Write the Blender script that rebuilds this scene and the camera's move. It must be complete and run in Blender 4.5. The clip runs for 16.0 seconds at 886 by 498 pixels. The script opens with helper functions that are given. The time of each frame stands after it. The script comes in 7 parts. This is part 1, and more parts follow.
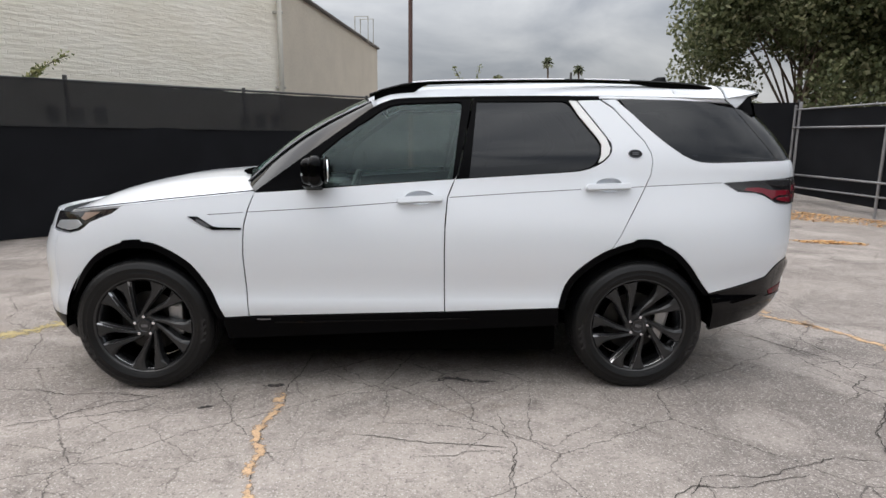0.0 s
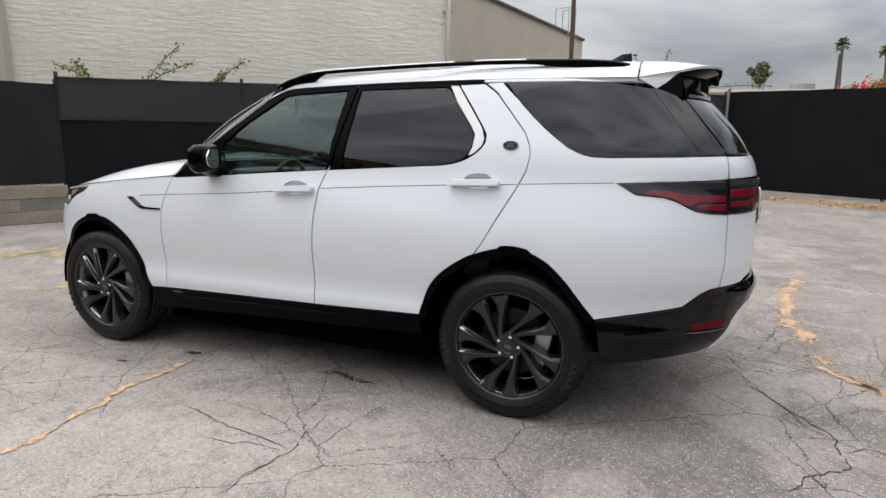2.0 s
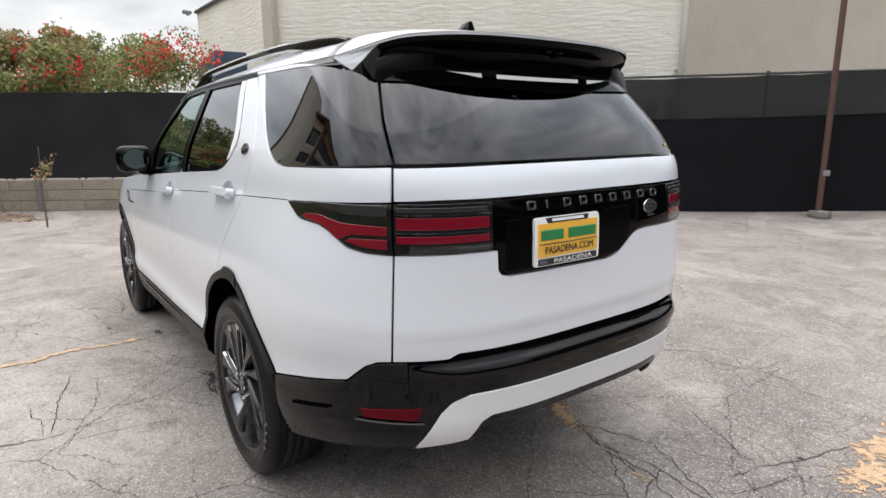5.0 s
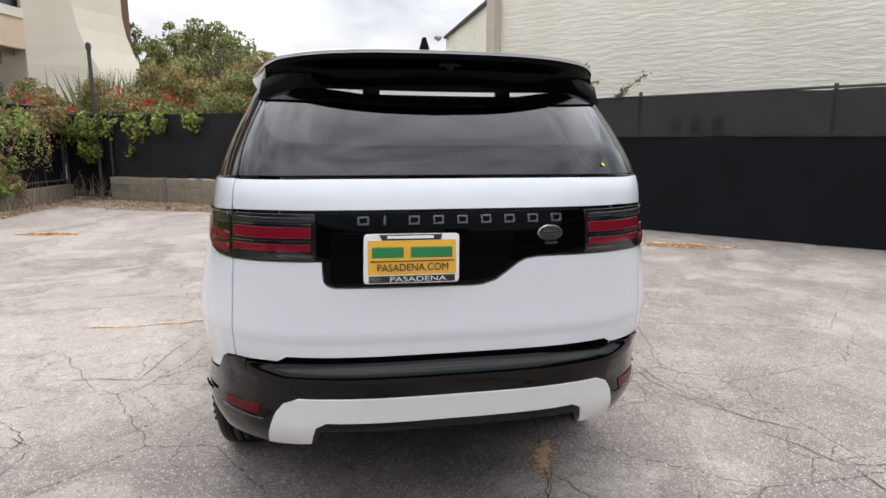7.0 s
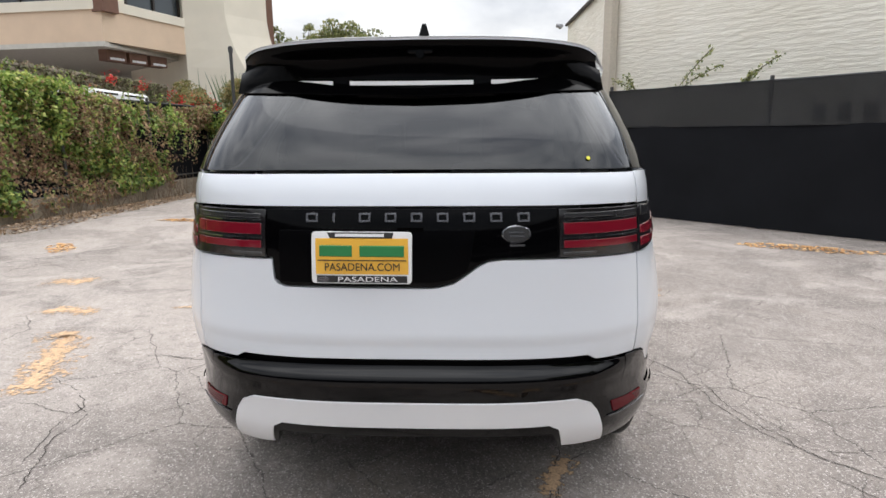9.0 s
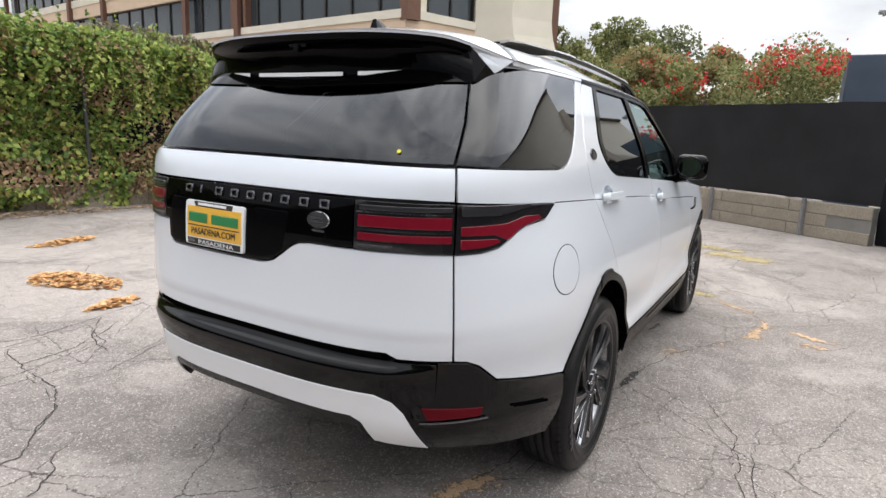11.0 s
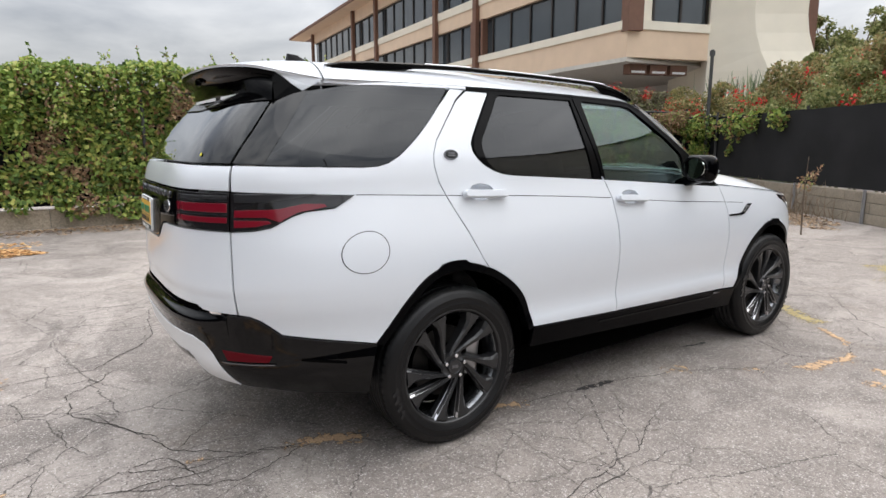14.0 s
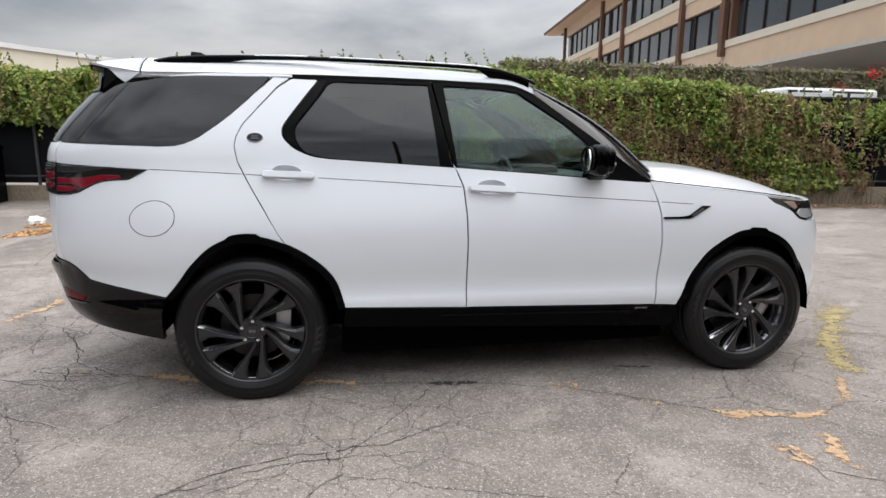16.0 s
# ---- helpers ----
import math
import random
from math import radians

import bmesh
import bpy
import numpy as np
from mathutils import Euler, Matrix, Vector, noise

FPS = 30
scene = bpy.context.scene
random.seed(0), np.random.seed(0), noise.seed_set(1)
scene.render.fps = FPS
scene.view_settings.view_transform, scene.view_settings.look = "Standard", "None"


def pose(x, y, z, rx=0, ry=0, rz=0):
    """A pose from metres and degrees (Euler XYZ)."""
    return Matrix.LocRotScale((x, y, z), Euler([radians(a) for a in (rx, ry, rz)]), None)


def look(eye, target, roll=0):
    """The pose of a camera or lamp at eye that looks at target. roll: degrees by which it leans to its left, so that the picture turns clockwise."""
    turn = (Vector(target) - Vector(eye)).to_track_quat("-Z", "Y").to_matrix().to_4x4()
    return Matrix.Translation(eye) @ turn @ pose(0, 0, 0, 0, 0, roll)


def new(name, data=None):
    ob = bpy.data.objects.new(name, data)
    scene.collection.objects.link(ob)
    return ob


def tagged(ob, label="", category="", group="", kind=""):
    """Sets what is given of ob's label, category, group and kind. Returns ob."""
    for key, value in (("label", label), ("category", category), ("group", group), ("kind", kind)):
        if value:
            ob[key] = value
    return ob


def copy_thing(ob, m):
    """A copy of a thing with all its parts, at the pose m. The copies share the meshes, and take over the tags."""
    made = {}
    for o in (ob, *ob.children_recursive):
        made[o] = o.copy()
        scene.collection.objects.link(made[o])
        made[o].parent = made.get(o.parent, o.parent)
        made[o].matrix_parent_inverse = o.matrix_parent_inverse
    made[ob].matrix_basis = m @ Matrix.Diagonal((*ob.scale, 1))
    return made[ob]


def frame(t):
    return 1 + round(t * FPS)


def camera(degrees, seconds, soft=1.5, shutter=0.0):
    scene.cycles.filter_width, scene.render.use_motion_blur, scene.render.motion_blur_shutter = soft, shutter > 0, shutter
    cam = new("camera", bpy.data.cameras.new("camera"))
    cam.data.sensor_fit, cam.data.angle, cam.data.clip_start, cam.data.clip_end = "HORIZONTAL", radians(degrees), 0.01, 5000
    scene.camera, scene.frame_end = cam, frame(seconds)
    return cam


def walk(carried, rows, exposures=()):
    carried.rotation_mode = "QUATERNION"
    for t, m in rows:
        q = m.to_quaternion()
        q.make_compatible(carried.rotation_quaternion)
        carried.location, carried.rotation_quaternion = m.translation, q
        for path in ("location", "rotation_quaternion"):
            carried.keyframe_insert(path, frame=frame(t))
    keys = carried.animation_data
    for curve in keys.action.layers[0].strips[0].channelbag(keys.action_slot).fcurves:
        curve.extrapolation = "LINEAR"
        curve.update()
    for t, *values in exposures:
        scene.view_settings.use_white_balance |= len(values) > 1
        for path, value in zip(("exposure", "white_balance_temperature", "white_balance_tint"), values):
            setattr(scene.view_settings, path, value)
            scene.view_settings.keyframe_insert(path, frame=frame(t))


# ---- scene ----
cam = camera(73.8, 16.0)
PATH = [
    (0, (0.176, -4.314, 1.49), (0.239, -2.349, 1.123), 0.6),
    (0.5, (0.613, -4.333, 1.489), (0.567, -2.366, 1.13), 1.2),
    (1, (1.116, -4.188, 1.491), (0.84, -2.239, 1.139), 1.3),
    (1.5, (1.719, -4.054, 1.506), (1.181, -2.163, 1.138), 0.8),
    (2, (2.243, -3.748, 1.479), (1.499, -1.933, 1.09), 0.6),
    (2.5, (2.793, -3.377, 1.489), (1.841, -1.666, 1.082), 1.1),
    (3, (3.211, -2.9, 1.467), (2.074, -1.307, 1.057), 0.2),
    (3.5, (3.552, -2.427, 1.462), (2.254, -0.962, 1.049), -0.7),
    (4, (3.746, -2.072, 1.485), (2.313, -0.741, 1.065), -0.6),
    (4.2, (3.782, -1.972, 1.504), (2.318, -0.677, 1.083), -0.7),
    (6.5, (4.38, -0.824, 1.5), (2.516, -0.195, 1.142), 0.8),
    (7, (4.48, -0.393, 1.502), (2.544, -0.037, 1.146), 0.2),
    (7.5, (4.423, -0.149, 1.5), (2.466, 0.031, 1.125), -0.4),
    (8, (4.392, -0.057, 1.517), (2.429, 0.009, 1.14), -1.0),
    (8.5, (4.373, -0.007, 1.513), (2.411, 0.008, 1.124), -1.4),
    (9, (4.379, 0.178, 1.501), (2.418, 0.093, 1.121), -0.4),
    (11.3, (3.931, 1.705, 1.496), (2.295, 0.633, 1.082), 2.0),
    (11.5, (3.912, 1.737, 1.503), (2.305, 0.626, 1.076), 1.7),
    (12, (3.907, 1.796, 1.497), (2.352, 0.62, 1.055), 0.7),
    (12.5, (3.867, 1.93, 1.506), (2.33, 0.726, 1.072), 0.7),
    (13, (3.771, 2.344, 1.508), (2.305, 1.039, 1.123), 0.7),
    (13.5, (3.461, 2.704, 1.47), (2.136, 1.248, 1.116), 0.4),
    (14, (3.066, 3.165, 1.471), (1.947, 1.546, 1.117), -0.1),
    (14.5, (2.585, 3.527, 1.445), (1.661, 1.794, 1.066), 0.4),
    (15, (2.067, 3.845, 1.467), (1.327, 2.028, 1.076), 0.8),
    (15.5, (1.52, 4.02, 1.437), (0.979, 2.132, 1.061), 0.9),
    (16, (0.963, 4.093, 1.431), (0.634, 2.156, 1.055), 0.5),
]
walk(cam, [(t, look(eye, target, roll)) for t, eye, target, roll in PATH],
     [(0, 0.02), (3.0, 0.06), (4.2, 0.21), (6.5, 0.34), (9.0, 0.34), (11.5, 0.40), (13.0, 0.38), (14.5, 0.21), (16.0, 0.08)])

# ---- world and sun: an overcast sky, brighter towards the west ----
world = bpy.data.worlds.new("overcast_sky")
scene.world = world
world.use_nodes = True
wn, wl = world.node_tree.nodes, world.node_tree.links
wn.clear()


def wnode(kind, **kw):
    n = wn.new(kind)
    for k, v in kw.items():
        n.inputs[k].default_value = v
    return n


sky = wn.new("ShaderNodeTexSky")
sky.sky_type, sky.sun_disc = "NISHITA", False
sky.sun_elevation, sky.sun_rotation = radians(62), radians(262)
sky.air_density, sky.dust_density, sky.ozone_density = 1.0, 6.0, 1.0
wcoord = wn.new("ShaderNodeTexCoord")
wmap = wn.new("ShaderNodeMapping")
wmap.inputs["Scale"].default_value = (1.0, 1.0, 2.6)
wl.new(wcoord.outputs["Generated"], wmap.inputs["Vector"])
clouds = wnode("ShaderNodeTexNoise", Scale=2.6, Detail=7.0, Roughness=0.52, Distortion=0.35)
wl.new(wmap.outputs["Vector"], clouds.inputs["Vector"])
cramp = wn.new("ShaderNodeValToRGB")
cramp.color_ramp.elements[0].position, cramp.color_ramp.elements[0].color = 0.36, (0.44, 0.465, 0.51, 1)
cramp.color_ramp.elements[1].position, cramp.color_ramp.elements[1].color = 0.66, (1.02, 1.025, 1.03, 1)
wl.new(clouds.outputs["Fac"], cramp.inputs["Fac"])
# the cloud sheet is brighter round the hidden sun
wdot = wn.new("ShaderNodeVectorMath")
wdot.operation = "DOT_PRODUCT"
wdot.inputs[1].default_value = Vector((-0.45, 0.10, 0.85)).normalized()
wl.new(wcoord.outputs["Generated"], wdot.inputs[0])
wglow = wn.new("ShaderNodeMapRange")
wglow.interpolation_type = "SMOOTHSTEP"
wglow.inputs["From Min"].default_value, wglow.inputs["From Max"].default_value = -0.5, 1.0
wglow.inputs["To Min"].default_value, wglow.inputs["To Max"].default_value = 0.74, 1.32
wl.new(wdot.outputs["Value"], wglow.inputs["Value"])
wsheet = wn.new("ShaderNodeVectorMath")
wsheet.operation = "SCALE"
wl.new(cramp.outputs["Color"], wsheet.inputs[0])
wl.new(wglow.outputs["Result"], wsheet.inputs["Scale"])
wsep = wn.new("ShaderNodeSeparateXYZ")
wl.new(wcoord.outputs["Generated"], wsep.inputs[0])
wzen = wn.new("ShaderNodeMapRange")
wzen.inputs["From Min"].default_value, wzen.inputs["From Max"].default_value = 0.15, 0.95
wzen.inputs["To Min"].default_value, wzen.inputs["To Max"].default_value = 0.80, 2.75
wl.new(wsep.outputs["Z"], wzen.inputs["Value"])
wtop = wn.new("ShaderNodeVectorMath")
wtop.operation = "SCALE"
wl.new(wsheet.outputs["Vector"], wtop.inputs[0])
wl.new(wzen.outputs["Result"], wtop.inputs["Scale"])
b_sky = wnode("ShaderNodeBackground", Strength=0.03)
b_sheet = wnode("ShaderNodeBackground", Strength=0.78)
wl.new(sky.outputs["Color"], b_sky.inputs["Color"])
wl.new(wtop.outputs["Vector"], b_sheet.inputs["Color"])
wadd = wn.new("ShaderNodeAddShader")
wl.new(b_sky.outputs[0], wadd.inputs[0])
wl.new(b_sheet.outputs[0], wadd.inputs[1])
wout = wn.new("ShaderNodeOutputWorld")
wl.new(wadd.outputs[0], wout.inputs["Surface"])

sun_data = bpy.data.lights.new("sun", "SUN")
sun_data.energy, sun_data.angle, sun_data.color = 0.85, radians(84), (1.0, 0.97, 0.93)
sun = new("sun", sun_data)
sun.matrix_world = look((-4.4, 1.0, 8.6), (0, 0, 0))
tagged(sun, kind="structure")

# ---- materials ----


def material(name, color, rough=0.5, metal=0.0, spec=0.5, coat=0.0, vary=0.0, vary_scale=6.0, bump=0.0, bump_scale=60.0,
             fine=0.0, fine_scale=90.0, dark=None, alpha=None, random_tint=0.0, space="Object"):
    """A plain surface with two scales of variation and a fine relief."""
    m = bpy.data.materials.new(name)
    m.use_nodes = True
    nt, b = m.node_tree, m.node_tree.nodes["Principled BSDF"]
    b.inputs["Base Color"].default_value = (*color, 1)
    b.inputs["Roughness"].default_value = rough
    b.inputs["Metallic"].default_value = metal
    b.inputs["Specular IOR Level"].default_value = spec
    b.inputs["Coat Weight"].default_value = coat
    b.inputs["Coat Roughness"].default_value = 0.03
    tc = nt.nodes.new("ShaderNodeTexCoord")
    out = None
    if vary or fine or random_tint:
        col = nt.nodes.new("ShaderNodeMix")
        col.data_type = "RGBA"
        col.inputs["A"].default_value = (*[c * (1 - vary) for c in (dark or color)], 1)
        col.inputs["B"].default_value = (*[min(1, c * (1 + vary * 0.5)) for c in color], 1)
        n1 = nt.nodes.new("ShaderNodeTexNoise")
        n1.inputs["Scale"].default_value, n1.inputs["Detail"].default_value = vary_scale, 6
        nt.links.new(tc.outputs[space], n1.inputs["Vector"])
        nt.links.new(n1.outputs["Fac"], col.inputs["Factor"])
        out = col.outputs["Result"]
        if fine:
            n2 = nt.nodes.new("ShaderNodeTexNoise")
            n2.inputs["Scale"].default_value, n2.inputs["Detail"].default_value = fine_scale, 3
            nt.links.new(tc.outputs[space], n2.inputs["Vector"])
            hsv = nt.nodes.new("ShaderNodeHueSaturation")
            mr = nt.nodes.new("ShaderNodeMapRange")
            mr.inputs["From Min"].default_value, mr.inputs["From Max"].default_value = 0.3, 0.7
            mr.inputs["To Min"].default_value, mr.inputs["To Max"].default_value = 1 - fine, 1 + fine
            nt.links.new(n2.outputs["Fac"], mr.inputs["Value"])
            nt.links.new(mr.outputs["Result"], hsv.inputs["Value"])
            nt.links.new(out, hsv.inputs["Color"])
            out = hsv.outputs["Color"]
        if random_tint:
            oi = nt.nodes.new("ShaderNodeObjectInfo")
            h2 = nt.nodes.new("ShaderNodeHueSaturation")
            m2 = nt.nodes.new("ShaderNodeMapRange")
            m2.inputs["To Min"].default_value, m2.inputs["To Max"].default_value = 1 - random_tint, 1 + random_tint
            nt.links.new(oi.outputs["Random"], m2.inputs["Value"])
            nt.links.new(m2.outputs["Result"], h2.inputs["Value"])
            nt.links.new(out, h2.inputs["Color"])
            out = h2.outputs["Color"]
        nt.links.new(out, b.inputs["Base Color"])
    if bump:
        n3 = nt.nodes.new("ShaderNodeTexNoise")
        n3.inputs["Scale"].default_value, n3.inputs["Detail"].default_value = bump_scale, 4
        nt.links.new(tc.outputs[space], n3.inputs["Vector"])
        bp = nt.nodes.new("ShaderNodeBump")
        bp.inputs["Strength"].default_value, bp.inputs["Distance"].default_value = bump, 0.02
        nt.links.new(n3.outputs["Fac"], bp.inputs["Height"])
        nt.links.new(bp.outputs["Normal"], b.inputs["Normal"])
    return m


def glass(name, tint, ior=1.5, rough=0.0, sheen=(0.95, 0.97, 1.0)):
    """Thin pane: what lies behind, tinted, under a mirror-like gloss."""
    m = bpy.data.materials.new(name)
    m.use_nodes = True
    nt = m.node_tree
    nt.nodes.clear()
    tr, gl, mx = nt.nodes.new("ShaderNodeBsdfTransparent"), nt.nodes.new("ShaderNodeBsdfGlossy"), nt.nodes.new("ShaderNodeMixShader")
    lw, out = nt.nodes.new("ShaderNodeLayerWeight"), nt.nodes.new("ShaderNodeOutputMaterial")
    lw.inputs["Blend"].default_value = 0.5
    pw, fr = nt.nodes.new("ShaderNodeMath"), nt.nodes.new("ShaderNodeMath")
    pw.operation, fr.operation = "POWER", "MULTIPLY_ADD"
    r0 = ((ior - 1) / (ior + 1)) ** 2
    pw.inputs[1].default_value, fr.inputs[1].default_value, fr.inputs[2].default_value = 4.0, 1 - r0, r0
    nt.links.new(lw.outputs["Facing"], pw.inputs[0])
    nt.links.new(pw.outputs[0], fr.inputs[0])
    tr.inputs["Color"].default_value = (*tint, 1)
    gl.inputs["Roughness"].default_value = rough
    gl.inputs["Color"].default_value = (*sheen, 1)
    nt.links.new(fr.outputs[0], mx.inputs[0])
    nt.links.new(tr.outputs[0], mx.inputs[1])
    nt.links.new(gl.outputs[0], mx.inputs[2])
    nt.links.new(mx.outputs[0], out.inputs["Surface"])
    return m


def leaf_material(name, colors, rough=0.55, trans=0.25):
    """Leaves: colours spread from leaf to leaf, a little light through them."""
    m = bpy.data.materials.new(name)
    m.use_nodes = True
    nt, b = m.node_tree, m.node_tree.nodes["Principled BSDF"]
    geo = nt.nodes.new("ShaderNodeNewGeometry")
    ramp = nt.nodes.new("ShaderNodeValToRGB")
    ramp.color_ramp.interpolation = "LINEAR"
    while len(ramp.color_ramp.elements) < len(colors):
        ramp.color_ramp.elements.new(0.5)
    for i, (p, c) in enumerate(colors):
        ramp.color_ramp.elements[i].position = p
        ramp.color_ramp.elements[i].color = (*c, 1)
    nt.links.new(geo.outputs["Random Per Island"], ramp.inputs["Fac"])
    nt.links.new(ramp.outputs["Color"], b.inputs["Base Color"])
    b.inputs["Roughness"].default_value = rough
    b.inputs["Specular IOR Level"].default_value = 0.35
    tl = nt.nodes.new("ShaderNodeBsdfTranslucent")
    nt.links.new(ramp.outputs["Color"], tl.inputs["Color"])
    mx = nt.nodes.new("ShaderNodeMixShader")
    mx.inputs[0].default_value = trans
    nt.links.new(b.outputs[0], mx.inputs[1])
    nt.links.new(tl.outputs[0], mx.inputs[2])
    nt.links.new(mx.outputs[0], nt.nodes["Material Output"].inputs["Surface"])
    return m


WHITE = material("white_car_paint", (0.71, 0.74, 0.785), rough=0.32, spec=0.5, coat=0.9)
GLOSS = material("gloss_black", (0.0012, 0.0012, 0.0015), rough=0.05, spec=0.14)
DEEP = material("piano_black", (0.0012, 0.0012, 0.0014), rough=0.08, spec=0.07)
BUMPER = material("gloss_black_bumper", (0.0012, 0.0012, 0.0015), rough=0.04, spec=0.30)
SATIN = material("satin_black_trim", (0.0018, 0.0018, 0.0022), rough=0.25, spec=0.05, vary=0.2, vary_scale=30)
MATTE = material("black_liner", (0.002, 0.002, 0.002), rough=0.95, spec=0.0)
RUBBER = material("tyre_rubber", (0.0058, 0.0058, 0.0064), rough=0.36, spec=0.30, vary=0.35, vary_scale=9, bump=0.15, bump_scale=220)
RIM = material("black_alloy", (0.016, 0.0163, 0.0175), rough=0.32, spec=0.5, metal=0.0, coat=0.12)
BARREL = material("dark_polished_barrel", (0.24, 0.245, 0.255), rough=0.22, metal=1.0)
# paler than the tyre: part of the blocks' sheen is in the colour
SIDEMARK = material("pale_sheen_rubber", (0.014, 0.014, 0.015), rough=0.25, spec=0.4, vary=0.3, vary_scale=30)
EDGE = material("machined_edge", (0.66, 0.66, 0.69), rough=0.28, metal=1.0)
BLACK_GLASS = material("black_ceramic_glass", (0.003, 0.003, 0.0035), rough=0.03, spec=0.5)
RAIL_TOP = material("pale_rail_strip", (0.75, 0.76, 0.78), rough=0.35, metal=0.6)
STEEL = material("brushed_steel", (0.42, 0.42, 0.43), rough=0.38, metal=1.0, vary=0.2, vary_scale=20)
CHROME = material("bright_chrome", (0.8, 0.8, 0.82), rough=0.08, metal=1.0)
SILVER = material("grey_lettering", (0.15, 0.15, 0.16), rough=0.25, metal=0.8)
SKID = material("silver_white_skid", (0.80, 0.81, 0.83), rough=0.36, coat=0.3, vary=0.05)
RED = material("red_lens", (0.17, 0.006, 0.016), rough=0.12, coat=0.5)
DARKRED = material("dark_red_lens", (0.09, 0.002, 0.006), rough=0.25, spec=0.12)
SMOKE = material("smoked_lens", (0.012, 0.011, 0.012), rough=0.08, coat=0.6)
CLEAR = material("clear_lens", (0.45, 0.46, 0.48), rough=0.1, coat=1.0, metal=0.3)
GREYLENS = material("grey_lens", (0.028, 0.028, 0.030), rough=0.1, coat=0.6)
AMBER = material("amber_lens", (0.27, 0.19, 0.15), rough=0.15, coat=1.0)
TRIMW = material("interior_grey", (0.42, 0.41, 0.39), rough=0.7, vary=0.2)
SEAT = material("dark_leather", (0.03, 0.03, 0.032), rough=0.5, bump=0.2)
GLASS_F = glass("green_tinted_glass", (0.56, 0.68, 0.64), ior=1.66, sheen=(0.80, 0.95, 0.92))
GLASS_P = glass("privacy_glass", (0.022, 0.022, 0.024), ior=1.54)
MIRROR = material("mirror_glass", (0.85, 0.9, 0.9), rough=0.01, metal=1.0)
PLATE = material("yellow_plate", (0.84, 0.46, 0.055), rough=0.4, coat=0.3)
PGREEN = material("green_print", (0.02, 0.20, 0.06), rough=0.5)
PBLACK = material("black_print", (0.02, 0.02, 0.02), rough=0.5)
PWHITE = material("white_plastic", (0.80, 0.80, 0.80), rough=0.35)
YELLOW = material("yellow_sticker", (0.75, 0.70, 0.05), rough=0.5)

# ---- small mesh tools ----


def part(name, bm, mat, parent, label="", smooth=False):
    """Links a bmesh as one mesh under a thing or under a part."""
    me = bpy.data.meshes.new(name)
    bm.to_mesh(me)
    bm.free()
    me.materials.append(mat)
    if smooth:
        for p in me.polygons:
            p.use_smooth = True
    ob = new(name, me)
    if parent:
        ob.parent = parent
    if label:
        tagged(ob, label)
    return ob


def mesh_part(name, verts, faces, mat, parent, label="", smooth=False):
    me = bpy.data.meshes.new(name)
    me.from_pydata([tuple(map(float, v)) for v in verts], [], [tuple(map(int, f)) for f in faces])
    me.materials.append(mat)
    if smooth:
        for p in me.polygons:
            p.use_smooth = True
    me.update()
    ob = new(name, me)
    if parent:
        ob.parent = parent
    if label:
        tagged(ob, label)
    return ob


def box_bm(size, center=(0, 0, 0), bevel=0.0, rot=None, seg=2):
    bm = bmesh.new()
    bmesh.ops.create_cube(bm, size=1)
    bmesh.ops.scale(bm, vec=size, verts=bm.verts)
    if bevel:
        bmesh.ops.bevel(bm, geom=bm.edges[:], offset=bevel, segments=seg, affect="EDGES", profile=0.6)
    if rot:
        bmesh.ops.rotate(bm, matrix=Euler([radians(a) for a in rot]).to_matrix(), verts=bm.verts)
    bmesh.ops.translate(bm, vec=center, verts=bm.verts)
    return bm


def cyl_bm(r, depth, center=(0, 0, 0), axis="z", seg=24, bevel=0.0, r2=None):
    bm = bmesh.new()
    bmesh.ops.create_cone(bm, cap_ends=True, segments=seg, radius1=r, radius2=r if r2 is None else r2, depth=depth)
    if bevel:
        es = [e for e in bm.edges if len(e.link_faces) == 2 and any(len(f.verts) > 4 for f in e.link_faces)]
        bmesh.ops.bevel(bm, geom=es, offset=bevel, segments=2, affect="EDGES")
    if axis == "y":
        bmesh.ops.rotate(bm, matrix=Matrix.Rotation(radians(90), 3, "X"), verts=bm.verts)
    elif axis == "x":
        bmesh.ops.rotate(bm, matrix=Matrix.Rotation(radians(90), 3, "Y"), verts=bm.verts)
    bmesh.ops.translate(bm, vec=center, verts=bm.verts)
    return bm


def joined(*bms):
    """Several bmeshes as one."""
    out = bmesh.new()
    for b in bms:
        me = bpy.data.meshes.new("tmp")
        b.to_mesh(me)
        b.free()
        out.from_mesh(me)
        bpy.data.meshes.remove(me)
    return out


def tube(points, r, seg=10, close=False):
    """Verts and faces of a round bar along points."""
    pts = [Vector(p) for p in points]
    vs, fs = [], []
    n = len(pts)
    for i, p in enumerate(pts):
        d = (pts[min(i + 1, n - 1)] - pts[max(i - 1, 0)]).normalized()
        a = d.cross(Vector((0, 0, 1)))
        if a.length < 1e-3:
            a = d.cross(Vector((0, 1, 0)))
        a.normalize()
        b = d.cross(a)
        rr = r[i] if isinstance(r, (list, tuple)) else r
        for k in range(seg):
            t = 2 * math.pi * k / seg
            vs.append(p + a * rr * math.cos(t) + b * rr * math.sin(t))
    for i in range(n - 1):
        for k in range(seg):
            k2 = (k + 1) % seg
            fs.append((i * seg + k, i * seg + k2, (i + 1) * seg + k2, (i + 1) * seg + k))
    fs.append(tuple(range(seg))[::-1])
    fs.append(tuple((n - 1) * seg + k for k in range(seg)))
    return vs, fs


def empty(name):
    ob = new(name)
    ob.empty_display_size = 0.3
    return ob


# ---- the body's skin: S(u, z), u runs from nose to tail along one flank and back along the other ----


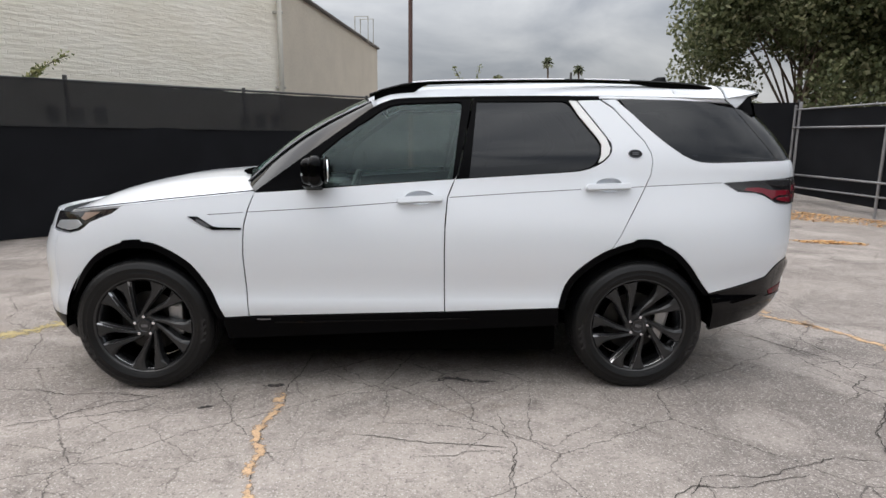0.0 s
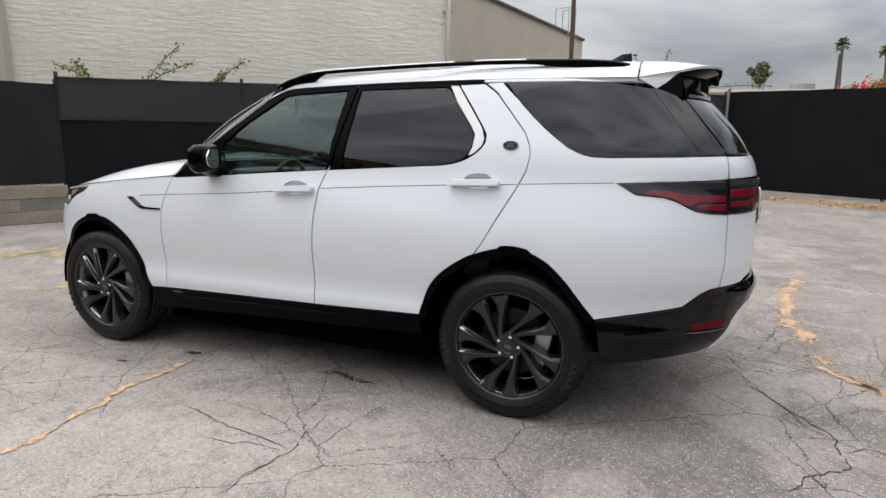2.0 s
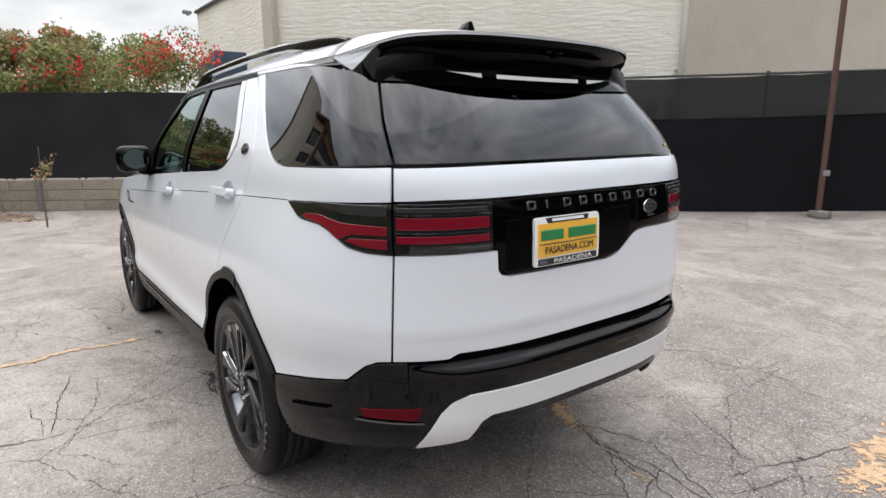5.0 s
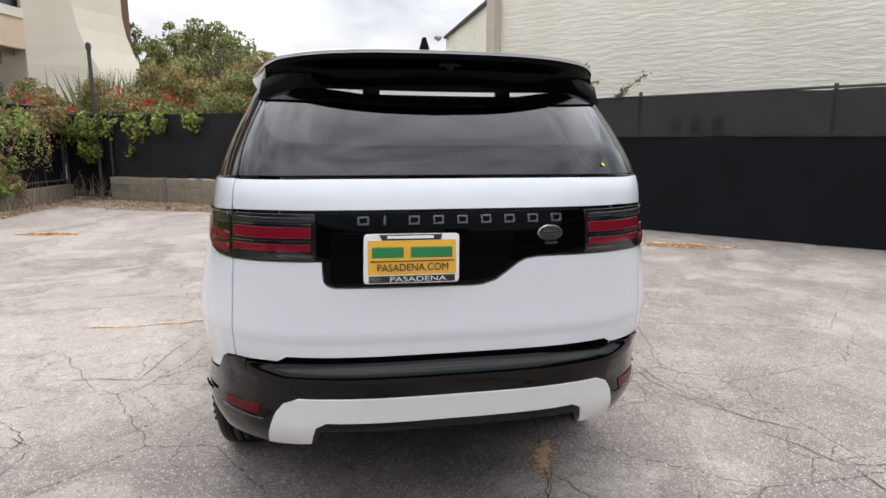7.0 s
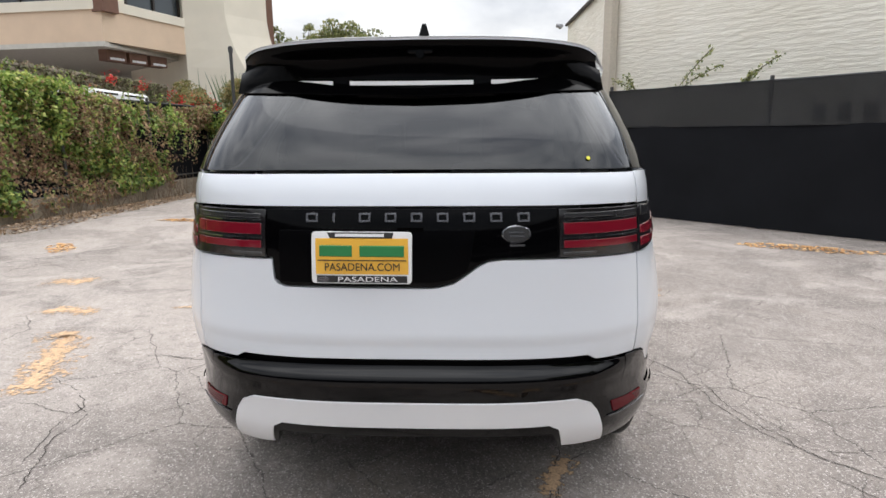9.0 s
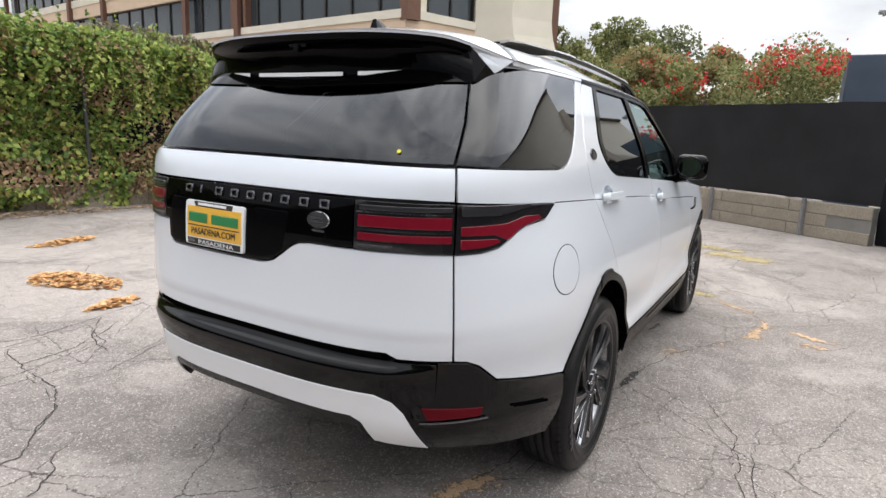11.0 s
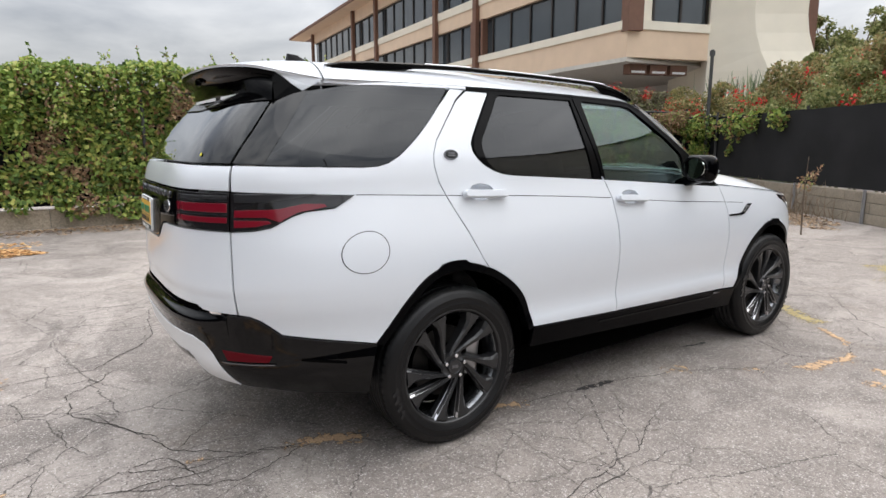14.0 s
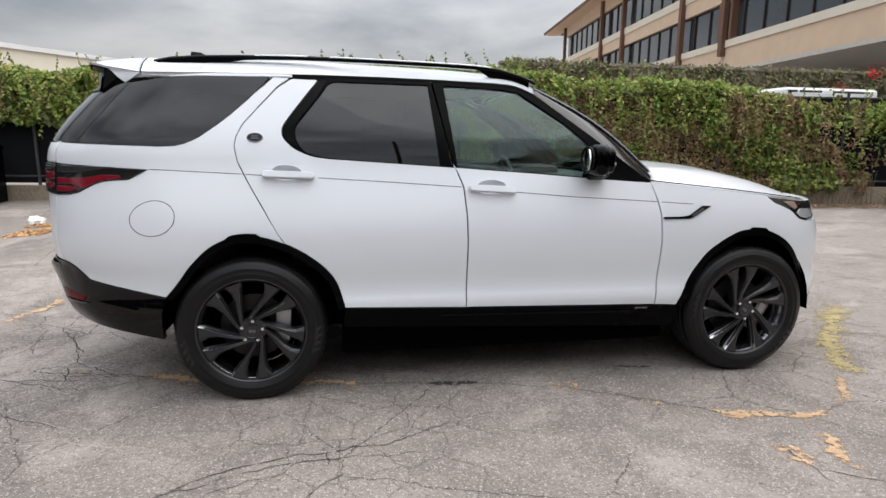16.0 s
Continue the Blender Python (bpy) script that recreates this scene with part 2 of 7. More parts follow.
def table(tab, v):
    """Smooth curve through pairs."""
    n = len(tab)
    if v <= tab[0][0]:
        return tab[0][1] + (v - tab[0][0]) * (tab[1][1] - tab[0][1]) / (tab[1][0] - tab[0][0])
    if v >= tab[-1][0]:
        return tab[-1][1] + (v - tab[-1][0]) * (tab[-1][1] - tab[-2][1]) / (tab[-1][0] - tab[-2][0])
    i = next(k for k in range(n - 1) if v <= tab[k + 1][0])
    (x0, y0), (x1, y1) = tab[i], tab[i + 1]
    h = x1 - x0
    t = (v - x0) / h

    def slope(j):
        a, b = max(j - 1, 0), min(j + 1, n - 1)
        return (tab[b][1] - tab[a][1]) / (tab[b][0] - tab[a][0])

    m0, m1 = slope(i) * h, slope(i + 1) * h
    return (2 * t**3 - 3 * t * t + 1) * y0 + (t**3 - 2 * t * t + t) * m0 + (3 * t * t - 2 * t**3) * y1 + (t**3 - t * t) * m1


HALF_WIDTH = [(.25, .92), (.40, .95), (.50, .968), (.53, .967), (.55, .9635), (.57, .9580), (.59, .9545), (.62, .953), (.66, .955), (.78, .966), (.9, .965), (1.02, .945),
              (1.15, .908), (1.25, .878), (1.33, .862), (1.415, .838), (1.55, .783), (1.735, .70), (1.80, .665), (1.88, .62)]
TAIL = [(.25, 2.22), (.35, 2.40), (.45, 2.52), (.53, 2.572), (.62, 2.594), (.72, 2.600), (.77, 2.597), (.81, 2.598), (.838, 2.599), (.850, 2.601), (.862, 2.603), (.876, 2.604), (.90, 2.603), (.96, 2.600), (1.1, 2.597),
        (1.2, 2.59), (1.32, 2.565), (1.38, 2.54), (1.5, 2.463), (1.66, 2.315), (1.8, 2.15)]
NOSE = [(.25, -2.20), (.4, -2.29), (.6, -2.300), (.8, -2.296), (.95, -2.242), (1.05, -2.20), (1.15, -2.12), (1.3, -2.0)]
SQUARE = [(.2, 3.45), (.70, 3.4), (.80, 3.65), (1.0, 3.8), (1.2, 4.2), (1.38, 5.0), (1.8, 5.0)]
TURN = 1.3
MID = 3.3   # u at the middle of the tail; the other flank is 6.6 - u


def skin(u, z):
    side = -1
    if u > MID:
        u, side = 2 * MID - u, 1
    elif u < -MID:
        u, side = -2 * MID - u, 1
    w = table(HALF_WIDTH, z)
    if abs(u) <= TURN:
        return Vector((u, side * w, z))
    p = (abs(u) - TURN) / 2 * math.pi / 2
    c, s = math.cos(p), math.sin(p)
    if u > 0:
        d, n = table(TAIL, z) - TURN, table(SQUARE, z)
        r = ((abs(s) / d) ** n + (abs(c) / w) ** n) ** (-1 / n)
        return Vector((TURN + r * s, side * r * c, z))
    d, n = -TURN - table(NOSE, z), 2.8
    r = ((abs(s) / d) ** n + (abs(c) / w) ** n) ** (-1 / n)
    return Vector((-TURN - r * s, side * r * c, z))


def skin_normal(u, z, e=0.004):
    a = skin(u + e, z) - skin(u - e, z)
    b = skin(u, z + e) - skin(u, z - e)
    return a.cross(b).normalized()


CREASES = (.534, .545, .553, .561, .570, .582, .832, .843, .852, .861, .871, .884)


def in_poly(p, poly):
    x, y = p
    ok = False
    for i in range(len(poly)):
        (x0, y0), (x1, y1) = poly[i - 1], poly[i]
        if (y0 > y) != (y1 > y) and x < (x1 - x0) * (y - y0) / (y1 - y0) + x0:
            ok = not ok
    return ok


def dense(poly, step):
    out = []
    for i in range(len(poly)):
        a, b = Vector(poly[i]), Vector(poly[(i + 1) % len(poly)])
        n = max(1, math.ceil((b - a).length / step))
        out += [a.lerp(b, k / n) for k in range(n)]
    return out


def area2(poly):
    return sum(poly[i - 1][0] * poly[i][1] - poly[i][0] * poly[i - 1][1] for i in range(len(poly)))


def shrunk(poly, gap):
    """The polygon moved inwards by gap (it runs counter-clockwise)."""
    out, n = [], len(poly)
    for i in range(n):
        a, b, c = Vector(poly[i - 1]), Vector(poly[i]), Vector(poly[(i + 1) % n])
        d = (b - a).normalized() + (c - b).normalized()
        if d.length < 1e-6:
            out.append(b)
            continue
        d.normalize()
        out.append(b + Vector((-d.y, d.x)) * gap)
    return out


def rounded(poly, r, k=4, keep=()):
    """Corners of a polygon rounded off."""
    out, n = [], len(poly)
    for i in range(n):
        a, b, c = Vector(poly[i - 1]), Vector(poly[i]), Vector(poly[(i + 1) % n])
        if i in keep:
            out.append(b)
            continue
        d1, d2 = min(r, (a - b).length * 0.45), min(r, (c - b).length * 0.45)
        p, q = b + (a - b).normalized() * d1, b + (c - b).normalized() * d2
        for j in range(k + 1):
            t = j / k
            out.append(p * (1 - t) ** 2 + b * 2 * t * (1 - t) + q * t * t)
    return out


def panel(name, poly, mat, parent, off=0.0, holes=(), thick=0.018, step=0.04, gap=0.0028, mirror=False, label="", edge=0.003, surface=None, normal=None):
    """A sheet on the skin over a polygon in (u, z), with rolled edges."""
    from mathutils.geometry import delaunay_2d_cdt
    surface, normal = surface or skin, normal or skin_normal
    poly = [(2 * MID - u, z) for u, z in poly] if mirror else list(poly)
    holes = [[(2 * MID - u, z) for u, z in h] if mirror else list(h) for h in holes]
    if area2(poly) < 0:
        poly = poly[::-1]
    holes = [h if area2(h) < 0 else h[::-1] for h in holes]
    loops = [dense(shrunk(poly, gap), step * 0.7)] + [dense(shrunk(h, gap), step * 0.7) for h in holes]
    pts, edges, faces = [], [], []
    for lp in loops:
        i0 = len(pts)
        pts += lp
        edges += [(i0 + i, i0 + (i + 1) % len(lp)) for i in range(len(lp))]
    faces = [list(range(len(loops[0])))]
    us, zs = [p[0] for p in loops[0]], [p[1] for p in loops[0]]
    flat = [[(p[0], p[1]) for p in lp] for lp in loops]
    nu, nz = math.ceil((max(us) - min(us)) / step), math.ceil((max(zs) - min(zs)) / step)
    rim = np.array([(p[0], p[1]) for lp in loops for p in lp])
    rows = [min(zs) + j * (max(zs) - min(zs)) / nz for j in range(1, nz)]
    if step > 0.03 and max(us) - min(us) > 0.3:
        rows = [z for z in rows if not (.53 < z < .585 or .83 < z < .885)] + [z for z in CREASES if min(zs) + .01 < z < max(zs) - .01]
    for i in range(1, nu):
        for z in rows:
            p = (min(us) + i * (max(us) - min(us)) / nu, z)
            if in_poly(p, flat[0]) and not any(in_poly(p, h) for h in flat[1:]) and np.min(np.hypot(rim[:, 0] - p[0], rim[:, 1] - p[1])) > step * 0.4:
                pts.append(Vector(p))
    v2, _, tris, _, _, _ = delaunay_2d_cdt(pts, edges, faces, 1, 1e-6)
    if holes:
        tris = [t for t in tris if not any(in_poly((sum(v2[i][0] for i in t) / 3, sum(v2[i][1] for i in t) / 3), h) for h in flat[1:])]
    verts, norms, tri = [], [], []
    for p in v2:
        n = normal(p[0], p[1])
        verts.append(surface(p[0], p[1]) + n * off)
        norms.append(n)
    tri = [tuple(t) for t in tris]
    # rolled edge and flange
    for lp in loops:
        n = len(lp)
        base = len(verts)
        for i in range(n):
            a, b, c = lp[i - 1], lp[i], lp[(i + 1) % n]
            d = (c - a).normalized()
            o = Vector((d.y, -d.x))
            nn = normal(b.x, b.y)
            s0 = surface(b.x, b.y)
            s1 = surface(b.x + o.x * 0.004, b.y + o.y * 0.004)
            t3 = (s1 - s0).normalized()
            verts.append(s0 + nn * off)
            norms.append((nn * 0.8 + t3 * 0.6).normalized())
            verts.append(s0 + nn * (off - edge) + t3 * edge * 0.5)
            norms.append(t3)
            verts.append(s0 + nn * (off - thick) + t3 * edge * 0.5)
            norms.append(t3)
        for i in range(n):
            j = (i + 1) % n
            for k in range(2):
                tri.append((base + 3 * i + k, base + 3 * i + k + 1, base + 3 * j + k + 1, base + 3 * j + k))
    ob = mesh_part(name, verts, tri, mat, parent, label, smooth=True)
    ob.data.normals_split_custom_set_from_vertices([tuple(n) for n in norms])
    return ob


def strip(name, line, width, mat, parent, off=0.002, mirror=False, label=""):
    """A narrow band along a line on the skin."""
    line = [Vector((2 * MID - u, z)) if mirror else Vector((u, z)) for u, z in line]
    pts = []
    for a, b in zip(line, line[1:]):
        n = max(1, math.ceil((b - a).length / 0.05))
        pts += [a.lerp(b, k / n) for k in range(n)]
    pts.append(line[-1])
    vs, fs = [], []
    for i, p in enumerate(pts):
        d = (pts[min(i + 1, len(pts) - 1)] - pts[max(i - 1, 0)]).normalized()
        o = Vector((-d.y, d.x)) * width / 2
        for q, h in ((p + o, off - 0.004), (p + o * 0.8, off), (p - o * 0.8, off), (p - o, off - 0.004)):
            vs.append(skin(q.x, q.y) + skin_normal(q.x, q.y) * h)
    for i in range(len(pts) - 1):
        for k in range(3):
            fs.append((4 * i + k, 4 * i + k + 1, 4 * i + 5 + k, 4 * i + 4 + k))
    return mesh_part(name, vs, fs, mat, parent, label)


# lines of the flank
SEAM_F = [(-.80, 1.18), (-.835, 1.085), (-.857, .99), (-.864, .83), (-.858, .666), (-.847, .458)]
SEAM_B = [(.46, 1.735), (.365, 1.285), (.34, 1.236), (.308, 1.156), (.294, .997), (.291, .836), (.297, .487)]
SEAM_C = [(1.215, 1.742), (1.45, 1.58), (1.57, 1.485), (1.61, 1.42), (1.617, 1.37), (1.59, 1.29), (1.53, 1.21), (1.40, 1.05), (1.27, .868)]
ARCH_F = [(-2.169, .402), (-2.085, .538), (-1.99, .667), (-1.90, .755), (-1.80, .825), (-1.67, .876), (-1.57, .893), (-1.42, .893), (-1.306, .861), (-1.22, .81), (-1.15, .749), (-1.065, .614), (-.99, .449)]
ARCH_R = [(.968, .511), (1.005, .637), (1.05, .71), (1.105, .765), (1.18, .82), (1.27, .868), (1.40, .902), (1.50, .912), (1.59, .907), (1.68, .883), (1.762, .84), (1.85, .765), (1.91, .70), (1.96, .645), (2.01, .592)]


def curve_through(pts, k=4):
    """More points along a line, rounded through the given ones."""
    out, n = [], len(pts)
    for i in range(n - 1):
        p0, p1, p2, p3 = (Vector(pts[min(max(j, 0), n - 1)]) for j in (i - 1, i, i + 1, i + 2))
        for j in range(k):
            t = j / k
            q = (p1 * 2 + (p2 - p0) * t + (p0 * 2 - p1 * 5 + p2 * 4 - p3) * t * t + (p1 * 3 - p0 - p2 * 3 + p3) * t ** 3) * .5
            out.append((q.x, q.y))
    return out + [tuple(pts[-1])]


ARCH_F, ARCH_R = curve_through(ARCH_F), curve_through(ARCH_R)


def smooth01(t):
    t = min(1, max(0, t))
    return t * t * (3 - 2 * t)


BELT_F = [(-.78, 1.18), (-.51, 1.198), (-.1, 1.231), (.35, 1.261)]
BELT_R = [(.355, 1.262), (.995, 1.306), (1.085, 1.315), (1.16, 1.336), (1.225, 1.372), (1.265, 1.415), (1.273, 1.45), (1.252, 1.503), (1.085, 1.722)]
BELT_R = [BELT_R[0]] + curve_through(BELT_R[1:], 3)
SILL = [(-.99, .449), (-.847, .458), (.297, .487), (.968, .511)]
BUMPER_TOP = [(2.01, .592), (2.23, .640), (2.40, .677), (2.47, .742), (2.51, .762), (2.555, .768)]
TAIL_SEAM = [(2.565, 1.383), (2.563, 1.275), (2.565, 1.12), (2.553, .768)]
LAMP_LOW = [(2.110, 1.248), (2.19, 1.203), (2.30, 1.194), (2.345, 1.178), (2.42, 1.134), (2.48, 1.122), (2.565, 1.118)]
QUARTER_W = [(1.345, 1.738), (1.50, 1.648), (1.74, 1.490), (1.86, 1.416), (1.93, 1.385), (1.99, 1.372), (2.07, 1.369), (2.29, 1.376), (2.565, 1.385)]
ROOF_LINE = [(-.13, 1.672), (-.02, 1.718), (.17, 1.733), (.67, 1.748), (1.22, 1.753), (1.97, 1.748), (2.36, 1.735)]
HOOD_LINE = [(-.80, 1.18), (-1.276, 1.131), (-1.636, 1.100), (-2.073, 1.060)]
HEADLAMP = [(-1.636, 1.096), (-1.713, 1.054), (-1.80, 1.03), (-1.878, 1.004), (-1.92, .975), (-1.96, .953), (-2.05, .935), (-2.30, .945), (-2.30, 1.05), (-2.073, 1.056)]

def ledge(u, z):
    """How far the bumper stands out from the skin: a sloped step on top, fading out round the corners."""
    k = abs(u - MID)
    fade = 1 if k < .55 else max(0, 1 - (k - .55) / .22)
    return .004 + fade * table([(.40, .006), (.50, .008), (.62, .012), (.690, .026), (.722, .031), (.738, .028), (.752, .014), (.766, .000), (.78, -.006)], z)


def bumper_skin(u, z):
    return skin(u, z) + skin_normal(u, z) * ledge(u, z)


def bumper_normal(u, z, e=0.004):
    return (bumper_skin(u + e, z) - bumper_skin(u - e, z)).cross(bumper_skin(u, z + e) - bumper_skin(u, z - e)).normalized()


def handle_cup(a, b, za, zb):
    """Oval outline of the recess behind a door handle."""
    return [((a + b) / 2 + .080 * math.cos(t), (za + zb) / 2 + .014 + .036 * math.sin(t)) for t in np.linspace(0, 2 * math.pi, 28, endpoint=False)]


suv = tagged(empty("suv"), "white SUV with black wheels and trim, parked on cracked asphalt", "car")

for flip in (False, True):
    # lower body
    fender = panel("front_fender", HOOD_LINE[:3] + HEADLAMP[1:7] + [(-2.20, .93), (-2.25, .40)] + ARCH_F + [(-.847, .458)] + SEAM_F[-2:0:-1], WHITE, suv, mirror=flip, gap=0.0046)
    panel("headlamp", HEADLAMP, SMOKE, suv, off=-0.004, mirror=flip, label="smoked headlamp with an amber marker")
    headlamp = suv.children[-1]
    panel("lens", [(-1.80, 1.060), (-1.86, 1.030), (-1.92, 1.006), (-1.96, 1.018), (-1.93, 1.056)], AMBER, headlamp, off=0.002, mirror=flip, thick=0.004)
    panel("lens", [(-1.94, .985), (-1.99, 1.012), (-2.20, 1.000), (-2.25, .955), (-2.06, .945), (-1.98, .960)], CLEAR, headlamp, off=0.002, mirror=flip, thick=0.004)
    f_door = panel("front_door", SEAM_F + SILL[1:3] + SEAM_B[::-1][:6] + [(.352, 1.263)] + BELT_F[::-1][1:], WHITE, suv, mirror=flip, gap=0.0046, holes=[handle_cup(.022, .277, 1.131, 1.150)])
    r_door = panel("rear_door", [(.355, 1.261)] + BELT_R[1:] + [(1.095, 1.728), (1.225, 1.731)] + SEAM_C[1:] + ARCH_R[19::-1] + [(.297, .487)] + SEAM_B[-2:0:-1], WHITE, suv, mirror=flip, gap=0.0046, holes=[handle_cup(1.115, 1.408, 1.213, 1.227)])
    quarter = panel("rear_quarter_panel", [(1.235, 1.731), (1.335, 1.738)] + QUARTER_W[1:] + [(2.563, 1.277), (2.110, 1.251)] + LAMP_LOW[1:] + TAIL_SEAM[3:] + BUMPER_TOP[-2::-1] + ARCH_R[-2:19:-1] + SEAM_C[-2:0:-1], WHITE, suv, mirror=flip, gap=0.0046)
    # side trim
    panel("side_sill", [(-1.0, .447)] + SILL[1:] + [(.98, .40), (-.98, .315)], SATIN, suv, off=0.006, mirror=flip, label="black plastic sill cladding")
    sill = suv.children[-1]
    strip("sill_strip", [(-.70, .425), (.45, .452)], 0.012, GLOSS, sill, off=0.012, mirror=flip)
    strip("badge", [(-.80, .443), (-.72, .445)], 0.010, SILVER, sill, off=0.010, mirror=flip)
    for arch, lo in ((ARCH_F, 0), (ARCH_R, 1)):
        cx = -1.462 if lo == 0 else 1.462
        inner = []
        for u, z in arch:
            a = Vector((u, z)) - Vector((cx, .385)) if lo else Vector((u, z)) - Vector((-1.51, .385))
            inner.append(Vector((cx if lo else -1.51, .385)) + a * (1 - 0.034 / a.length))
        panel("arch_trim", arch + inner[::-1], SATIN, suv, off=0.007, mirror=flip, thick=0.05, step=0.03, gap=0.0, label="black wheel arch trim")
        mid = 1.535 if lo else -1.545
        cap = [(u, table(arch, u)) for u in np.linspace(mid - .115 if lo else mid - .08, mid + .115 if lo else mid + .08, 9)]
        panel("arch_cap", [(u, z + .014 - (.012 if k in (0, 8) else 0)) for k, (u, z) in enumerate(cap)] + [(u, z - .03) for u, z in cap[::-1]], SATIN, suv, off=0.010, mirror=flip, thick=0.02, step=0.03, gap=0.0)
    # greenhouse
    fw = rounded([(-.42, 1.395), (-.30, 1.50), (-.035, 1.678), (.05, 1.692), (.395, 1.708), (.335, 1.258), (-.20, 1.225), (-.47, 1.202)], 0.02)
    rw = rounded([(.485, 1.709), (1.022, 1.717), (1.078, 1.635), (1.182, 1.505), (1.208, 1.465), (1.200, 1.396), (1.155, 1.340), (1.03, 1.310), (.435, 1.268)], 0.035, keep=(0, 8))
    fd_frame = [(-.80, 1.182), (-.13, 1.672), (-.02, 1.716), (.17, 1.731), (.452, 1.741)] + SEAM_B[:2] + BELT_F[:0:-1]
    panel("window_frame", fd_frame, SATIN, f_door, off=-0.002, holes=[fw], mirror=flip, thick=0.03, label="black window surround")
    panel("window_glass", fw, GLASS_F, f_door, off=-0.012, mirror=flip, thick=0.004, gap=-0.004, label="lightly tinted glass").visible_shadow = False
    rd_frame = [(.468, 1.742), (.67, 1.747), (1.20, 1.751), (1.225, 1.733)] + [(1.095, 1.728), (1.085, 1.722)] + BELT_R[-2:0:-1] + [(.37, 1.263), (.372, 1.285)]
    panel("window_frame", rd_frame, SATIN, r_door, off=-0.002, holes=[rw], mirror=flip, thick=0.03, label="black window surround")
    panel("window_glass", rw, GLASS_P, r_door, off=-0.010, mirror=flip, thick=0.004, gap=-0.004, label="dark privacy glass").visible_shadow = False
    # the left strip is plain white, the right one piano black
    panel("window_strip", [(1.034, 1.722), (1.080, 1.722), (1.248, 1.503), (1.268, 1.447), (1.259, 1.41), (1.222, 1.374), (1.190, 1.360), (1.208, 1.402), (1.213, 1.467), (1.187, 1.508), (1.084, 1.636)], DEEP if flip else PWHITE, r_door, off=0.003, mirror=flip, thick=0.01, label="glossy black window strip" if flip else "white window strip")
    panel("quarter_glass", [(1.36, 1.745), (1.97, 1.745), (2.36, 1.737), (2.472, 1.737), (2.514, 1.648), (2.534, 1.52), (2.569, 1.390)] + QUARTER_W[-2:0:-1], GLASS_P, suv, off=-0.003, mirror=flip, thick=0.006, label="dark privacy quarter glass").visible_shadow = False
    panel("pillar_trim", [(2.36, 1.738), (2.470, 1.738), (2.512, 1.648), (2.532, 1.52), (2.567, 1.391), (2.452, 1.386), (2.41, 1.52)], BLACK_GLASS, suv, off=-0.001, mirror=flip, thick=0.02, label="gloss black rear pillar")
    panel("roof_edge_trim", ROOF_LINE[:5] + [(u, z - .012) for u, z in ROOF_LINE[4::-1]], SATIN, suv, off=0.001, mirror=flip, thick=0.02, gap=0)
    panel("roof_edge", ROOF_LINE[4:] + [(u, z - .014) for u, z in ROOF_LINE[:3:-1]], WHITE, suv, off=0.001, mirror=flip, thick=0.02, gap=0)
    for seam in (SEAM_F, SEAM_B[1:], SEAM_C[:-1], TAIL_SEAM, HOOD_LINE):
        strip("seam_backing", seam, 0.03, MATTE, suv, off=-0.010, mirror=flip)
    # creases, their shade laid on as thin black strips, and details
    strip("feature_line", [(-1.06, 1.052), (-.86, 1.066)], 0.004, SATIN, fender, off=0.0005, mirror=flip)
    strip("feature_line", [(-.835, 1.068), (-.315, 1.100), (.02, 1.128)], 0.004, SATIN, f_door, off=0.0005, mirror=flip)
    strip("feature_line", [(.32, 1.157), (.70, 1.184), (1.09, 1.208)], 0.004, SATIN, r_door, off=0.0005, mirror=flip)
    strip("feature_line", [(1.41, 1.221), (1.53, 1.227)], 0.004, SATIN, r_door, off=0.0005, mirror=flip)
    strip("feature_line", [(1.55, 1.228), (1.80, 1.238), (2.10, 1.252)], 0.004, SATIN, quarter, off=0.0005, mirror=flip)
    vent = panel("side_vent", [(-1.17, 1.040), (-1.115, 1.043), (-1.03, .99), (-.99, .983), (-.868, .981), (-.868, .968), (-1.03, .966), (-1.08, .985)], GLOSS, suv, off=0.008, mirror=flip, thick=0.02, step=0.02, label="gloss black side vent trim")
    strip("inlay", [(-1.12, 1.022), (-1.045, .981)], 0.02, SILVER, vent, off=0.010, mirror=flip)
    for door, a, b, za, zb in ((f_door, .022, .277, 1.131, 1.150), (r_door, 1.115, 1.408, 1.213, 1.227)):
        cup = handle_cup(a, b, za, zb)
        cu, cz = (a + b) / 2, (za + zb) / 2 + .014

        def dished(u, z, cu=cu, cz=cz, flip=flip):
            r2 = ((2 * MID - u if flip else u) - cu) ** 2 / .088 ** 2 + (z - cz) ** 2 / .041 ** 2
            return skin(u, z) - skin_normal(u, z) * (.002 + .034 * max(0, 1 - r2) ** .5)

        def dished_normal(u, z, e=0.003, fn=dished):
            return (fn(u + e, z) - fn(u - e, z)).cross(fn(u, z + e) - fn(u, z - e)).normalized()

        panel("handle_cup", cup, WHITE, door, mirror=flip, thick=0.004, step=0.014, gap=-0.002, label="dished recess behind the handle", surface=dished, normal=dished_normal)
        h_poly = rounded([(a, za - .012), (b, zb - .016), (b, zb + .012), (a, za + .016)], 0.018)
        panel("handle", h_poly, WHITE, door, off=0.040, mirror=flip, thick=0.032, step=0.02, gap=0, edge=0.008, label="white door handle")
    badge = panel("badge", [(1.469 + .060 * math.cos(t), 1.415 + .023 * math.sin(t)) for t in np.linspace(0, 2 * math.pi, 24, endpoint=False)], SILVER, suv, off=0.006, mirror=flip, thick=0.008, step=0.02, gap=0, label="oval chrome badge")
    panel("face", [(1.469 + .052 * math.cos(t), 1.415 + .018 * math.sin(t)) for t in np.linspace(0, 2 * math.pi, 20, endpoint=False)], GLOSS, badge, off=0.0075, mirror=flip, thick=0.002, step=0.02, gap=0)
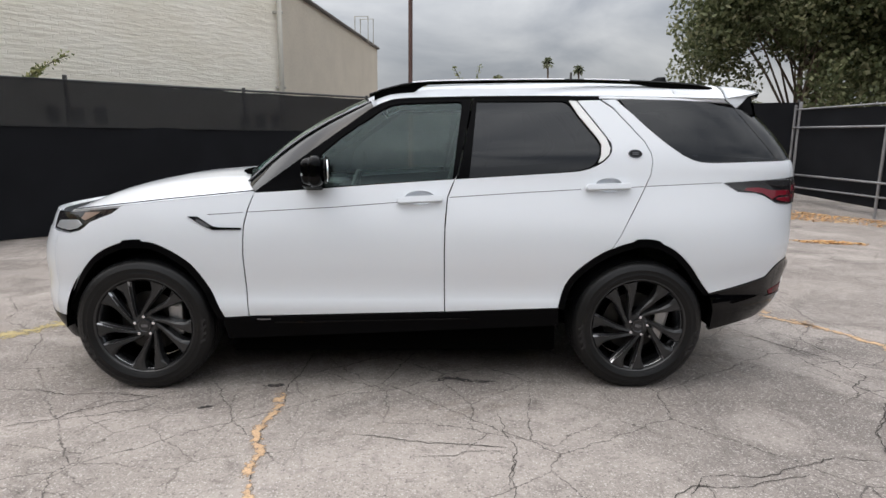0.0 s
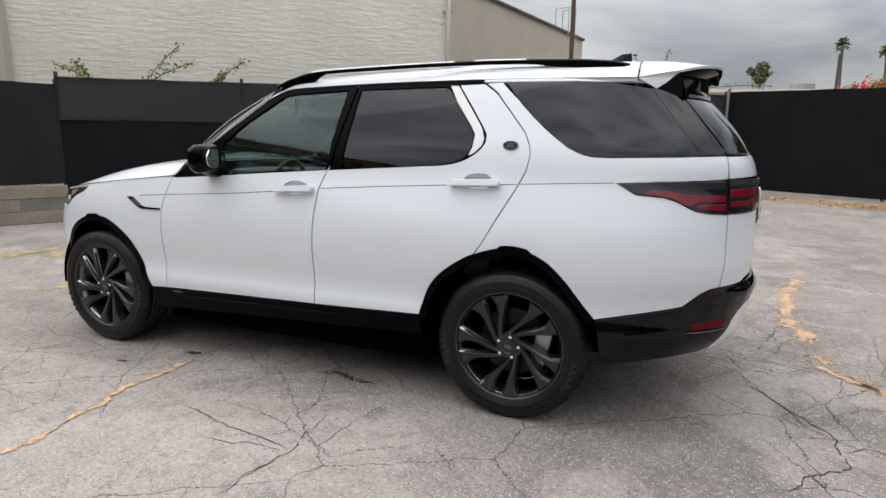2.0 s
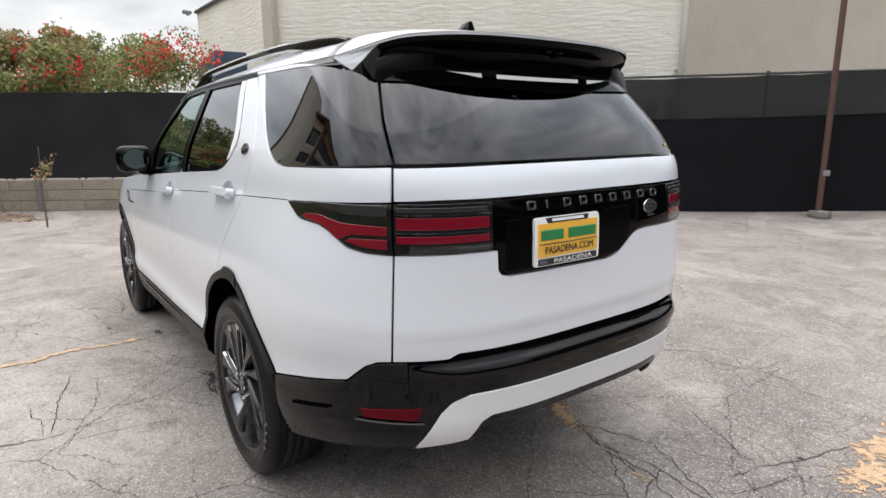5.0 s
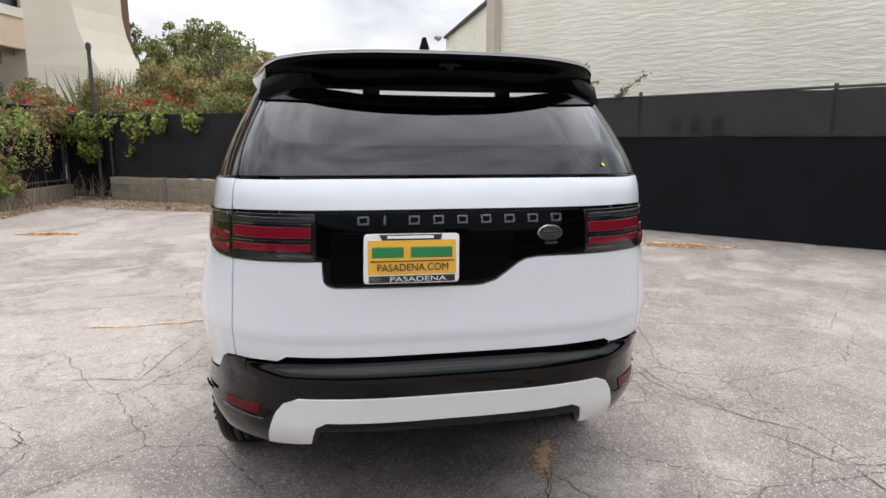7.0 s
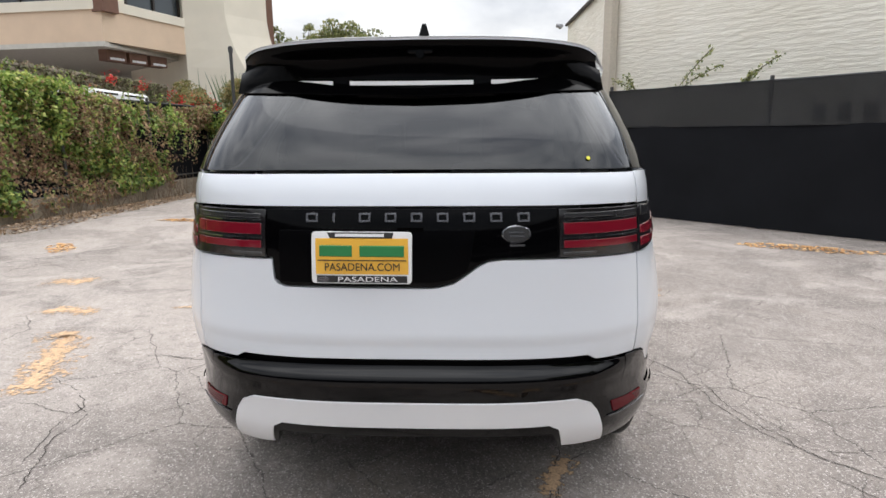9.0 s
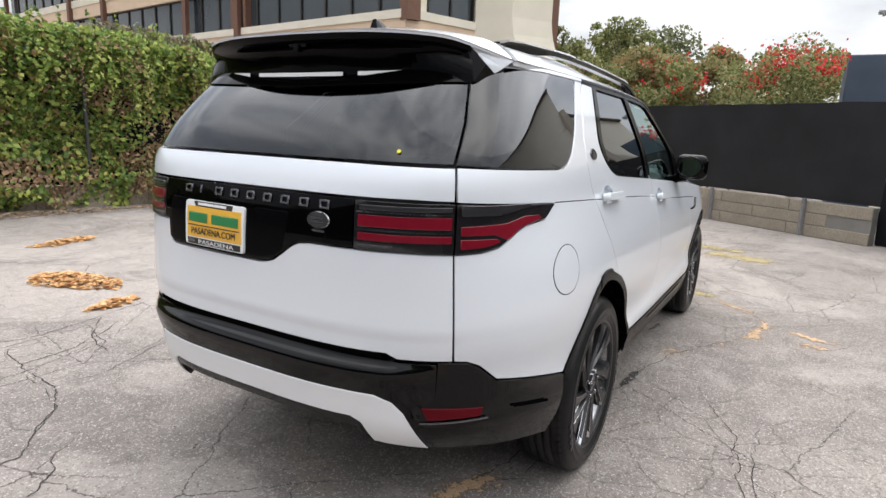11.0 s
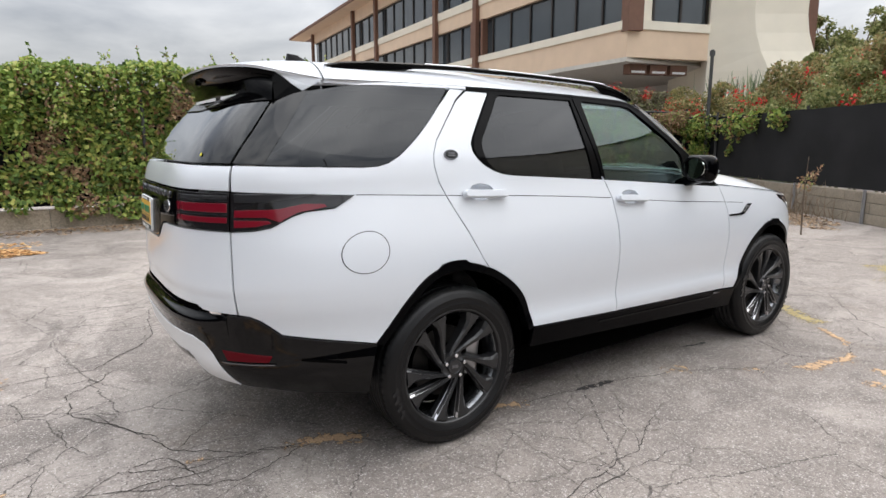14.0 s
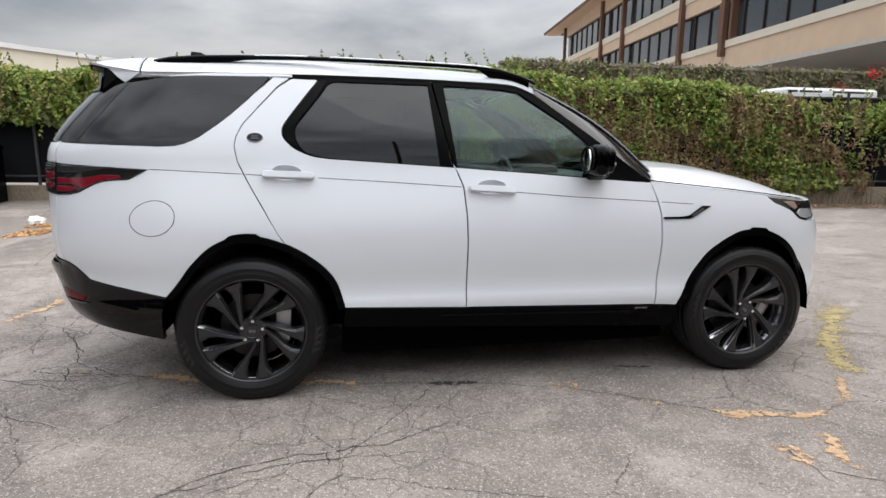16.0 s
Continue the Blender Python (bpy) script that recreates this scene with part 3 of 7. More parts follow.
    strip("mark", [(1.440, 1.420), (1.498, 1.421)], 0.006, SILVER, badge, off=0.009, mirror=flip)
    strip("mark", [(1.437, 1.409), (1.500, 1.410)], 0.006, SILVER, badge, off=0.009, mirror=flip)
    # tail lamp on the quarter
    lamp = panel("tail_lamp", [(2.115, 1.249)] + LAMP_LOW[1:] + [(2.563, 1.274)], SMOKE, suv, off=0.006, mirror=flip, thick=0.03, step=0.03, label="smoked red tail lamp")
    panel("red_lens", [(2.235, 1.222), (2.31, 1.226), (2.40, 1.208), (2.55, 1.205), (2.55, 1.175), (2.44, 1.172), (2.39, 1.152), (2.33, 1.188), (2.22, 1.208)], RED, lamp, off=0.0085, mirror=flip, thick=0.004, step=0.03)
    panel("red_lens", [(2.43, 1.163), (2.55, 1.166), (2.55, 1.133), (2.47, 1.136), (2.415, 1.150)], RED, lamp, off=0.0085, mirror=flip, thick=0.004, step=0.03)
    panel("clear_lens", [(2.26, 1.262), (2.55, 1.270), (2.55, 1.235), (2.43, 1.232), (2.33, 1.246)], GREYLENS, lamp, off=0.0085, mirror=flip, thick=0.004, step=0.03)
    # bumper end with reflector
    panel("bumper_side", [(2.01, .590)] + [(u, z - .003) for u, z in BUMPER_TOP[1:]] + [(2.60, .768), (2.62, .432), (2.48, .424), (2.24, .392), (2.06, .360)], BUMPER, suv, mirror=flip, thick=0.03, gap=0.0005, step=0.03, label="gloss black bumper corner", surface=bumper_skin, normal=bumper_normal)
    bumper_end = suv.children[-1]
    panel("reflector", rounded([(2.440, .588), (2.650, .610), (2.630, .560), (2.455, .556)], 0.008), DARKRED, bumper_end, off=0.004, mirror=flip, thick=0.01, step=0.03, label="red reflector", surface=bumper_skin, normal=bumper_normal)
    strip("reflector_rim", [(2.43, .550), (2.65, .552)], 0.006, SILVER, bumper_end, off=0.014, mirror=flip)
    strip("bumper_slot", [(2.15, .535), (2.33, .565)], 0.010, MATTE, bumper_end, off=0.0135, mirror=flip)
    # inner tail lamp on the tailgate
    lamp_in = panel("tailgate_lamp", [(2.568, 1.275), (2.568, 1.120), (2.70, 1.123), (2.86, 1.126), (2.86, 1.276)], SMOKE, suv, off=0.006, mirror=flip, thick=0.02, step=0.03, label="smoked red tailgate lamp")
    panel("clear_lens", [(2.575, 1.265), (2.845, 1.263), (2.845, 1.247), (2.575, 1.248)], GREYLENS, lamp_in, off=0.0085, mirror=flip, thick=0.004, step=0.03)
    panel("red_lens", [(2.575, 1.234), (2.848, 1.233), (2.848, 1.196), (2.575, 1.194)], RED, lamp_in, off=0.0085, mirror=flip, thick=0.004, step=0.03)
    panel("red_lens", [(2.575, 1.177), (2.848, 1.179), (2.848, 1.154), (2.575, 1.152)], RED, lamp_in, off=0.0085, mirror=flip, thick=0.004, step=0.03)
    panel("clear_lens", [(2.74, 1.142), (2.85, 1.143), (2.85, 1.132), (2.75, 1.131)], GREYLENS, lamp_in, off=0.0085, mirror=flip, thick=0.004, step=0.03)
    strip("chrome_line", [(2.575, 1.241), (2.85, 1.241)], 0.004, CHROME, lamp_in, off=0.010, mirror=flip)
    strip("chrome_line", [(2.575, 1.185), (2.85, 1.186)], 0.004, CHROME, lamp_in, off=0.010, mirror=flip)

fuel = [(2.045 + .108 * math.cos(t), 1.008 + .087 * math.sin(t)) for t in np.linspace(0, 2 * math.pi, 36, endpoint=False)]
panel("fuel_flap_rim", [(2.045 + .112 * math.cos(t), 1.008 + .090 * math.sin(t)) for t in np.linspace(0, 2 * math.pi, 36, endpoint=False)], SATIN, suv, off=0.001, mirror=True, thick=0.004, gap=0, holes=[[(2.045 + .109 * math.cos(t), 1.008 + .0875 * math.sin(t)) for t in np.linspace(0, 2 * math.pi, 36, endpoint=False)]])
panel("fuel_flap", fuel, WHITE, suv, off=0.0015, mirror=True, thick=0.004, gap=0.0, label="round white fuel flap")


def sym(poly):
    """A left half outline completed across the middle of the tail."""
    return list(poly) + [(2 * MID - u, z) for u, z in poly[::-1]]


# tailgate
gate = panel("tailgate", [(2.568, 1.383), (2.567, 1.279), (2.70, 1.282), (3.90, 1.282), (4.033, 1.279), (4.032, 1.383), (3.70, 1.388), (2.90, 1.388)], WHITE, suv, gap=0.0046, label="white upper tailgate")
panel("lower_panel", [(2.568, 1.117), (2.556, .770)] + [(2.724, .775), (2.756, .793), (3.844, .793), (3.876, .775)] + [(4.044, .770), (4.032, 1.117), (3.90, 1.121), (3.58, 1.121), (3.535, 1.115), (3.505, 1.100), (3.468, 1.072), (3.43, 1.045), (3.39, 1.033), (3.363, 1.030), (2.915, 1.033), (2.893, 1.040), (2.882, 1.055), (2.878, 1.120), (2.70, 1.119)], WHITE, gate)
band = panel("handle_band", [(2.863, 1.278), (2.863, 1.126), (2.880, 1.124), (2.885, 1.057), (2.915, 1.037), (3.363, 1.034), (3.43, 1.049), (3.468, 1.076), (3.505, 1.104), (3.535, 1.119), (3.58, 1.125), (3.737, 1.126), (3.737, 1.278)], GLOSS, suv, off=0.004, label="gloss black tailgate band")
panel("plate_recess", rounded([(2.90, 1.215), (3.50, 1.215), (3.475, 1.085), (3.43, 1.058), (3.37, 1.047), (2.90, 1.047)], 0.012), SATIN, band, off=0.0055, thick=0.004)
for k in range(9):
    u0 = 2.985 + k * 0.0795
    wide = 0.006 if k == 1 else 0.034
    mark = panel("letter_bar", [(u0, 1.238), (u0 + wide, 1.238), (u0 + wide, 1.264), (u0, 1.264)], SILVER, band, off=0.010, thick=0.006, gap=0, step=0.02,
                 holes=[[(u0 + .005, 1.2425), (u0 + wide - .005, 1.2425), (u0 + wide - .005, 1.2595), (u0 + .005, 1.2595)]] if k != 1 else ())
oval = panel("oval_badge", [(3.616 + .042 * math.cos(t), 1.200 + .026 * math.sin(t)) for t in np.linspace(0, 2 * math.pi, 24, endpoint=False)], CHROME, suv, off=0.007, thick=0.005, gap=0, step=0.02, label="oval chrome badge")
panel("face", [(3.616 + .038 * math.cos(t), 1.200 + .022 * math.sin(t)) for t in np.linspace(0, 2 * math.pi, 24, endpoint=False)], PBLACK, oval, off=0.0085, thick=0.002, gap=0, step=0.02)
strip("mark", [(3.592, 1.206), (3.638, 1.206)], 0.007, SILVER, oval, off=0.010)
strip("mark", [(3.596, 1.194), (3.640, 1.194)], 0.007, SILVER, oval, off=0.010)
strip("mark", [(3.596, 1.166), (3.640, 1.166)], 0.008, SILVER, band, off=0.006)
strip("handle_slot", [(3.26, 1.214), (3.34, 1.214)], 0.014, MATTE, band, off=0.007)
panel("rear_window", [(2.575, 1.392), (2.90, 1.394), (3.70, 1.394), (4.025, 1.392), (4.06, 1.52), (4.08, 1.648), (3.85, 1.638), (3.3, 1.624), (2.75, 1.638), (2.52, 1.648), (2.54, 1.52)], GLASS_P, gate, off=-0.002, thick=0.006, label="dark privacy rear window").visible_shadow = False
panel("window_header", [(2.52, 1.650), (2.75, 1.640), (3.3, 1.626), (3.85, 1.640), (4.08, 1.650), (4.12, 1.74), (2.48, 1.74)], DEEP, gate, off=0.002, thick=0.03, label="gloss black panel under the spoiler")
panel("sticker", [(3.86 + .0055 * math.cos(t), 1.425 + .0055 * math.sin(t)) for t in np.linspace(0, 2 * math.pi, 12, endpoint=False)], YELLOW, gate, off=0.003, thick=0.001, gap=0, step=0.02, label="small yellow dot sticker")

# number plate in its dealer frame
plate = panel("plate_frame", rounded([(3.005, 1.208), (3.305, 1.206), (3.303, 1.048), (3.003, 1.050)], 0.012), PWHITE, suv, off=0.015, thick=0.012, gap=0, label="white dealer plate frame")
panel("plate", [(3.016, 1.188), (3.294, 1.187), (3.294, 1.078), (3.016, 1.079)], PLATE, plate, off=0.0165, thick=0.003, gap=0, label="yellow dealer plate")
panel("frame_band", [(3.05, 1.206), (3.25, 1.205), (3.245, 1.189), (3.06, 1.190)], PBLACK, plate, off=0.017, thick=0.002, gap=0)
panel("frame_band", [(3.018, 1.073), (3.29, 1.072), (3.29, 1.052), (3.018, 1.053)], PBLACK, plate, off=0.017, thick=0.002, gap=0)
strip("name_bar", [(3.075, 1.198), (3.222, 1.197)], 0.010, PWHITE, plate, off=0.019)
strip("name_bar", [(3.028, 1.151), (3.125, 1.150)], 0.037, PGREEN, plate, off=0.019)
strip("name_bar", [(3.148, 1.150), (3.282, 1.149)], 0.037, PGREEN, plate, off=0.019)
strip("rule", [(3.022, 1.122), (3.288, 1.121)], 0.003, PBLACK, plate, off=0.019)
panel("logo", [(3.038 + .018 * math.cos(t), 1.062 + .007 * math.sin(t)) for t in np.linspace(0, 2 * math.pi, 16, endpoint=False)], SILVER, plate, off=0.0185, thick=0.001, gap=0, step=0.02)


def lettering(name, text, u, z, size, mat, parent, off, width):
    """Flat letters standing on the skin near (u, z)."""
    cu = bpy.data.curves.new(name, "FONT")
    cu.body, cu.size, cu.extrude, cu.align_x, cu.align_y = text, size, 0.0006, "CENTER", "CENTER"
    ob = bpy.data.objects.new(name, cu)
    scene.collection.objects.link(ob)
    dg = bpy.context.evaluated_depsgraph_get()
    dg.update()
    me = bpy.data.meshes.new_from_object(ob.evaluated_get(dg))
    bpy.data.objects.remove(ob)
    n = skin_normal(u, z)
    x = Vector((-n.y, n.x, 0)).normalized()
    m = Matrix((x, n.cross(x), n)).transposed().to_4x4()
    m.translation = skin(u, z) + n * off
    xs = [v.co.x for v in me.vertices]
    me.transform(m @ Matrix.Diagonal((width / (max(xs) - min(xs)), 1, 1, 1)))
    me.materials.clear()
    me.materials.append(mat)
    out = new(name, me)
    out.parent = parent
    return out


lettering("lettering", "PASADENA.COM", 3.155, 1.100, 0.034, PBLACK, plate, 0.019, 0.232)
lettering("lettering", "PASADENA", 3.170, 1.0625, 0.022, PWHITE, plate, 0.020, 0.185)

# rear bumper
bumper = panel("rear_bumper", [(2.603, .764), (2.724, .769), (2.76, .777), (3.84, .777), (3.876, .769), (3.997, .764), (3.99, .432), (3.80, .442), (3.75, .520), (2.85, .520), (2.80, .442), (2.61, .432)], BUMPER, suv, thick=0.04, label="gloss black rear bumper", surface=bumper_skin, normal=bumper_normal, step=0.022)
panel("shadow_gap", sym([(2.745, .790), (2.77, .7945), (2.77, .779), (2.74, .777)]), MATTE, suv, off=0.002, thick=0.02, gap=0)
skid = panel("skid_plate", sym([(2.622, .434), (2.70, .588), (2.735, .630), (2.79, .656), (2.90, .659)]) + [(3.978, .434), (3.80, .460), (3.765, .540), (3.73, .559), (2.87, .559), (2.835, .540), (2.80, .460)], SKID, suv, off=0.004, thick=0.03, label="silver-white skid plate", surface=bumper_skin, normal=bumper_normal)
panel("lower_lip", [(2.80, .50), (2.86, .552), (3.74, .552), (3.80, .50), (3.72, .505), (2.88, .505)], SATIN, bumper, off=-0.012, thick=0.05, label="black lip under the skid plate", surface=bumper_skin, normal=bumper_normal)

# front bumper and grille, closed for the light
panel("front_bumper", [(-2.205, .93), (-2.30, .94), (-4.30, .94), (-4.395, .93), (-4.35, .42), (-2.25, .42)], WHITE, suv, thick=0.03)
panel("grille", [(-2.75, .90), (-3.85, .90), (-3.8, .72), (-2.8, .72)], GLOSS, suv, off=0.01, thick=0.03)
panel("front_valance", [(-2.09, .425), (-4.51, .425), (-4.47, .27), (-2.13, .27)], SATIN, suv, off=0.002, thick=0.03, label="black lower front valance")
panel("nose_panel", [(-2.30, 1.052), (-4.30, 1.052), (-4.30, .938), (-2.30, .938)], WHITE, suv, off=-0.004, thick=0.03)


def sheet(name, fn, us, vs, mat, parent, label="", thick=0.02):
    """A smooth sheet from a function of two numbers, with thickness below it."""
    pts = [[Vector(fn(u, v)) for v in vs] for u in us]
    nu, nv = len(us), len(vs)
    vert = [p for row in pts for p in row]
    cells = [(i * nv + j, (i + 1) * nv + j, (i + 1) * nv + j + 1, i * nv + j + 1) for i in range(nu - 1) for j in range(nv - 1)]
    ring = [i * nv for i in range(nu)] + [(nu - 1) * nv + j for j in range(1, nv)] + [i * nv + nv - 1 for i in range(nu - 2, -1, -1)] + list(range(nv - 2, 0, -1))
    base = len(vert)
    vert += [vert[k] - Vector((0, 0, thick)) for k in ring]
    m = len(ring)
    cells += [(ring[i], ring[(i + 1) % m], base + (i + 1) % m, base + i) for i in range(m)]
    ob = mesh_part(name, vert, cells, mat, parent, label, smooth=True)
    return ob


def roof_z(x):
    return table(ROOF_LINE, x)


def roof_fn(u, v):
    """u along the car, v from flank to flank (-1 to 1)."""
    zt = roof_z(u)
    w = table(HALF_WIDTH, zt) + 0.002
    crown = table([(-.15, .075), (.3, .095), (1.2, .105), (1.9, .10), (2.2, .095)], u)
    return (u - 0.10 * (1 - v * v) * (u < .2) * max(0, (.2 - u) / .35), v * w, zt + crown * (1 - abs(v) ** table([(-.2, 3.6), (.2, 4.2), (.85, 4.4), (1.2, 7.0), (1.8, 7.5), (2.2, 8.0)], u)))


VS = [math.sin(t) for t in np.linspace(-math.pi / 2, math.pi / 2, 33)]
roof = sheet("roof", roof_fn, np.linspace(-.13, 1.985, 40), VS, WHITE, suv, "white roof")
# windscreen and bonnet


def screen_fn(u, v):
    a, b = Vector((-.84, v * .80, 1.215)), Vector(roof_fn(-.13, v))
    a.x -= .22 * (1 - v * v)
    p = a.lerp(b, u)
    p.z += .035 * math.sin(math.pi * u)
    p.x -= .03 * math.sin(math.pi * u)
    return p


screen = sheet("windscreen", screen_fn, np.linspace(0.03, .985, 14), np.linspace(-.93, .93, 21), GLASS_F, suv, "clear tinted windscreen", thick=0.005)
screen.visible_shadow = False
for s in (-1, 1):
    vs, fs = [], []
    for k in range(15):
        t = k / 14
        p, q = Vector(screen_fn(t, s * .90)), Vector((-.80 + t * .67, 0, 1.182 + t * .49))
        q.y = s * (table(HALF_WIDTH, q.z) - 0.002)
        vs += [p + Vector((0, 0, .004)), p.lerp(q, .55) + Vector((0, s * .012, .012)), q]
        if k:
            b = 3 * k
            fs += [(b - 3, b - 2, b + 1, b), (b - 2, b - 1, b + 2, b + 1)]
    mesh_part("windscreen_pillar", vs, fs, BLACK_GLASS, suv, smooth=True)
    vs, fs = tube([Vector(screen_fn(t, s * .915)) + Vector((0, 0, .012)) for t in np.linspace(0, 1, 14)], .009, 6)
    mesh_part("screen_trim", vs, fs, SILVER, suv)


def hood_fn(u, v):
    line = [(x, z) for x, z in HOOD_LINE[::-1]]
    uu = -.80 + (-2.073 + .80) * u
    z0 = table(line, uu)
    e = skin(uu, z0)
    x0, w = e.x, -e.y
    zc = table([(0, 1.270), (.15, 1.274), (.25, 1.268), (.4, 1.250), (.55, 1.225), (.7, 1.193), (.85, 1.148), (.95, 1.102), (1, 1.074)], u)
    z = z0 + (zc - z0) * (1 - abs(v) ** 3.2)
    z += .012 * math.exp(-((abs(v) - .72) / .10) ** 2) * (1 - u)
    return (x0 - .07 * (1 - v * v) - .09 * (1 - u) ** 4 * (1 - abs(v) ** 3), v * w, z)


sheet("bonnet", hood_fn, np.linspace(.0, 1, 30), VS, WHITE, suv, "white bonnet")
cowl_v = [(-.80 - .20 * (1 - v * v), v * .80, 1.195 + .085 * (1 - abs(v) ** 3)) for v in np.linspace(-1, 1, 21)] + [(-.98 - .12 * (1 - v * v), v * .80, 1.175 + .095 * (1 - abs(v) ** 3)) for v in np.linspace(-1, 1, 21)]
mesh_part("cowl_grille", cowl_v, [(i, i + 1, i + 22, i + 21) for i in range(20)], MATTE, suv, "black cowl below the windscreen")

# roof rails
for s in (-1, 1):
    ry = .615
    rail = [(-.16, 1.742), (-.08, 1.772), (.04, 1.803), (.14, 1.818), (.35, 1.828), (.8, 1.840), (1.2, 1.845), (1.5, 1.841), (1.72, 1.834), (1.86, 1.823), (1.94, 1.806)]
    pts = [(x, s * (ry - .02 * max(0, x - 1.2)), z) for x, z in rail]
    prof = [(-.018, -.012), (-.018, .006), (-.010, .013), (.010, .013), (.018, .006), (.018, -.012)]
    vs = [(x, y + a, z + b) for x, y, z in pts for a, b in prof]
    fs = [(6 * i + k, 6 * i + (k + 1) % 6, 6 * i + 6 + (k + 1) % 6, 6 * i + 6 + k) for i in range(len(pts) - 1) for k in range(6)]
    r_ob = mesh_part("roof_rail", vs, fs + [tuple(range(6)), tuple(range(6 * len(pts) - 6, 6 * len(pts)))], GLOSS, suv, "gloss black raised roof rail")
    # pale strips on two stretches of the rail's outer top edge
    for a, b in ((.10, 1.02), (1.14, 1.42)):
        line = [(x, s * (ry - .02 * max(0, x - 1.2) + .0155), table(rail, x) + .0105) for x in np.linspace(a, b, 12)]
        sv, sf = tube(line, .0042, 6)
        mesh_part("rail_strip", sv, sf, RAIL_TOP, r_ob, "pale strip along the rail")
    for a, b in ((-.13, .20), (1.40, 1.92)):
        zs = np.linspace(a, b, 10)
        vv = []
        for x in zs:
            zt = table(rail, x)
            lo = roof_fn(x, s * .90)[2] - .012
            near = (b - x) / .16 if a < 0 else (x - a) / .22
            thin = min(zt - lo, .016 + .05 * smooth01((x - 1.66) / .2)) if a > 0 else zt - lo
            lo = zt - .006 - thin * smooth01(near)
            vv += [(x, s * (ry - .012), lo), (x, s * (ry + .012), lo - .006), (x, s * (ry + .012), zt - .004), (x, s * (ry - .012), zt - .004)]
        mesh_part("rail_foot", vv, [(4 * i + k, 4 * i + (k + 1) % 4, 4 * i + 4 + (k + 1) % 4, 4 * i + 4 + k) for i in range(9) for k in range(4)] + [(0, 1, 2, 3), (36, 37, 38, 39)], SATIN, r_ob)

for flip in (False, True):
    panel("roof_side", [(1.955, 1.744), (2.20, 1.738), (2.31, 1.737), (2.30, 1.750), (2.12, 1.775), (1.955, 1.792)], WHITE, suv, off=0.001, mirror=flip, thick=0.03, step=0.03, gap=0)
# shark fin
fin_v = [(1.66, 0, 1.85), (1.74, -.03, 1.845), (1.90, -.036, 1.842), (1.90, .036, 1.842), (1.74, .03, 1.845), (1.885, -.008, 1.940), (1.885, .008, 1.940), (1.83, 0, 1.936)]
mesh_part("aerial_fin", fin_v, [(0, 1, 7), (0, 7, 4), (1, 2, 5, 7), (4, 7, 6, 3), (2, 3, 6, 5), (5, 6, 7), (0, 4, 3, 2, 1)], GLOSS, suv, "black shark fin aerial")

# spoiler: white top and shoulders, black underside
SP_X = [(0, 2.378), (.4, 2.366), (.65, 2.335), (.83, 2.288), (.93, 2.240), (1, 2.185)]
SP_Z = [(0, 1.815), (.4, 1.814), (.65, 1.810), (.83, 1.803), (.93, 1.795), (1, 1.781)]


def sp_rear(v):
    return Vector((table(SP_X, abs(v)), v * .628, table(SP_Z, abs(v))))


def sp_top(u, v):
    f, r = Vector(roof_fn(1.992, v)), sp_rear(v)
    p = f.lerp(r, u)
    p.z += .012 * math.sin(math.pi * u) * (1 - abs(v) ** 4)
    return p


spoiler = sheet("spoiler", sp_top, np.linspace(0, 1, 12), [math.sin(t) for t in np.linspace(-math.pi / 2, math.pi / 2, 41)], WHITE, suv, "white roof spoiler with black underside", thick=0.010)
vs, fs = [], []
N = 45
for k, v in enumerate([math.sin(t) for t in np.linspace(-math.pi / 2, math.pi / 2, N)]):
    r = sp_rear(v)
    dz = 1 - abs(v) ** 4
    low = Vector((2.205 + .125 * (1 - v * v), v * .655, 1.652 - .026 * (1 - v * v)))
    vs += [r + Vector((.001, 0, -.010)), r + Vector((-.006, 0, -.034)), r + Vector((-.05, 0, -.046)), r.lerp(low, .45) + Vector((-.040 * dz, 0, .010 * dz)), r.lerp(low, .8) + Vector((-.022 * dz, 0, .005 * dz)), low]
    if k:
        for j in range(5):
            fs.append((6 * k - 6 + j, 6 * k + j, 6 * k + j + 1, 6 * k - 5 + j))
mesh_part("underside", vs, fs, DEEP, spoiler, "gloss black spoiler underside", smooth=True)
pod = joined(box_bm((.05, .085, .020), (2.335, .02, 1.772), .008), cyl_bm(.014, .03, (2.352, .02, 1.762), "x", 14, .003))
part("camera_pod", pod, GLOSS, spoiler, "small black camera pod under the spoiler")
# white strips put the slots' bright reflection in as plain colour
for a, b in ((-.485, -.285), (-.225, .195), (.255, .460)):
    vs = []
    for y in np.linspace(a, b, 8):
        v = y / .628
        q = sp_rear(v).lerp(Vector((2.205 + .125 * (1 - v * v), y, 1.652 - .026 * (1 - v * v))), .80)
        vs += [(q.x - .012, y, q.z + .016), (q.x - .010, y, q.z + .002)]
    mesh_part("slot", vs, [(2 * i, 2 * i + 2, 2 * i + 3, 2 * i + 1) for i in range(7)], PWHITE, spoiler, "slot in the underside, its bright reflection painted white")
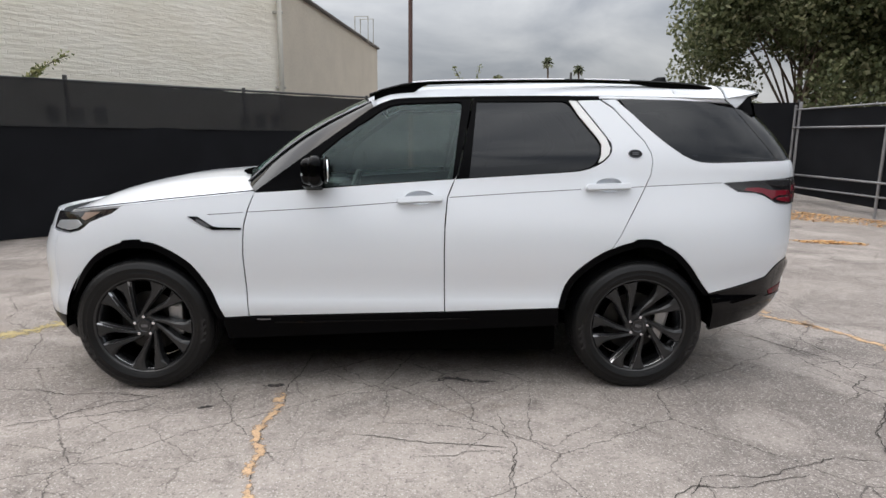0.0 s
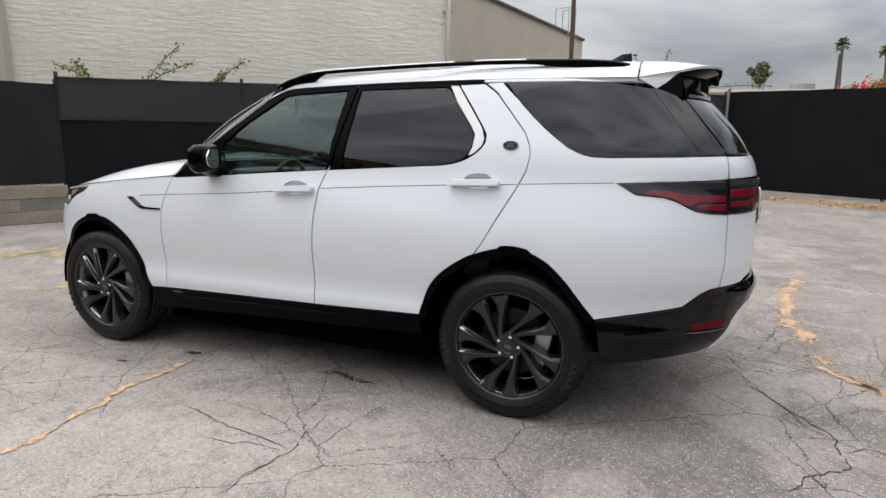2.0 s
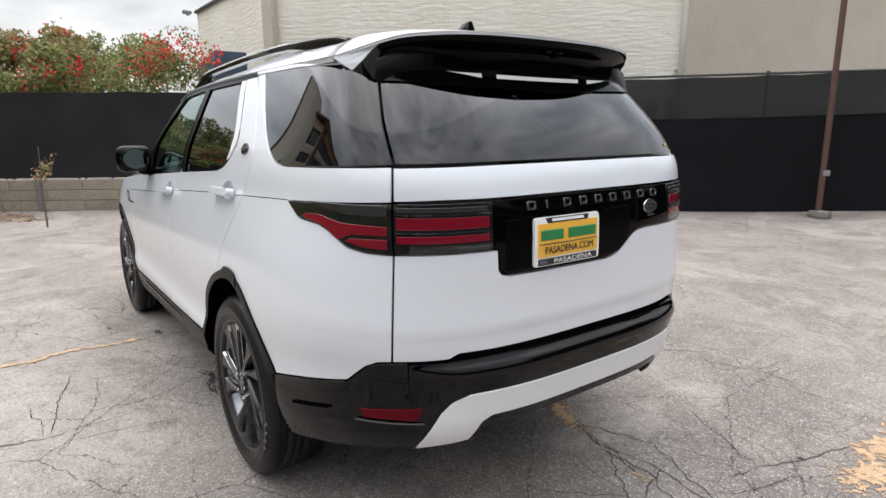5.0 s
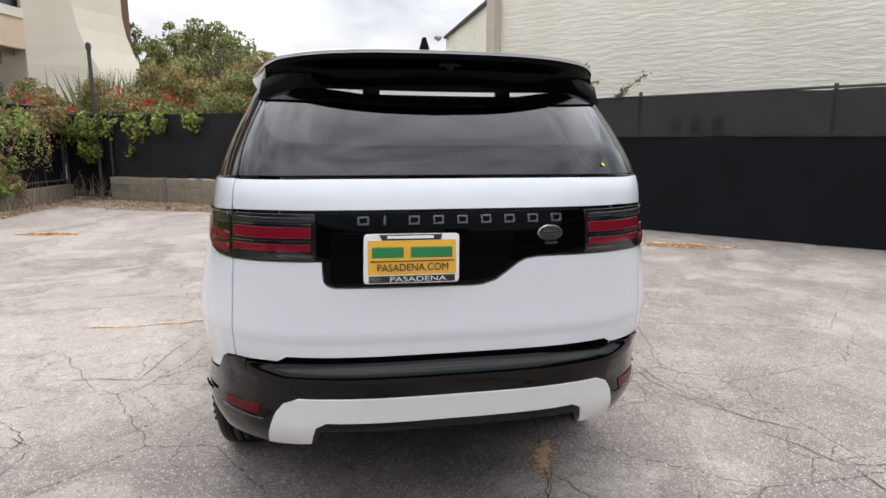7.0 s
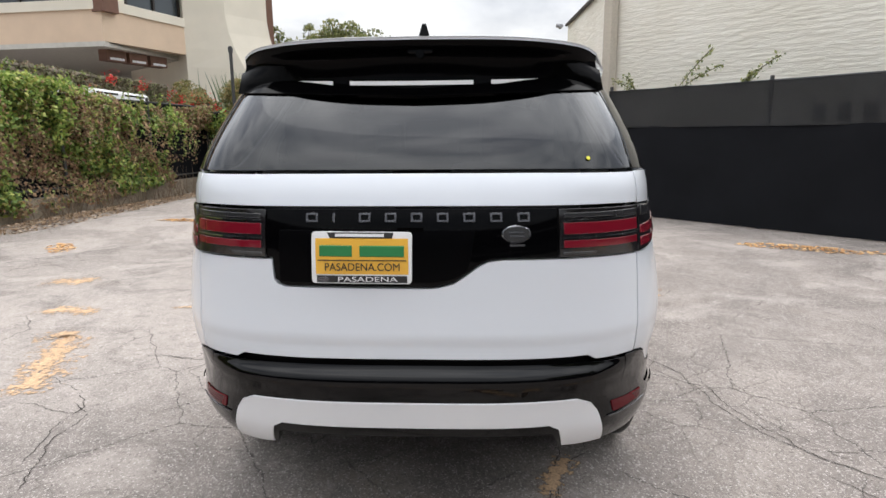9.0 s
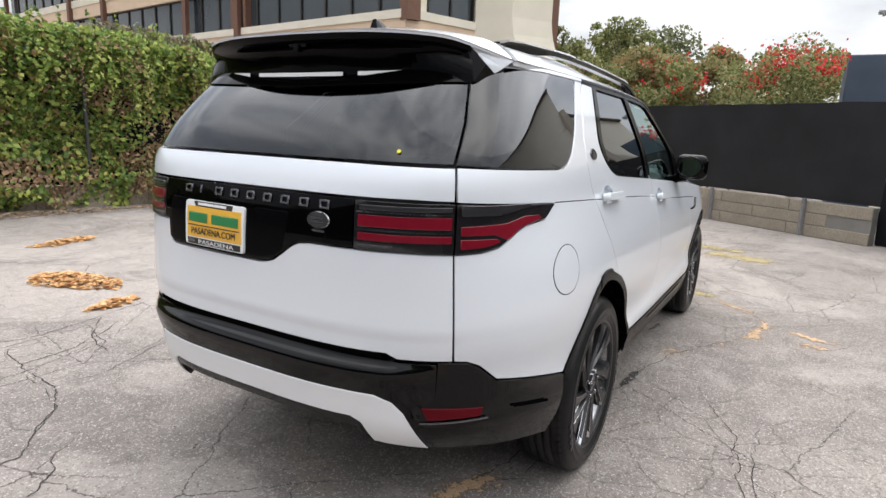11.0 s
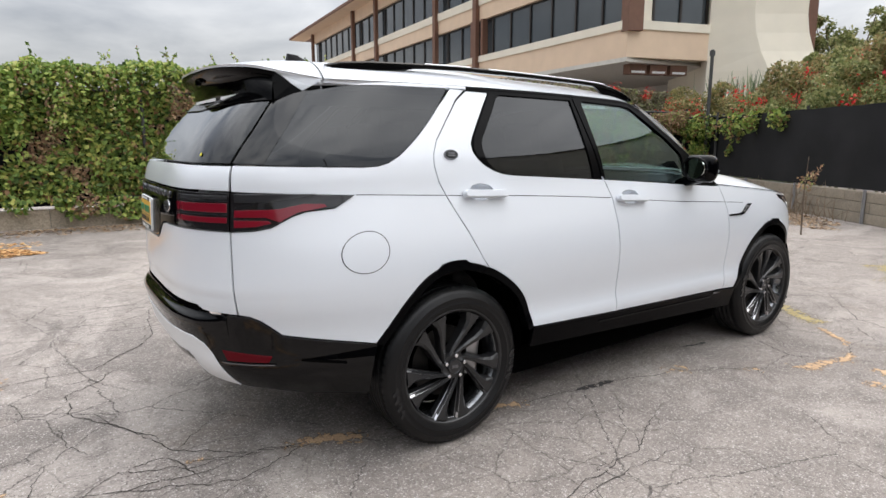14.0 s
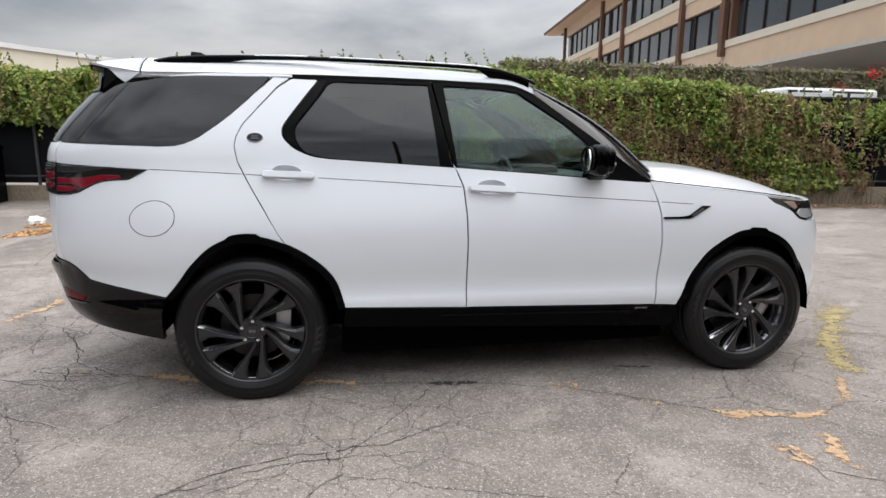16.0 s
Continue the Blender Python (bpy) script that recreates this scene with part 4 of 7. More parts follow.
for s in (-1, 1):
    shoulder = [(1.992, .697, 1.742), (2.035, .683, 1.715), (2.075, .668, 1.693), (2.115, .652, 1.722), (2.15, .632, 1.755), (2.187, .616, 1.779)]
    n = len(shoulder)
    vs = [(x, s * y, z) for x, y, z in shoulder] + [(x, s * (y - .03), z) for x, y, z in shoulder]
    mesh_part("shoulder", vs, [tuple(range(n)), tuple(range(2 * n - 1, n - 1, -1))] + [(i, (i + 1) % n, n + (i + 1) % n, n + i) for i in range(n)], WHITE, spoiler, "white spoiler shoulder")
    fin = [(2.075, .669, 1.690), (2.115, .653, 1.719), (2.15, .633, 1.752), (2.187, .617, 1.776), (2.192, .634, 1.70), (2.192, .650, 1.655), (2.14, .660, 1.655)]
    n = len(fin)
    vs = [(x, s * y, z) for x, y, z in fin] + [(x, s * (y - .035), z) for x, y, z in fin]
    mesh_part("side_fin", vs, [tuple(range(n)), tuple(range(2 * n - 1, n - 1, -1))] + [(i, (i + 1) % n, n + (i + 1) % n, n + i) for i in range(n)], DEEP, spoiler, "gloss black spoiler side fin")

# wheel wells and floor
for cx in (-1.4615, 1.4615):
    for s in (-1, 1):
        vs, fs = [], []
        for k in range(21):
            t = math.pi * (k / 20 * 1.02 - .01)
            for y in (.90, .45):
                vs.append((cx + .475 * math.cos(t), s * y, .385 + .49 * math.sin(t)))
            if k:
                fs.append((2 * k - 2, 2 * k - 1, 2 * k + 1, 2 * k))
        vs += [(cx, s * .45, .385)]
        for k in range(20):
            fs.append((2 * k + 1, 2 * k + 3, len(vs) - 1))
        mesh_part("wheel_well", vs, fs, MATTE, suv)
part("floor_pan", box_bm((1.98, 1.66, .16), (0, 0, .28), .02), MATTE, suv)
part("rear_pan", joined(box_bm((1.05, 1.10, .14), (1.45, 0, .35), .03), box_bm((.28, 1.05, .10), (2.06, 0, .46), .03)), MATTE, suv)
part("front_pan", box_bm((1.15, 1.04, .16), (-1.55, 0, .33), .02), MATTE, suv)

# cabin
for flip in (False, True):
    panel("door_card", [(-.78, 1.165), (-.1, 1.215), (.33, 1.24), (1.0, 1.29), (1.75, 1.34), (2.28, 1.35), (2.22, 1.0), (.98, .98), (.78, .54), (-.8, .50)], SEAT, suv, off=-0.075, mirror=flip, thick=0.012, step=0.12, label="dark inner door trim")
part("cabin_floor", box_bm((2.9, 1.60, .05), (.75, 0, .55)), MATTE, suv)
part("dashboard", joined(box_bm((.50, 1.45, .22), (-.68, 0, 1.06), .06), box_bm((.30, .38, .12), (-.50, -.38, 1.16), .04)), SEAT, suv)
part("headlining", box_bm((1.9, 1.12, .02), (.92, 0, 1.722)), TRIMW, suv)
part("firewall", box_bm((.04, 1.6, .6), (-.98, 0, .85)), MATTE, suv)
vs, fs = tube([Vector((-.30 + .04 * math.sin(a), -.38 + .185 * math.cos(a), 1.10 + .175 * math.sin(a))) for a in np.linspace(0, 2 * math.pi, 28)], .015, 8)
mesh_part("steering_wheel", vs, fs, SEAT, suv, smooth=True)
part("wheel_boss", joined(box_bm((.05, .14, .11), (-.315, -.38, 1.09), .02), box_bm((.03, .33, .03), (-.31, -.38, 1.10), .01)), SATIN, suv.children[-1])
for x, y in ((.12, -.38), (.12, .38), (1.02, -.40), (1.02, .40), (1.02, 0), (1.80, -.35), (1.80, .35)):
    seat_ob = part("seat", joined(box_bm((.50, .50, .16), (x, y, .74), .06), box_bm((.16, .50, .66), (x + .30, y, 1.08), .07, rot=(0, 14, 0))), SEAT, suv, "dark leather seat")
    part("headrest", box_bm((.10, .27, .19), (x + .42, y, 1.49), .05, rot=(0, 10, 0)), SEAT, seat_ob)

# mirrors
for s in (-1, 1):
    bm = box_bm((.125, .205, .172), (0, 0, 0), .062, seg=5)
    for v in bm.verts:
        if v.co.x < 0:
            v.co.z *= .88
            v.co.y *= .90
        v.co.x -= .10 * (v.co.y * s) if v.co.y * s > 0 else 0
    bmesh.ops.translate(bm, vec=(-.437, s * .990, 1.308), verts=bm.verts)
    mir = part("door_mirror", bm, GLOSS, suv, "gloss black door mirror", smooth=True)
    g_bm = cyl_bm(1.0, .006, (0, 0, 0), "x", 28)
    bmesh.ops.scale(g_bm, vec=(1, .082, .064), verts=g_bm.verts)
    bmesh.ops.rotate(g_bm, matrix=Matrix.Rotation(radians(s * -12), 3, "Z"), verts=g_bm.verts)
    bmesh.ops.translate(g_bm, vec=(-.3690, s * .982, 1.310), verts=g_bm.verts)
    vs, fs = tube([(-.371, s * (.982 + .085 * math.cos(a)), 1.310 + .067 * math.sin(a)) for a in np.linspace(0, 2 * math.pi, 33)], .007, 8)
    mesh_part("mirror_rim", vs, fs, GLOSS, mir, smooth=True)
    part("mirror_glass", g_bm, MIRROR, mir)
    part("indicator", box_bm((.012, .16, .016), (-.500, s * .995, 1.292), .004, rot=(0, 0, s * -6)), CLEAR, mir)
    part("mirror_arm", box_bm((.11, .16, .06), (-.46, s * .90, 1.225), .02, rot=(s * 18, 0, 0)), SATIN, mir)

# ---- wheels ----


def lathe(profile, seg=64):
    """A closed ring round the y axis from (radius, y) pairs."""
    vs = [(r * math.cos(2 * math.pi * k / seg), y, r * math.sin(2 * math.pi * k / seg)) for k in range(seg) for r, y in profile]
    n = len(profile)
    fs = [(k * n + i, k * n + (i + 1) % n, ((k + 1) % seg) * n + (i + 1) % n, ((k + 1) % seg) * n + i) for k in range(seg) for i in range(n)]
    return vs, fs


DISC = material("brake_iron", (0.045, 0.044, 0.043), rough=0.45, metal=1.0, vary=0.25, vary_scale=20)


def make_wheel():
    """Outer face towards -y, centre at the origin."""
    w = tagged(empty("wheel"), "black multi-spoke alloy wheel with a road tyre")
    tyre_prof = [(.272, -.105), (.288, -.116), (.30, -.124), (.312, -.1275), (.316, -.1305), (.320, -.1305), (.323, -.1288), (.343, -.1285), (.346, -.130), (.349, -.1275), (.367, -.122), (.386, -.108), (.3945, -.085)]
    for g in (-.055, -.018, .018, .055):
        tyre_prof += [(.3965, g - .012), (.3965, g - .005), (.387, g - .004), (.387, g + .004), (.3965, g + .005)]
    tyre_prof += [(.3945, .085), (.386, .108), (.367, .122), (.335, .129), (.30, .127), (.275, .118), (.262, .105)]
    vs, fs = lathe(tyre_prof, 72)
    tyre = mesh_part("tyre", vs, fs, RUBBER, w, "black road tyre", smooth=True)
    # shoulder lugs
    for s in (-1, 1):
        vs, fs = [], []
        for k in range(72):
            t = 2 * math.pi * k / 72
            b = len(vs)
            for dt, r, y in ((-.028, .3825, .112), (.028, .3825, .112), (.028, .3975, .090), (-.028, .3975, .090), (-.026, .3975, .062), (.026, .3975, .062)):
                vs.append((r * math.cos(t + dt), s * y, r * math.sin(t + dt)))
            fs += [(b, b + 1, b + 2, b + 3), (b + 3, b + 2, b + 5, b + 4)]
        tagged(mesh_part("tread", vs, fs, RUBBER, w), kind="stuff")
    # shiny zigzag blocks moulded into the sidewall, in two groups
    for centre in (-.12, math.pi + .35):
        vs, fs = [], []
        for k in range(4):
            t0 = centre + (k - 1.5) * .115
            b = len(vs)
            for dt, r in ((.000, .328), (.055, .338), (.100, .362), (.060, .366), (.030, .350), (-.030, .346)):
                vs += [(r * math.cos(t0 + dt), -.1300, r * math.sin(t0 + dt)), (r * math.cos(t0 + dt), -.1240, r * math.sin(t0 + dt))]
            fs += [tuple(b + 2 * i for i in range(6))] + [(b + 2 * i, b + 2 * ((i + 1) % 6), b + 2 * ((i + 1) % 6) + 1, b + 2 * i + 1) for i in range(6)]
        mesh_part("sidewall_blocks", vs, fs, SIDEMARK, tyre, "shiny moulded blocks on the sidewall")
    vs, fs = lathe([(.290, -.106), (.293, -.114), (.289, -.119), (.282, -.116), (.277, -.106), (.270, -.098), (.262, .06), (.275, .100), (.283, .0)], 64)
    rim = mesh_part("rim", vs, fs, RIM, w, "gloss black alloy rim", smooth=True)
    vs, fs = lathe([(.276, -.1045), (.268, -.092), (.246, -.050), (.238, .04), (.240, .10), (.262, .10), (.266, -.05)], 64)
    mesh_part("barrel", vs, fs, BARREL, rim, "dark polished inside of the rim", smooth=True)
    for k in range(10):
        turn = 2 * math.pi * k / 10 + (.07 if k % 2 else -.07)
        ca, sa = math.cos(turn), math.sin(turn)
        low = [(.044, .030), (.085, .022), (.13, .010), (.18, -.006), (.228, -.024), (.273, -.040)]
        high = [(.034, .052), (.083, .047), (.13, .040), (.18, .031), (.228, .034), (.270, .056)]
        vs, fs, ev = [], [], []
        for i, ((x0, y0), (x1, y1)) in enumerate(zip(low, high)):
            d = (x0 - .05) / .22
            out = -.096 - .013 * d
            for x, y, dep in ((x0 + .001, y0 + .002, -.050), (x0, y0, out + .012), (x0 * .86 + x1 * .14, y0 * .86 + y1 * .14, out - .001), (x0 * .25 + x1 * .75, y0 * .25 + y1 * .75, out - .006), (x1, y1, out + .004), (x1, y1 + .002, -.050)):
                vs.append((x * ca - y * sa, dep, x * sa + y * ca))
            wide = .0065 + .0055 * d
            for x, y, dep in ((x0, y0 - .0012, out + .015), (x0 + .0006, y0 + wide, out - .0025)):
                ev.append((x * ca - y * sa, dep, x * sa + y * ca))
        for i in range(5):
            fs += [(6 * i + j, 6 * i + 6 + j, 6 * i + 7 + j, 6 * i + 1 + j) for j in range(5)]
        spoke = mesh_part("spoke", vs, fs, RIM, w, "gloss black swept blade spoke")
        mesh_part("spoke_edge", ev, [(2 * i, 2 * i + 2, 2 * i + 3, 2 * i + 1) for i in range(5)], EDGE, spoke, "bright machined spoke edge")
    hub_bm = joined(cyl_bm(.070, .05, (0, -.072, 0), "y", 40, .006), cyl_bm(.036, .02, (0, -.100, 0), "y", 32, .004))
    hub = part("hub", hub_bm, RIM, w)
    vs, fs = lathe([(.034, -.112), (.036, -.113), (.037, -.110), (.034, -.109)], 32)
    mesh_part("cap_ring", vs, fs, SILVER, w)
    part("cap_badge", box_bm((.036, .003, .018), (0, -.111, 0), .001), SILVER, w)
    for k in range(5):
        t = 2 * math.pi * (k + .25) / 5
        part("wheel_nut", cyl_bm(.0095, .03, (.056 * math.cos(t), -.103, .056 * math.sin(t)), "y", 6, .0015), CHROME, w)
    disc_vs, disc_fs = lathe([(.09, -.005), (.180, -.005), (.180, .02), (.09, .02)], 48)
    mesh_part("brake_disc", disc_vs, disc_fs, DISC, w)
    part("brake_back", cyl_bm(.235, .02, (0, .07, 0), "y", 48), MATTE, w)
    part("caliper", box_bm((.085, .06, .20), (.155, -.015, .02), .02), STEEL, w)
    return w


wheel = make_wheel()
wheel.parent = suv
wheel.matrix_basis = Matrix.Translation((-1.4615, -.835, .395))
for x, s, a in ((1.4615, -1, 12), (-1.4615, 1, 30), (1.4615, 1, 5)):
    c = copy_thing(wheel, Matrix.Translation((x, s * .835, .395)) @ Matrix.Rotation(math.pi if s > 0 else 0, 4, "Z") @ Matrix.Rotation(radians(a), 4, "Y"))
    c.parent = suv

# ---- the yard ----


def ground_z(x, y):
    return 0.16 * smooth01((y - 6) / 7) * smooth01((x + 4) / 6) + 0.07 * smooth01((-6.5 - y) / 2.5) * smooth01((x + 3) / 4)


def asphalt_material():
    m = bpy.data.materials.new("old_asphalt")
    m.use_nodes = True
    nt, b = m.node_tree, m.node_tree.nodes["Principled BSDF"]
    tc = nt.nodes.new("ShaderNodeTexCoord")

    def noise_node(scale, detail=5, rough=0.6, dist=0.0):
        n = nt.nodes.new("ShaderNodeTexNoise")
        n.inputs["Scale"].default_value, n.inputs["Detail"].default_value = scale, detail
        n.inputs["Roughness"].default_value, n.inputs["Distortion"].default_value = rough, dist
        nt.links.new(tc.outputs["Object"], n.inputs["Vector"])
        return n

    def mapped(src, a, b2, c=0.0, d=1.0):
        r = nt.nodes.new("ShaderNodeMapRange")
        for k, v in zip(("From Min", "From Max", "To Min", "To Max"), (a, b2, c, d)):
            r.inputs[k].default_value = v
        nt.links.new(src, r.inputs["Value"])
        return r.outputs["Result"]

    def mixed(fac, a, b2, blend="MIX"):
        x = nt.nodes.new("ShaderNodeMix")
        x.data_type, x.blend_type = "RGBA", blend
        for sock, v in (("Factor", fac), ("A", a), ("B", b2)):
            if isinstance(v, tuple):
                x.inputs[sock].default_value = (*v, 1)
            elif isinstance(v, float):
                x.inputs[sock].default_value = v
            else:
                nt.links.new(v, x.inputs[sock])
        return x.outputs["Result"]

    big, mid, grain, speck = noise_node(0.30, 5), noise_node(1.6, 6, 0.65, 0.6), noise_node(30, 8, 0.85), noise_node(165, 2, 0.6)
    col = mixed(mapped(big.outputs["Fac"], 0.35, 0.68), (0.180, 0.163, 0.144), (0.290, 0.264, 0.232))
    col = mixed(mapped(mid.outputs["Fac"], 0.42, 0.72), col, (0.365, 0.332, 0.290))
    col = mixed(mapped(grain.outputs["Fac"], 0.42, 0.68, 0.0, 0.5), col, (0.125, 0.115, 0.103))
    # paler asphalt round a point south of the car, with a ragged border
    pale_zone = nt.nodes.new("ShaderNodeVectorMath")
    pale_zone.operation = "DISTANCE"
    pale_zone.inputs[1].default_value = (0.3, -3.4, 0.0)
    nt.links.new(tc.outputs["Object"], pale_zone.inputs[0])
    edge = nt.nodes.new("ShaderNodeMath")
    edge.operation = "MULTIPLY_ADD"
    nt.links.new(noise_node(0.8, 6, 0.7).outputs["Fac"], edge.inputs[0])
    edge.inputs[1].default_value = 2.4
    nt.links.new(pale_zone.outputs["Value"], edge.inputs[2])
    col = mixed(mapped(edge.outputs[0], 2.7, 4.3, 0.62, 0.0), col, (0.41, 0.377, 0.332))
    # darker asphalt round a point beside the car's tail, with a ragged border
    dark_zone = nt.nodes.new("ShaderNodeVectorMath")
    dark_zone.operation = "DISTANCE"
    dark_zone.inputs[1].default_value = (2.2, -1.3, 0.0)
    nt.links.new(tc.outputs["Object"], dark_zone.inputs[0])
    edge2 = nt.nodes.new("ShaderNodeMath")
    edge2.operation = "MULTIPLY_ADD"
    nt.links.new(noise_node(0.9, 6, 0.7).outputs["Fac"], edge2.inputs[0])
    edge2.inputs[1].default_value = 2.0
    nt.links.new(dark_zone.outputs["Value"], edge2.inputs[2])
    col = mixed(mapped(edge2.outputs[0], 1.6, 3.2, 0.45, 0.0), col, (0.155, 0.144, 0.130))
    far = nt.nodes.new("ShaderNodeVectorMath")
    far.operation = "DISTANCE"
    far.inputs[1].default_value = (-9.0, -2.0, 0.0)
    nt.links.new(tc.outputs["Object"], far.inputs[0])
    col = mixed(mapped(far.outputs["Value"], 4.5, 8.5, 0.38, 0.0), col, (0.36, 0.325, 0.28))
    col = mixed(mapped(noise_node(0.85, 7, 0.68, 1.2).outputs["Fac"], 0.53, 0.61, 0.0, 0.6), col, (0.145, 0.133, 0.118))
    col = mixed(mapped(noise_node(75, 3, 0.7).outputs["Fac"], 0.57, 0.72, 0.0, 0.6), col, (0.50, 0.465, 0.415))
    col = mixed(mapped(noise_node(60, 4, 0.8).outputs["Fac"], 0.56, 0.70, 0.0, 0.45), col, (0.11, 0.10, 0.09))
    col = mixed(mapped(noise_node(110, 2, 0.5).outputs["Fac"], 0.40, 0.28, 0.0, 0.7), col, (0.075, 0.07, 0.064))
    col = mixed(mapped(speck.outputs["Fac"], 0.60, 0.68, 0.0, 0.65), col, (0.64, 0.605, 0.55))
    # pale, worn sheets and brown stains metres across
    col = mixed(mapped(noise_node(0.55, 9, 0.62, 1.6).outputs["Fac"], 0.52, 0.60, 0.0, 0.5), col, (0.44, 0.405, 0.36))
    col = mixed(mapped(noise_node(0.70, 8, 0.66, 1.0).outputs["Fac"], 0.60, 0.68, 0.0, 0.45), col, (0.24, 0.205, 0.165))
    # rubbed and dusty blotches a hand wide, and coarse stones
    col = mixed(mapped(noise_node(9.0, 8, 0.78, 0.8).outputs["Fac"], 0.50, 0.66, 0.0, 0.55), col, (0.150, 0.134, 0.122))
    col = mixed(mapped(noise_node(5.0, 8, 0.8, 0.5).outputs["Fac"], 0.54, 0.70, 0.0, 0.5), col, (0.40, 0.365, 0.33))
    col = mixed(mapped(noise_node(48, 3, 0.75).outputs["Fac"], 0.58, 0.66, 0.0, 0.6), col, (0.56, 0.525, 0.48))
    col = mixed(mapped(noise_node(42, 3, 0.75).outputs["Fac"], 0.42, 0.34, 0.0, 0.65), col, (0.085, 0.077, 0.072))
    # crazed cracks, in some areas only
    warp = nt.nodes.new("ShaderNodeVectorMath")
    warp.operation = "MULTIPLY_ADD"
    wn2 = noise_node(6.0, 8, 0.7)
    nt.links.new(wn2.outputs["Color"], warp.inputs[0])
    warp.inputs[1].default_value = (0.13, 0.13, 0.0)
    nt.links.new(tc.outputs["Object"], warp.inputs[2])
    heights = []
    for scale, width, lo, hi, nscale in ((0.85, 0.0050, 0.42, 0.48, 0.5), (2.1, 0.0105, 0.53, 0.60, 0.42)):
        vo = nt.nodes.new("ShaderNodeTexVoronoi")
        vo.feature, vo.voronoi_dimensions = "DISTANCE_TO_EDGE", "2D"
        vo.inputs["Scale"].default_value = scale
        nt.links.new(warp.outputs[0], vo.inputs["Vector"])
        line = mapped(vo.outputs["Distance"], 0.0, width, 1.0, 0.0)
        area = mapped(noise_node(nscale, 3).outputs["Fac"], lo, hi)
        mul = nt.nodes.new("ShaderNodeMath")
        mul.operation = "MULTIPLY"
        nt.links.new(line, mul.inputs[0])
        nt.links.new(area, mul.inputs[1])
        col = mixed(mul.outputs[0], col, (0.055, 0.050, 0.045))
        heights.append(mul.outputs[0])
    # crazed zones behind the car and along its flanks
    ragged_edge = noise_node(1.8, 5, 0.7).outputs["Fac"]
    for (cx, cy), r0, r1, scale, width in (((3.1, 1.0), 0.5, 1.25, 7.0, 0.034), ((2.4, -2.45), 0.4, 1.2, 4.4, 0.026), ((0.95, 1.40), 0.45, 1.1, 3.9, 0.024), ((-1.4, -1.6), 0.3, 1.2, 2.6, 0.014)):
        zone = nt.nodes.new("ShaderNodeVectorMath")
        zone.operation = "DISTANCE"
        zone.inputs[1].default_value = (cx, cy, 0.0)
        nt.links.new(tc.outputs["Object"], zone.inputs[0])
        rough_zone = nt.nodes.new("ShaderNodeMath")
        rough_zone.operation = "MULTIPLY_ADD"
        nt.links.new(ragged_edge, rough_zone.inputs[0])
        rough_zone.inputs[1].default_value = 1.4
        nt.links.new(zone.outputs["Value"], rough_zone.inputs[2])
        vo3 = nt.nodes.new("ShaderNodeTexVoronoi")
        vo3.feature, vo3.voronoi_dimensions = "DISTANCE_TO_EDGE", "2D"
        vo3.inputs["Scale"].default_value = scale
        nt.links.new(warp.outputs[0], vo3.inputs["Vector"])
        m3 = nt.nodes.new("ShaderNodeMath")
        m3.operation = "MULTIPLY"
        nt.links.new(mapped(vo3.outputs["Distance"], 0.0, width, 1.0, 0.0), m3.inputs[0])
        nt.links.new(mapped(rough_zone.outputs[0], r0 + 0.7, r1 + 0.7, 0.72, 0.0), m3.inputs[1])
        col = mixed(m3.outputs[0], col, (0.055, 0.049, 0.043))
    # single pale and dark stones of the aggregate, worn free
    for scale, lo, hi, reach, tone, much in ((58.0, 0.90, 0.95, 0.36, (0.55, 0.52, 0.475), 0.42), (92.0, 0.90, 0.94, 0.42, (0.66, 0.63, 0.58), 0.55), (70.0, 0.10, 0.05, 0.38, (0.07, 0.064, 0.058), 0.4)):
        st = nt.nodes.new("ShaderNodeTexVoronoi")
        st.feature, st.voronoi_dimensions = "F1", "2D"
        st.inputs["Scale"].default_value = scale
        nt.links.new(tc.outputs["Object"], st.inputs["Vector"])
        sep = nt.nodes.new("ShaderNodeSeparateColor")
        nt.links.new(st.outputs["Color"], sep.inputs[0])
        m4 = nt.nodes.new("ShaderNodeMath")
        m4.operation = "MULTIPLY"
        nt.links.new(mapped(sep.outputs[0], lo, hi, 0.0, much), m4.inputs[0])
        nt.links.new(mapped(st.outputs["Distance"], reach, reach - 0.12, 0.0, 1.0), m4.inputs[1])
        col = mixed(m4.outputs[0], col, tone)
    col = mixed(1.0, col, (1.0, 0.970, 1.0), "MULTIPLY")
    nt.links.new(col, b.inputs["Base Color"])
    b.inputs["Roughness"].default_value = 0.88
    b.inputs["Specular IOR Level"].default_value = 0.3
    sub = nt.nodes.new("ShaderNodeMath")
    sub.operation = "SUBTRACT"
    nt.links.new(grain.outputs["Fac"], sub.inputs[0])
    nt.links.new(heights[1], sub.inputs[1])
    bp = nt.nodes.new("ShaderNodeBump")
    bp.inputs["Strength"].default_value, bp.inputs["Distance"].default_value = 0.5, 0.008
    nt.links.new(sub.outputs[0], bp.inputs["Height"])
    nt.links.new(bp.outputs["Normal"], b.inputs["Normal"])
    return m


ASPHALT = asphalt_material()
axis = sorted(set([-900, -300, -120, -60, -40, -30, -22] + [round(-16 + .5 * k, 2) for k in range(65)] + [22, 30, 40, 60, 120, 300, 900]))
gv = [(x, y, ground_z(x, y)) for x in axis for y in axis]
gn = len(axis)
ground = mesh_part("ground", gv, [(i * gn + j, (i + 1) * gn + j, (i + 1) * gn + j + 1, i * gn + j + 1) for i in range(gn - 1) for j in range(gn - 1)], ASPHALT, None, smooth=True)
tagged(ground, "weathered grey asphalt yard with many cracks", "asphalt", kind="structure")


